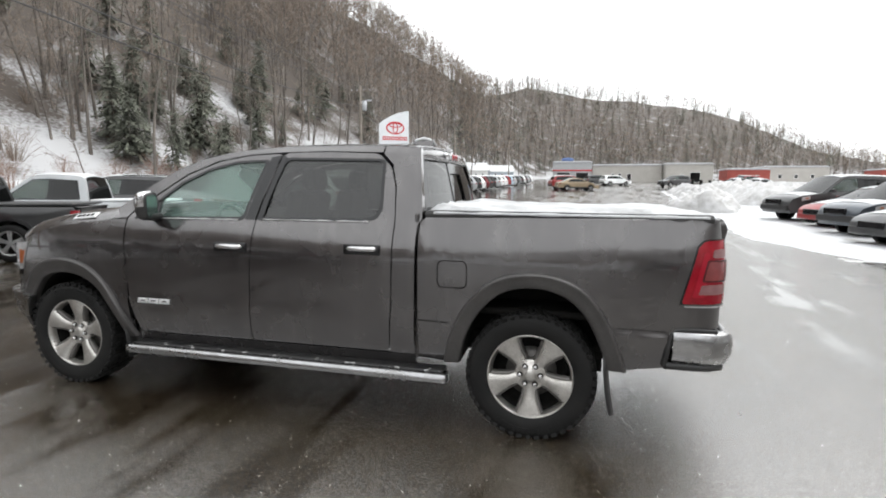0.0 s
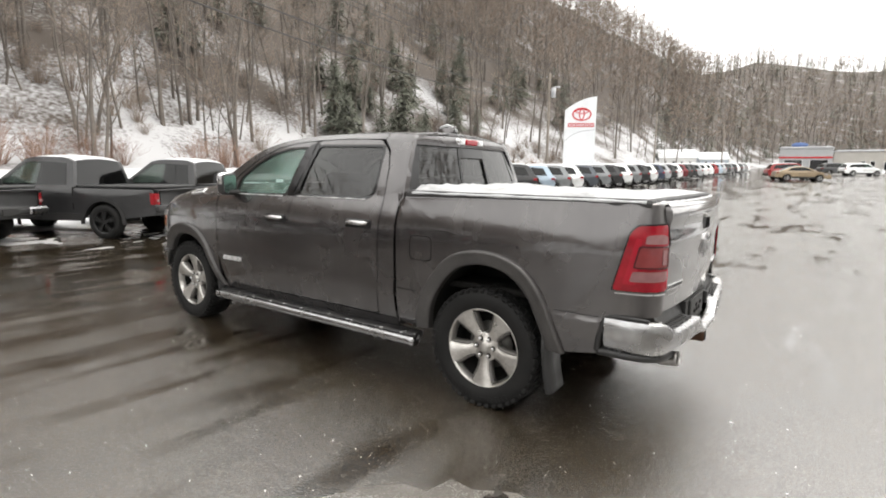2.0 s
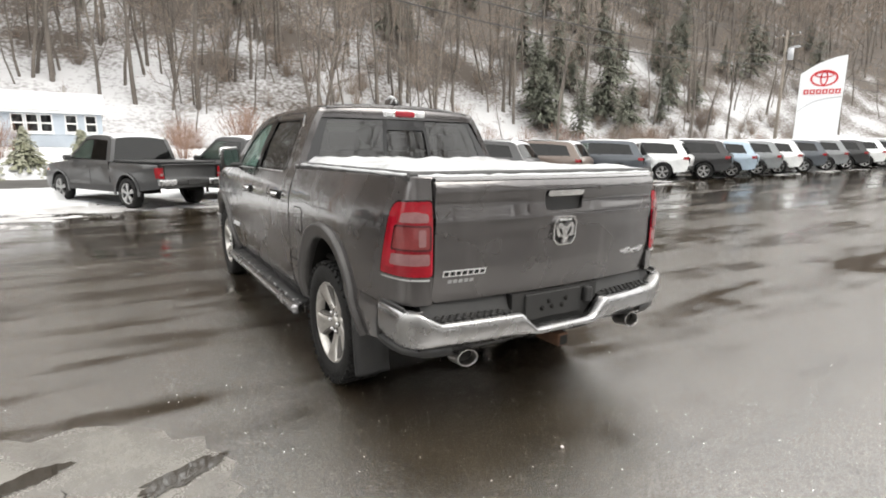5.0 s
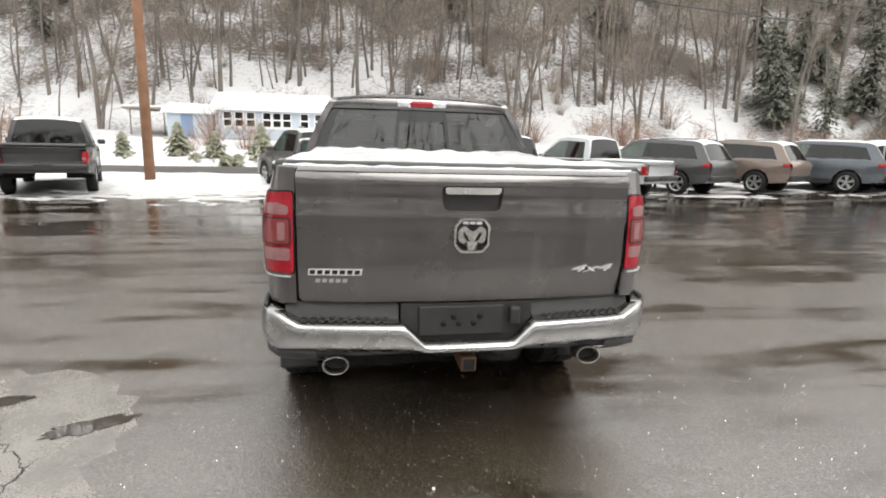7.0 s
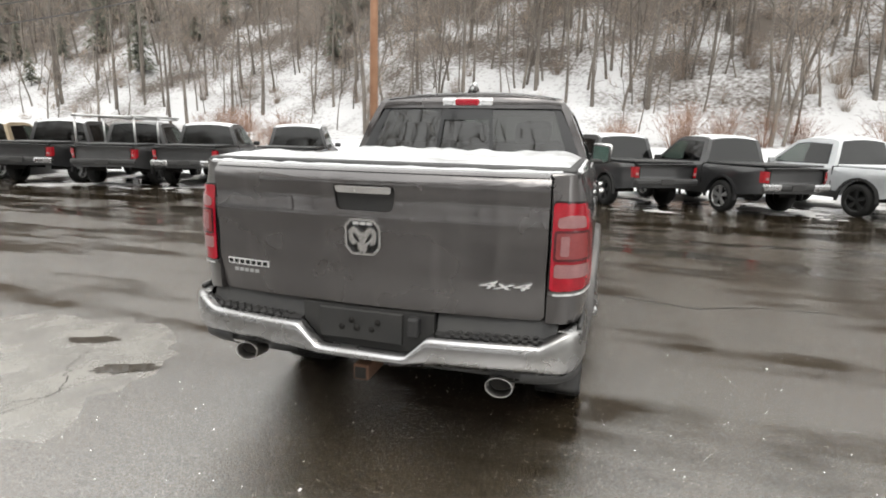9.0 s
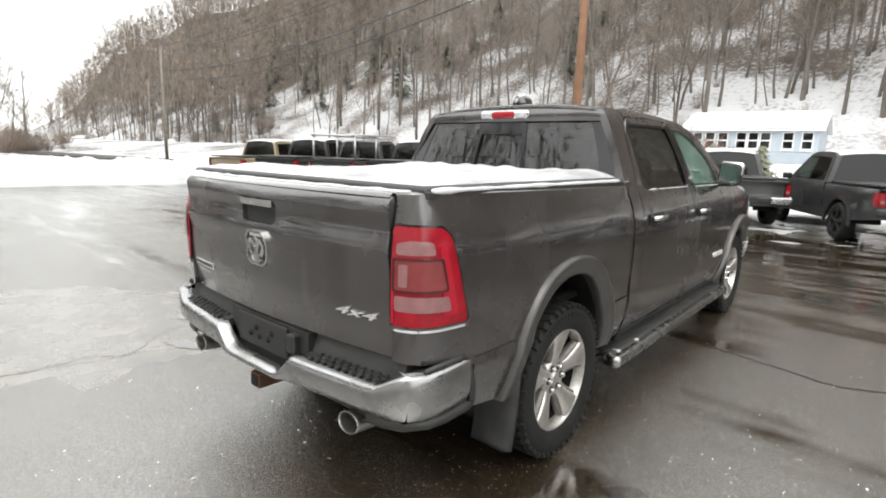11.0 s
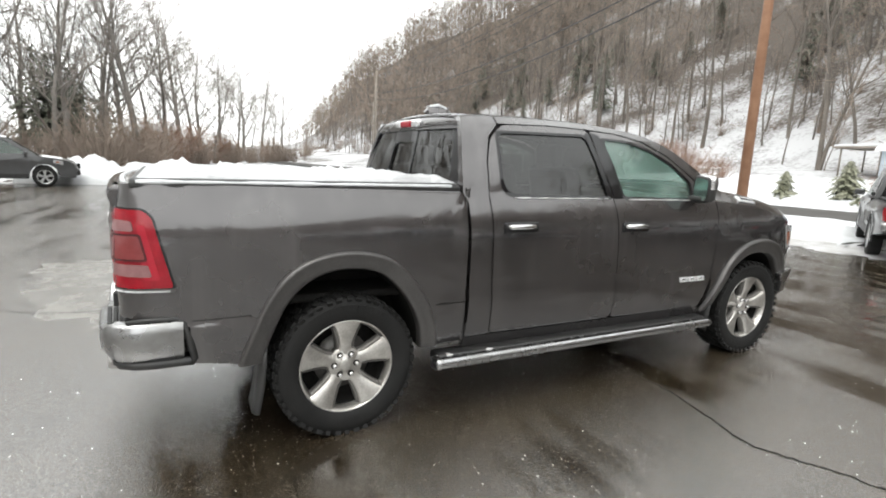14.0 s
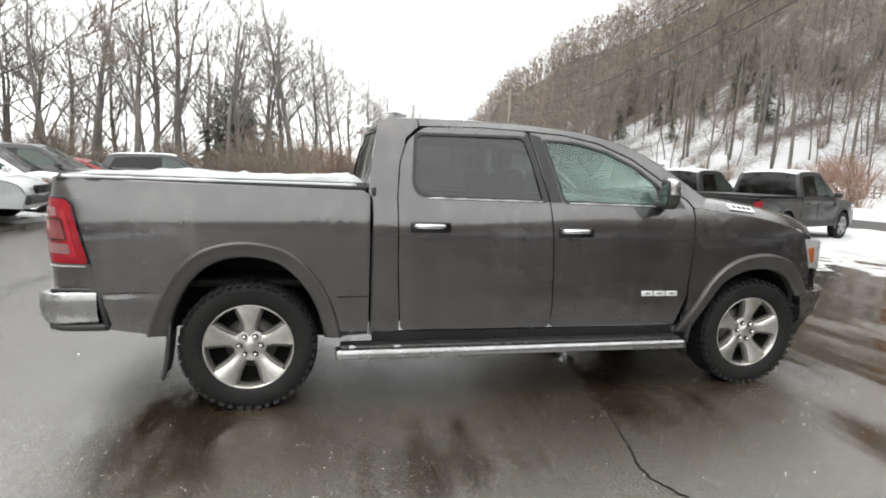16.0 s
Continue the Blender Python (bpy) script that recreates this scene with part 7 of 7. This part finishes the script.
# ---------------- woods ----------------
def branching_tree(seed, h, rad, limbs, subs, twigs, start=0.3, spread=1.0, sides=6, twig_w=0.012, bend=0.10, fine=1):
    """Arrays of a leafless tree grown limb from limb: (wood verts, wood faces, twig verts, twig faces)."""
    r = random.Random(seed)
    V, F, TV, TF = [], [], [], []

    def limb(pts, r0, r1, n):
        base = len(V)
        for i, p in enumerate(pts):
            t = (pts[min(i + 1, len(pts) - 1)] - pts[max(i - 1, 0)]).normalized()
            a = t.orthogonal().normalized()
            b = t.cross(a)
            q = r0 + (r1 - r0) * i / (len(pts) - 1)
            for k in range(n):
                w = 2 * math.pi * k / n
                V.append(p + (a * math.cos(w) + b * math.sin(w)) * q)
        for i in range(len(pts) - 1):
            for k in range(n):
                j = (k + 1) % n
                F.append((base + i * n + k, base + i * n + j, base + (i + 1) * n + j, base + (i + 1) * n + k))

    def jit(a):
        return Vector((r.uniform(-a, a), r.uniform(-a, a), r.uniform(-a, a)))

    def sliver(p, e, w):
        o = (e - p).cross(jit(1)).normalized() * w
        n = len(TV)
        TV.extend([p - o, p + o, e])
        TF.append((n, n + 1, n + 2))

    def line(p, d, ln, steps, wob, lift):
        pts = [p]
        for k in range(steps):
            d = (d + jit(wob) + Vector((0, 0, lift))).normalized()
            pts.append(pts[-1] + d * ln / steps)
        return pts

    def along(pts, t):
        f = t * (len(pts) - 1)
        i = min(len(pts) - 2, int(f))
        return pts[i].lerp(pts[i + 1], f - i), (pts[i + 1] - pts[i]).normalized()

    def off(d, ang, a):
        u = d.orthogonal().normalized()
        w = d.cross(u)
        return (d * math.cos(ang) + (u * math.cos(a) + w * math.sin(a)) * math.sin(ang)).normalized()

    trunk = line(Vector((0, 0, -0.6)), (Vector((0, 0, 1)) + jit(0.07)).normalized(), h + 0.6, 7, bend, 0.05)
    limb(trunk, rad * 1.15, rad * 0.10, sides)
    turn = r.uniform(0, 6)
    for i in range(limbs):
        t = start + (0.98 - start) * (i + r.random()) / limbs
        p, d = along(trunk, t)
        turn += 2.4 + r.uniform(-0.6, 0.6)
        ln = h * spread * (0.42 - 0.27 * t) * r.uniform(0.6, 1.25)
        r0 = rad * (1.05 - t) * r.uniform(0.38, 0.62) + 0.008
        l1 = line(p, off(d, r.uniform(0.55, 1.15), turn), ln, 2 if sides == 3 else 3, 0.22, 0.16)
        limb(l1, r0, r0 * 0.2, 3)
        for k in range(subs):
            t1 = r.uniform(0.2, 1.0)
            p1, d1 = along(l1, t1)
            ln1 = ln * r.uniform(0.28, 0.55) * (1.15 - 0.5 * t1)
            l2 = line(p1, off(d1, r.uniform(0.35, 1.0), r.uniform(0, 6.3)), ln1, 2 if sides == 8 else 1, 0.28, 0.12)
            if sides == 3:
                sliver(l2[0], l2[-1], r0 * 0.4)
            else:
                limb(l2, r0 * 0.32, r0 * 0.10, 3)
            for m in range(twigs):
                p2, d2 = along(l2, r.uniform(0.15, 1.0))
                e = p2 + off(d2, r.uniform(0.2, 0.9), r.uniform(0, 6.3)) * ln1 * r.uniform(0.3, 0.75) + Vector((0, 0, 0.08 * ln1))
                sliver(p2, e, twig_w)
                for q in range(fine):
                    b = p2.lerp(e, r.uniform(0.25, 0.9))
                    sliver(b, b + ((e - p2).normalized() + jit(0.9)).normalized() * ln1 * r.uniform(0.15, 0.4), twig_w * 0.7)
    return [np.array([tuple(v) for v in V]), F, np.array([tuple(v) for v in TV]), TF]


def evergreen(seed, h, tiers, per, rad, shape=0.5, foot=0.16):
    """A conifer: trunk and drooping boughs, each a ragged fan of slivers."""
    r = random.Random(seed)
    V, F, TV, TF = [], [], [], []
    for z, q in ((-0.5, 0.016), (h * 0.5, 0.010), (h, 0.001)):
        for k in range(5):
            w = 2 * math.pi * k / 5
            V.append((math.cos(w) * q * h, math.sin(w) * q * h, z))
    for i in range(2):
        for k in range(5):
            F.append((i * 5 + k, i * 5 + (k + 1) % 5, i * 5 + 5 + (k + 1) % 5, i * 5 + 5 + k))
    for t in range(tiers):
        ln = (rad * (1 - t / tiers) ** shape + 0.12) * r.uniform(0.62, 1.15)
        for k in range(per):
            z = h * (foot + (0.98 - foot) * (t + r.uniform(-0.6, 0.6)) / tiers)
            a = r.uniform(0, 2 * math.pi)
            d = Vector((math.cos(a), math.sin(a), 0))
            o = Vector((-d.y, d.x, 0))
            L = ln * r.uniform(0.5, 1.2)
            droop = r.uniform(0.05, 0.5)
            for m in range(3):
                f0, f1 = (m + r.uniform(0, 0.4)) / 3, (m + r.uniform(1.0, 1.6)) / 3
                w = r.uniform(0.10, 0.22) * L * (1.2 - f0) + 0.04
                p0 = Vector((0, 0, z)) + d * L * f0 - Vector((0, 0, droop * L * f0 * f0))
                p1 = Vector((0, 0, z)) + d * L * f1 - Vector((0, 0, droop * L * f1 * f1 + 0.04))
                n = len(TV)
                sx = r.uniform(0.6, 1.3)
                TV.extend([p0, p0.lerp(p1, 0.6) + o * w * sx - Vector((0, 0, 0.10 * L)), p1, p0.lerp(p1, 0.6) - o * w * sx - Vector((0, 0, 0.10 * L))])
                TF.extend([(n, n + 1, n + 2), (n, n + 2, n + 3)])
    return [np.array(V), F, np.array([tuple(v) for v in TV]), TF]


def scatter(name, places, protos, mats, labels):
    """Joins many trees into one mesh of wood and one of twigs or needles."""
    for which in (0, 1):
        vs, fs, n = [], [], 0
        for x, y, z, sc, turn, pick in places:
            pv, pf = protos[pick][which * 2], protos[pick][which * 2 + 1]
            if not len(pv):
                continue
            c, s = math.cos(turn), math.sin(turn)
            q = pv * sc
            vs.append(np.stack([q[:, 0] * c - q[:, 1] * s + x, q[:, 0] * s + q[:, 1] * c + y, q[:, 2] + z], 1))
            f = np.array(pf)
            fs.append(f + n)
            n += len(pv)
        V = np.concatenate(vs)
        me = bpy.data.meshes.new(name)
        me.vertices.add(len(V))
        me.vertices.foreach_set("co", V.astype(np.float32).ravel())
        size = fs[0].shape[1]
        idx = np.concatenate(fs).ravel()
        me.loops.add(len(idx))
        me.loops.foreach_set("vertex_index", idx)
        me.polygons.add(len(idx) // size)
        me.polygons.foreach_set("loop_start", np.arange(0, len(idx), size))
        me.update(calc_edges=True)
        me.validate()
        ob = link_mesh(name + ("_trunks", "_crowns")[which], me, mats[which], None, "", False)
        tagged(ob, labels[which], "woods", kind="stuff")


tr = random.Random(11)


def hill_at(az, f):
    rf, rr = (float(np.interp(az, HAZ, t)) for t in (HFOOT, HRIDGE))
    r = rf + (rr - rf) * f
    x, y = r * math.sin(radians(az)), r * math.cos(radians(az))
    return x, y, land_z(x, y) - 0.1


near_p = [branching_tree(20 + k, (15, 18, 10, 19, 13, 15, 7.5, 12)[k], (0.15, 0.19, 0.075, 0.21, 0.10, 0.14, 0.05, 0.085)[k], (11, 11, 9, 11, 11, 12, 9, 10)[k], 4, 5, (0.40, 0.5, 0.3, 0.42, 0.28, 0.22, 0.2, 0.35)[k], (1.1, 1.0, 0.9, 1.1, 1.15, 1.25, 1.0, 0.9)[k], 6, 0.022, (0.09, 0.07, 0.14, 0.06, 0.13, 0.10, 0.16, 0.12)[k]) for k in range(8)]
far_p = [branching_tree(40 + k, (16, 15, 18, 13)[k], 0.14, 9, 2, 6, 0.2, 1.25, 3, 0.06, 0.08, 1) for k in range(4)]
distant_p = [branching_tree(50 + k, (16, 15, 18, 13)[k], 0.16, 6, 2, 4, 0.2, 1.3, 3, 0.10, 0.08, 0) for k in range(4)]
ever_p = [evergreen(60 + k, (14, 11, 17)[k], 24, 11, (3.4, 3.0, 3.6)[k]) for k in range(3)]
near, far, green = [], [], []
while len(near) < 780:
    az = tr.gauss(0, 34) if tr.random() < 0.45 else tr.uniform(-72, 76)
    if not -72 < az < 76:
        continue
    rf, rr = (float(np.interp(az, HAZ, t)) for t in (HFOOT, HRIDGE))
    d = tr.uniform(-5, 50)
    if d < 4 and tr.random() < 0.7:
        continue
    x, y = (rf + d) * math.sin(radians(az)), (rf + d) * math.cos(radians(az))
    if -20 < x < 3 and y < 53:
        continue
    near.append((x, y, land_z(x, y) - 0.1, tr.uniform(0.75, 1.2), tr.uniform(0, 6.3), tr.randrange(8)))
while len(far) < 1950:
    pick = tr.random()
    az = tr.uniform(-77, -46) if pick < 0.38 else tr.uniform(50, 80) if pick < 0.80 else tr.uniform(-46, 50)
    rf, rr = (float(np.interp(az, HAZ, t)) for t in (HFOOT, HRIDGE))
    d = tr.uniform(46, (rr - rf) * 1.03)
    x, y = (rf + d) * math.sin(radians(az)), (rf + d) * math.cos(radians(az))
    far.append((x, y, land_z(x, y) - 0.1, tr.uniform(0.8, 1.2) * (1 + 0.10 * min(1, d / 150)), tr.uniform(0, 6.3), tr.randrange(4)))
distant = []
for k in range(1900):
    az = tr.uniform(77, 118)
    x, y, z = hill_at(az, tr.uniform(-0.02, 1.02))
    distant.append((x, y, z, tr.uniform(0.75, 1.15), tr.uniform(0, 6.3), tr.randrange(4)))
# darker conifers among them on the far hill
far_green_p = [evergreen(70 + k, (15, 12, 17)[k], 9, 7, (3.2, 2.9, 3.4)[k]) for k in range(3)]
far_green = []
for k in range(300):
    az = tr.uniform(76, 112)
    x, y, z = hill_at(az, tr.uniform(0.0, 0.98))
    far_green.append((x, y, z, tr.uniform(0.6, 1.0), tr.uniform(0, 6.3), tr.randrange(3)))
scatter("far_conifers", far_green, far_green_p, (BARK, NEEDLE), ("trunks of conifers on the far hill", "dark green conifer boughs on the far hill"))
# trees down to the road where it leaves the valley
for k in range(170):
    az = tr.uniform(-79, -60)
    d = tr.uniform(-14, 48)
    rf = float(np.interp(az, HAZ, HFOOT))
    x, y = (rf + d) * math.sin(radians(az)), (rf + d) * math.cos(radians(az))
    if y < road_line(x) + 22:
        continue
    far.append((x, y, land_z(x, y) - 0.1, tr.uniform(0.55, 1.0), tr.uniform(0, 6.3), tr.randrange(4)))
for az0, d0, n in ((43, 9, 12), (47, 16, 10), (54, 22, 14), (12, 40, 14), (30, 42, 16), (-38, 24, 4), (-52, 34, 10), (-30, 26, 3), (24, 34, 6), (8, 45, 10), (-12, 50, 14), (62, 40, 12), (-62, 40, 16), (16, 60, 14)):
    for k in range(n):
        az, d = az0 + tr.gauss(0, 4), max(2, d0 + tr.gauss(0, 9))
        rf = float(np.interp(az, HAZ, HFOOT))
        x, y = (rf + d) * math.sin(radians(az)), (rf + d) * math.cos(radians(az))
        if -20 < x < 4 and y < 60:
            continue
        green.append((x, y, land_z(x, y) - 0.1, tr.uniform(0.35, 0.72), tr.uniform(0, 6.3), tr.randrange(3)))
# unseen wood added round the other side, tall and near to darken tailgate reflections
for k in range(220):
    az = 127 + 109 * (k + tr.random()) / 220
    d = tr.uniform(31, 60) if az > 138 else tr.uniform(44, 66)
    x, y = d * math.sin(radians(az)), d * math.cos(radians(az))
    far.append((x, y, land_z(x, y) - 0.1, tr.uniform(0.9, 1.4), tr.uniform(0, 6.3), tr.randrange(4)))
scatter("hillside_woods", near, near_p, (BARK, TWIG), ("bare grey-brown trunks and limbs of leafless hillside trees", "fine bare brown twigs of the hillside trees"))
scatter("upper_woods", far, far_p, (BARK, TWIG), ("distant bare trunks up the hill and in an unseen added wood", "distant brown haze of bare twigs up the hill and in an unseen added wood"))
scatter("distant_woods", distant, distant_p, (BARK, TWIG), ("bare trunks of woods on the far hill", "brown haze of bare twigs on the far hill"))
scatter("evergreen_woods", green, ever_p, (BARK, NEEDLE), ("trunks of dark hemlocks among bare trees", "dark green hemlock boughs among bare trees"))


# the thicket of standing trees closing the lot's far end
def tree_thing(seed, h, rad, limbs, subs, twigs, start, spread):
    wood, wf, tw, tf = branching_tree(seed, h, rad, limbs, subs, twigs, start, spread, 8, 0.014, 0.10, 2)
    t = thing("tree", "tall bare leafless tree with spreading limbs", "tree", group="bare trees at the end of the lot")
    raw("trunk", wood, wf, GREYBARK, t)
    raw("crown", tw, tf, GREYTWIG, t)
    return t


kinds = [tree_thing(90, 15, 0.24, 15, 7, 8, 0.18, 1.25), tree_thing(91, 13, 0.19, 14, 7, 8, 0.15, 1.4), tree_thing(92, 17, 0.27, 16, 7, 8, 0.25, 1.2), tree_thing(93, 10, 0.13, 14, 6, 8, 0.12, 1.4)]
spots = []
for k in range(44):
    az = -79.5 - 40 * (k + tr.random()) / 44
    d = tr.uniform(46, 66) + max(0, (az + 92) * 4.5)
    spots.append((4 + d * math.sin(radians(az)), d * math.cos(radians(az)), tr.uniform(0.85, 1.12) * (1.0 if d < 70 else 1.0)))
for k, (x, y, sc) in enumerate(spots):
    m = pose(x, y, land_z(x, y) - 0.1, 0, 0, tr.uniform(0, 360)) @ Matrix.Scale(sc, 4)
    if k < 4:
        kinds[k].matrix_world = m
    else:
        c = copy_thing(kinds[k % 4], m)
        c.scale = (sc, sc, sc)
pines = []
for k in range(9):
    az = -98.5 + tr.gauss(0, 2.2)
    d = tr.uniform(54, 66)
    x, y = 4 + d * math.sin(radians(az)), d * math.cos(radians(az))
    pines.append((x, y, land_z(x, y), tr.uniform(0.5, 0.75), tr.uniform(0, 6.3), tr.randrange(3)))
scatter("thicket_evergreens", pines, ever_p, (BARK, NEEDLE), ("trunks of evergreens in the thicket", "dull green boughs in the thicket"))


def shrub(seed, n, h, thin=0.006, wide=0.75):
    """A clump of arching leafless stems as slivers."""
    r = random.Random(seed)
    V, F = [], []

    def blade(p, e, w):
        o = Vector((r.uniform(-1, 1), r.uniform(-1, 1), 0.2)).normalized() * w
        i = len(V)
        V.extend([p - o, p + o, e])
        F.append((i, i + 1, i + 2))

    for k in range(n):
        a, q = r.uniform(0, 6.28), r.random() ** 0.7
        out = Vector((math.cos(a), math.sin(a), 0))
        p = out * q * h * 0.16
        tall = h * (1.05 - 0.45 * q * q) * r.uniform(0.6, 1.05)
        mid = p + out * q * h * wide * 0.3 + Vector((0, 0, tall * 0.6))
        e = mid + out * q * h * wide * 0.4 + Vector((r.uniform(-0.1, 0.1) * h, r.uniform(-0.1, 0.1) * h, tall * 0.4))
        blade(p, mid + (mid - p) * 0.1, thin * h * 1.4)
        blade(mid, e, thin * h)
        for j in range(6):
            b = p.lerp(mid, r.uniform(0.4, 1.0)) if j < 2 else mid.lerp(e, r.uniform(0.0, 0.9))
            blade(b, b + (out * q * 0.5 + Vector((r.uniform(-1, 1), r.uniform(-1, 1), r.uniform(0, 1)))).normalized() * h * r.uniform(0.10, 0.24), thin * h * 0.7)
    return [np.zeros((0, 3)), [], np.array([tuple(v) for v in V]), F]


shrubs = [shrub(3, 70, 1.7), shrub(4, 80, 2.6), shrub(5, 70, 2.1, wide=1.0)]
brush, dull = [], []
for k in range(210):
    az = tr.uniform(-122, -77)
    d = tr.uniform(40, 60) + max(0, (az + 92) * 4.2)
    x, y = 4 + d * math.sin(radians(az)), d * math.cos(radians(az))
    dull.append((x, y, land_z(x, y) - 0.15, tr.choice((tr.uniform(0.6, 1.2), tr.uniform(0.9, 2.0))), tr.uniform(0, 6.3), tr.randrange(3)))
# brush along the hill's foot on both sides
for lo, hi, n in ((48, 82, 170), (-80, -58, 90), (-58, 48, 90)):
    for k in range(n):
        az = tr.uniform(lo, hi)
        rf = float(np.interp(az, HAZ, HFOOT)) + (tr.uniform(-12, 14) if n != 90 or lo < -60 else tr.uniform(0, 30))
        x, y = rf * math.sin(radians(az)), rf * math.cos(radians(az))
        if -20 < x < 4 and y < 52 or y < road_line(min(x, 130)) + 20:
            continue
        dull.append((x, y, land_z(x, y) - 0.15, tr.uniform(0.6, 1.5), tr.uniform(0, 6.3), tr.randrange(3)))
for az0, d0, n, sp in ((4.5, 41, 4, 1.0), (9, 44, 5, 2.5), (15, 44, 3, 3), (-9, 36, 6, 4.5), (-32, 40, 5, 3), (-35, 34, 3, 1.5), (24, 45, 5, 4), (34, 50, 5, 6), (48, 58, 6, 6), (-45, 55, 8, 6), (56, 66, 8, 6)):
    for k in range(n):
        az = az0 + tr.gauss(0, sp)
        d = d0 + tr.uniform(-2, 4)
        x, y = d * math.sin(radians(az)), d * math.cos(radians(az))
        brush.append((x, y, land_z(x, y) - 0.15, tr.uniform(0.7, 1.5), tr.uniform(0, 6.3), tr.randrange(3)))


def scatter_one(name, places, protos, mat, label):
    vs, fs, n = [], [], 0
    for x, y, z, sc, turn, pick in places:
        c, s = math.cos(turn), math.sin(turn)
        q = protos[pick][2] * sc
        vs.append(np.stack([q[:, 0] * c - q[:, 1] * s + x, q[:, 0] * s + q[:, 1] * c + y, q[:, 2] + z], 1))
        fs.append(np.array(protos[pick][3]) + n)
        n += len(q)
    tagged(raw(name, np.concatenate(vs).tolist(), np.concatenate(fs).tolist(), mat, smooth=False), label, "brush", kind="stuff")


for k in range(26):
    az = tr.uniform(-96, -80)
    d = tr.uniform(48, 58) + max(0, (az + 92) * 4.5)
    x, y = 4 + d * math.sin(radians(az)), d * math.cos(radians(az))
    brush.append((x, y, land_z(x, y) - 0.15, tr.uniform(1.1, 2.0), tr.uniform(0, 6.3), tr.randrange(3)))
scatter_one("russet_brush", brush, shrubs, BRUSH, "russet leafless brush poking out of the snow")
scatter_one("thicket_brush", dull, shrubs, TWIG, "dense brown brush under the bare trees")

# small snow-dusted firs beyond the road
FIRGREEN = material("fir_needles", (0.11, 0.115, 0.062), (0.33, 0.33, 0.26), rough=0.8, scale=2, fine=14)
for k, (x, y, h) in enumerate(((-9.6, 27.2, 2.3), (-7.7, 27.0, 1.9), (-5.4, 27.4, 2.4), (-3.2, 27.6, 2.3), (-12.2, 26.8, 1.7), (-0.8, 28.0, 2.0))):
    ev = evergreen(200 + k, h, 16, 44, h * 0.40, 0.85, 0.05)
    f = thing("fir_tree", "small bushy fir dusted with snow beyond the road", "tree", group="small firs beyond the road")
    raw("trunk", ev[0], ev[1], BARK, f)
    raw("crown", ev[2], ev[3], FIRGREEN, f, smooth=False)
    f.matrix_world = pose(x, y, land_z(x, y) + 0.05)
for k, (x, y, h) in enumerate(((-8.6, 26.6, 0.7), (-7.0, 26.5, 0.65), (-6.5, 26.7, 0.7), (-4.4, 26.9, 0.7), (-4.0, 27.0, 0.6))):
    ev = evergreen(220 + k, h, 9, 40, h * 0.8, 0.5, 0.05)
    f = thing("round_shrub", "low round evergreen shrub in the snow", "shrub", group="low shrubs beyond the road")
    raw("trunk", ev[0], ev[1], BARK, f)
    raw("crown", ev[2], ev[3], FIRGREEN, f, smooth=False)
    f.matrix_world = pose(x, y, land_z(x, y) + 0.05)
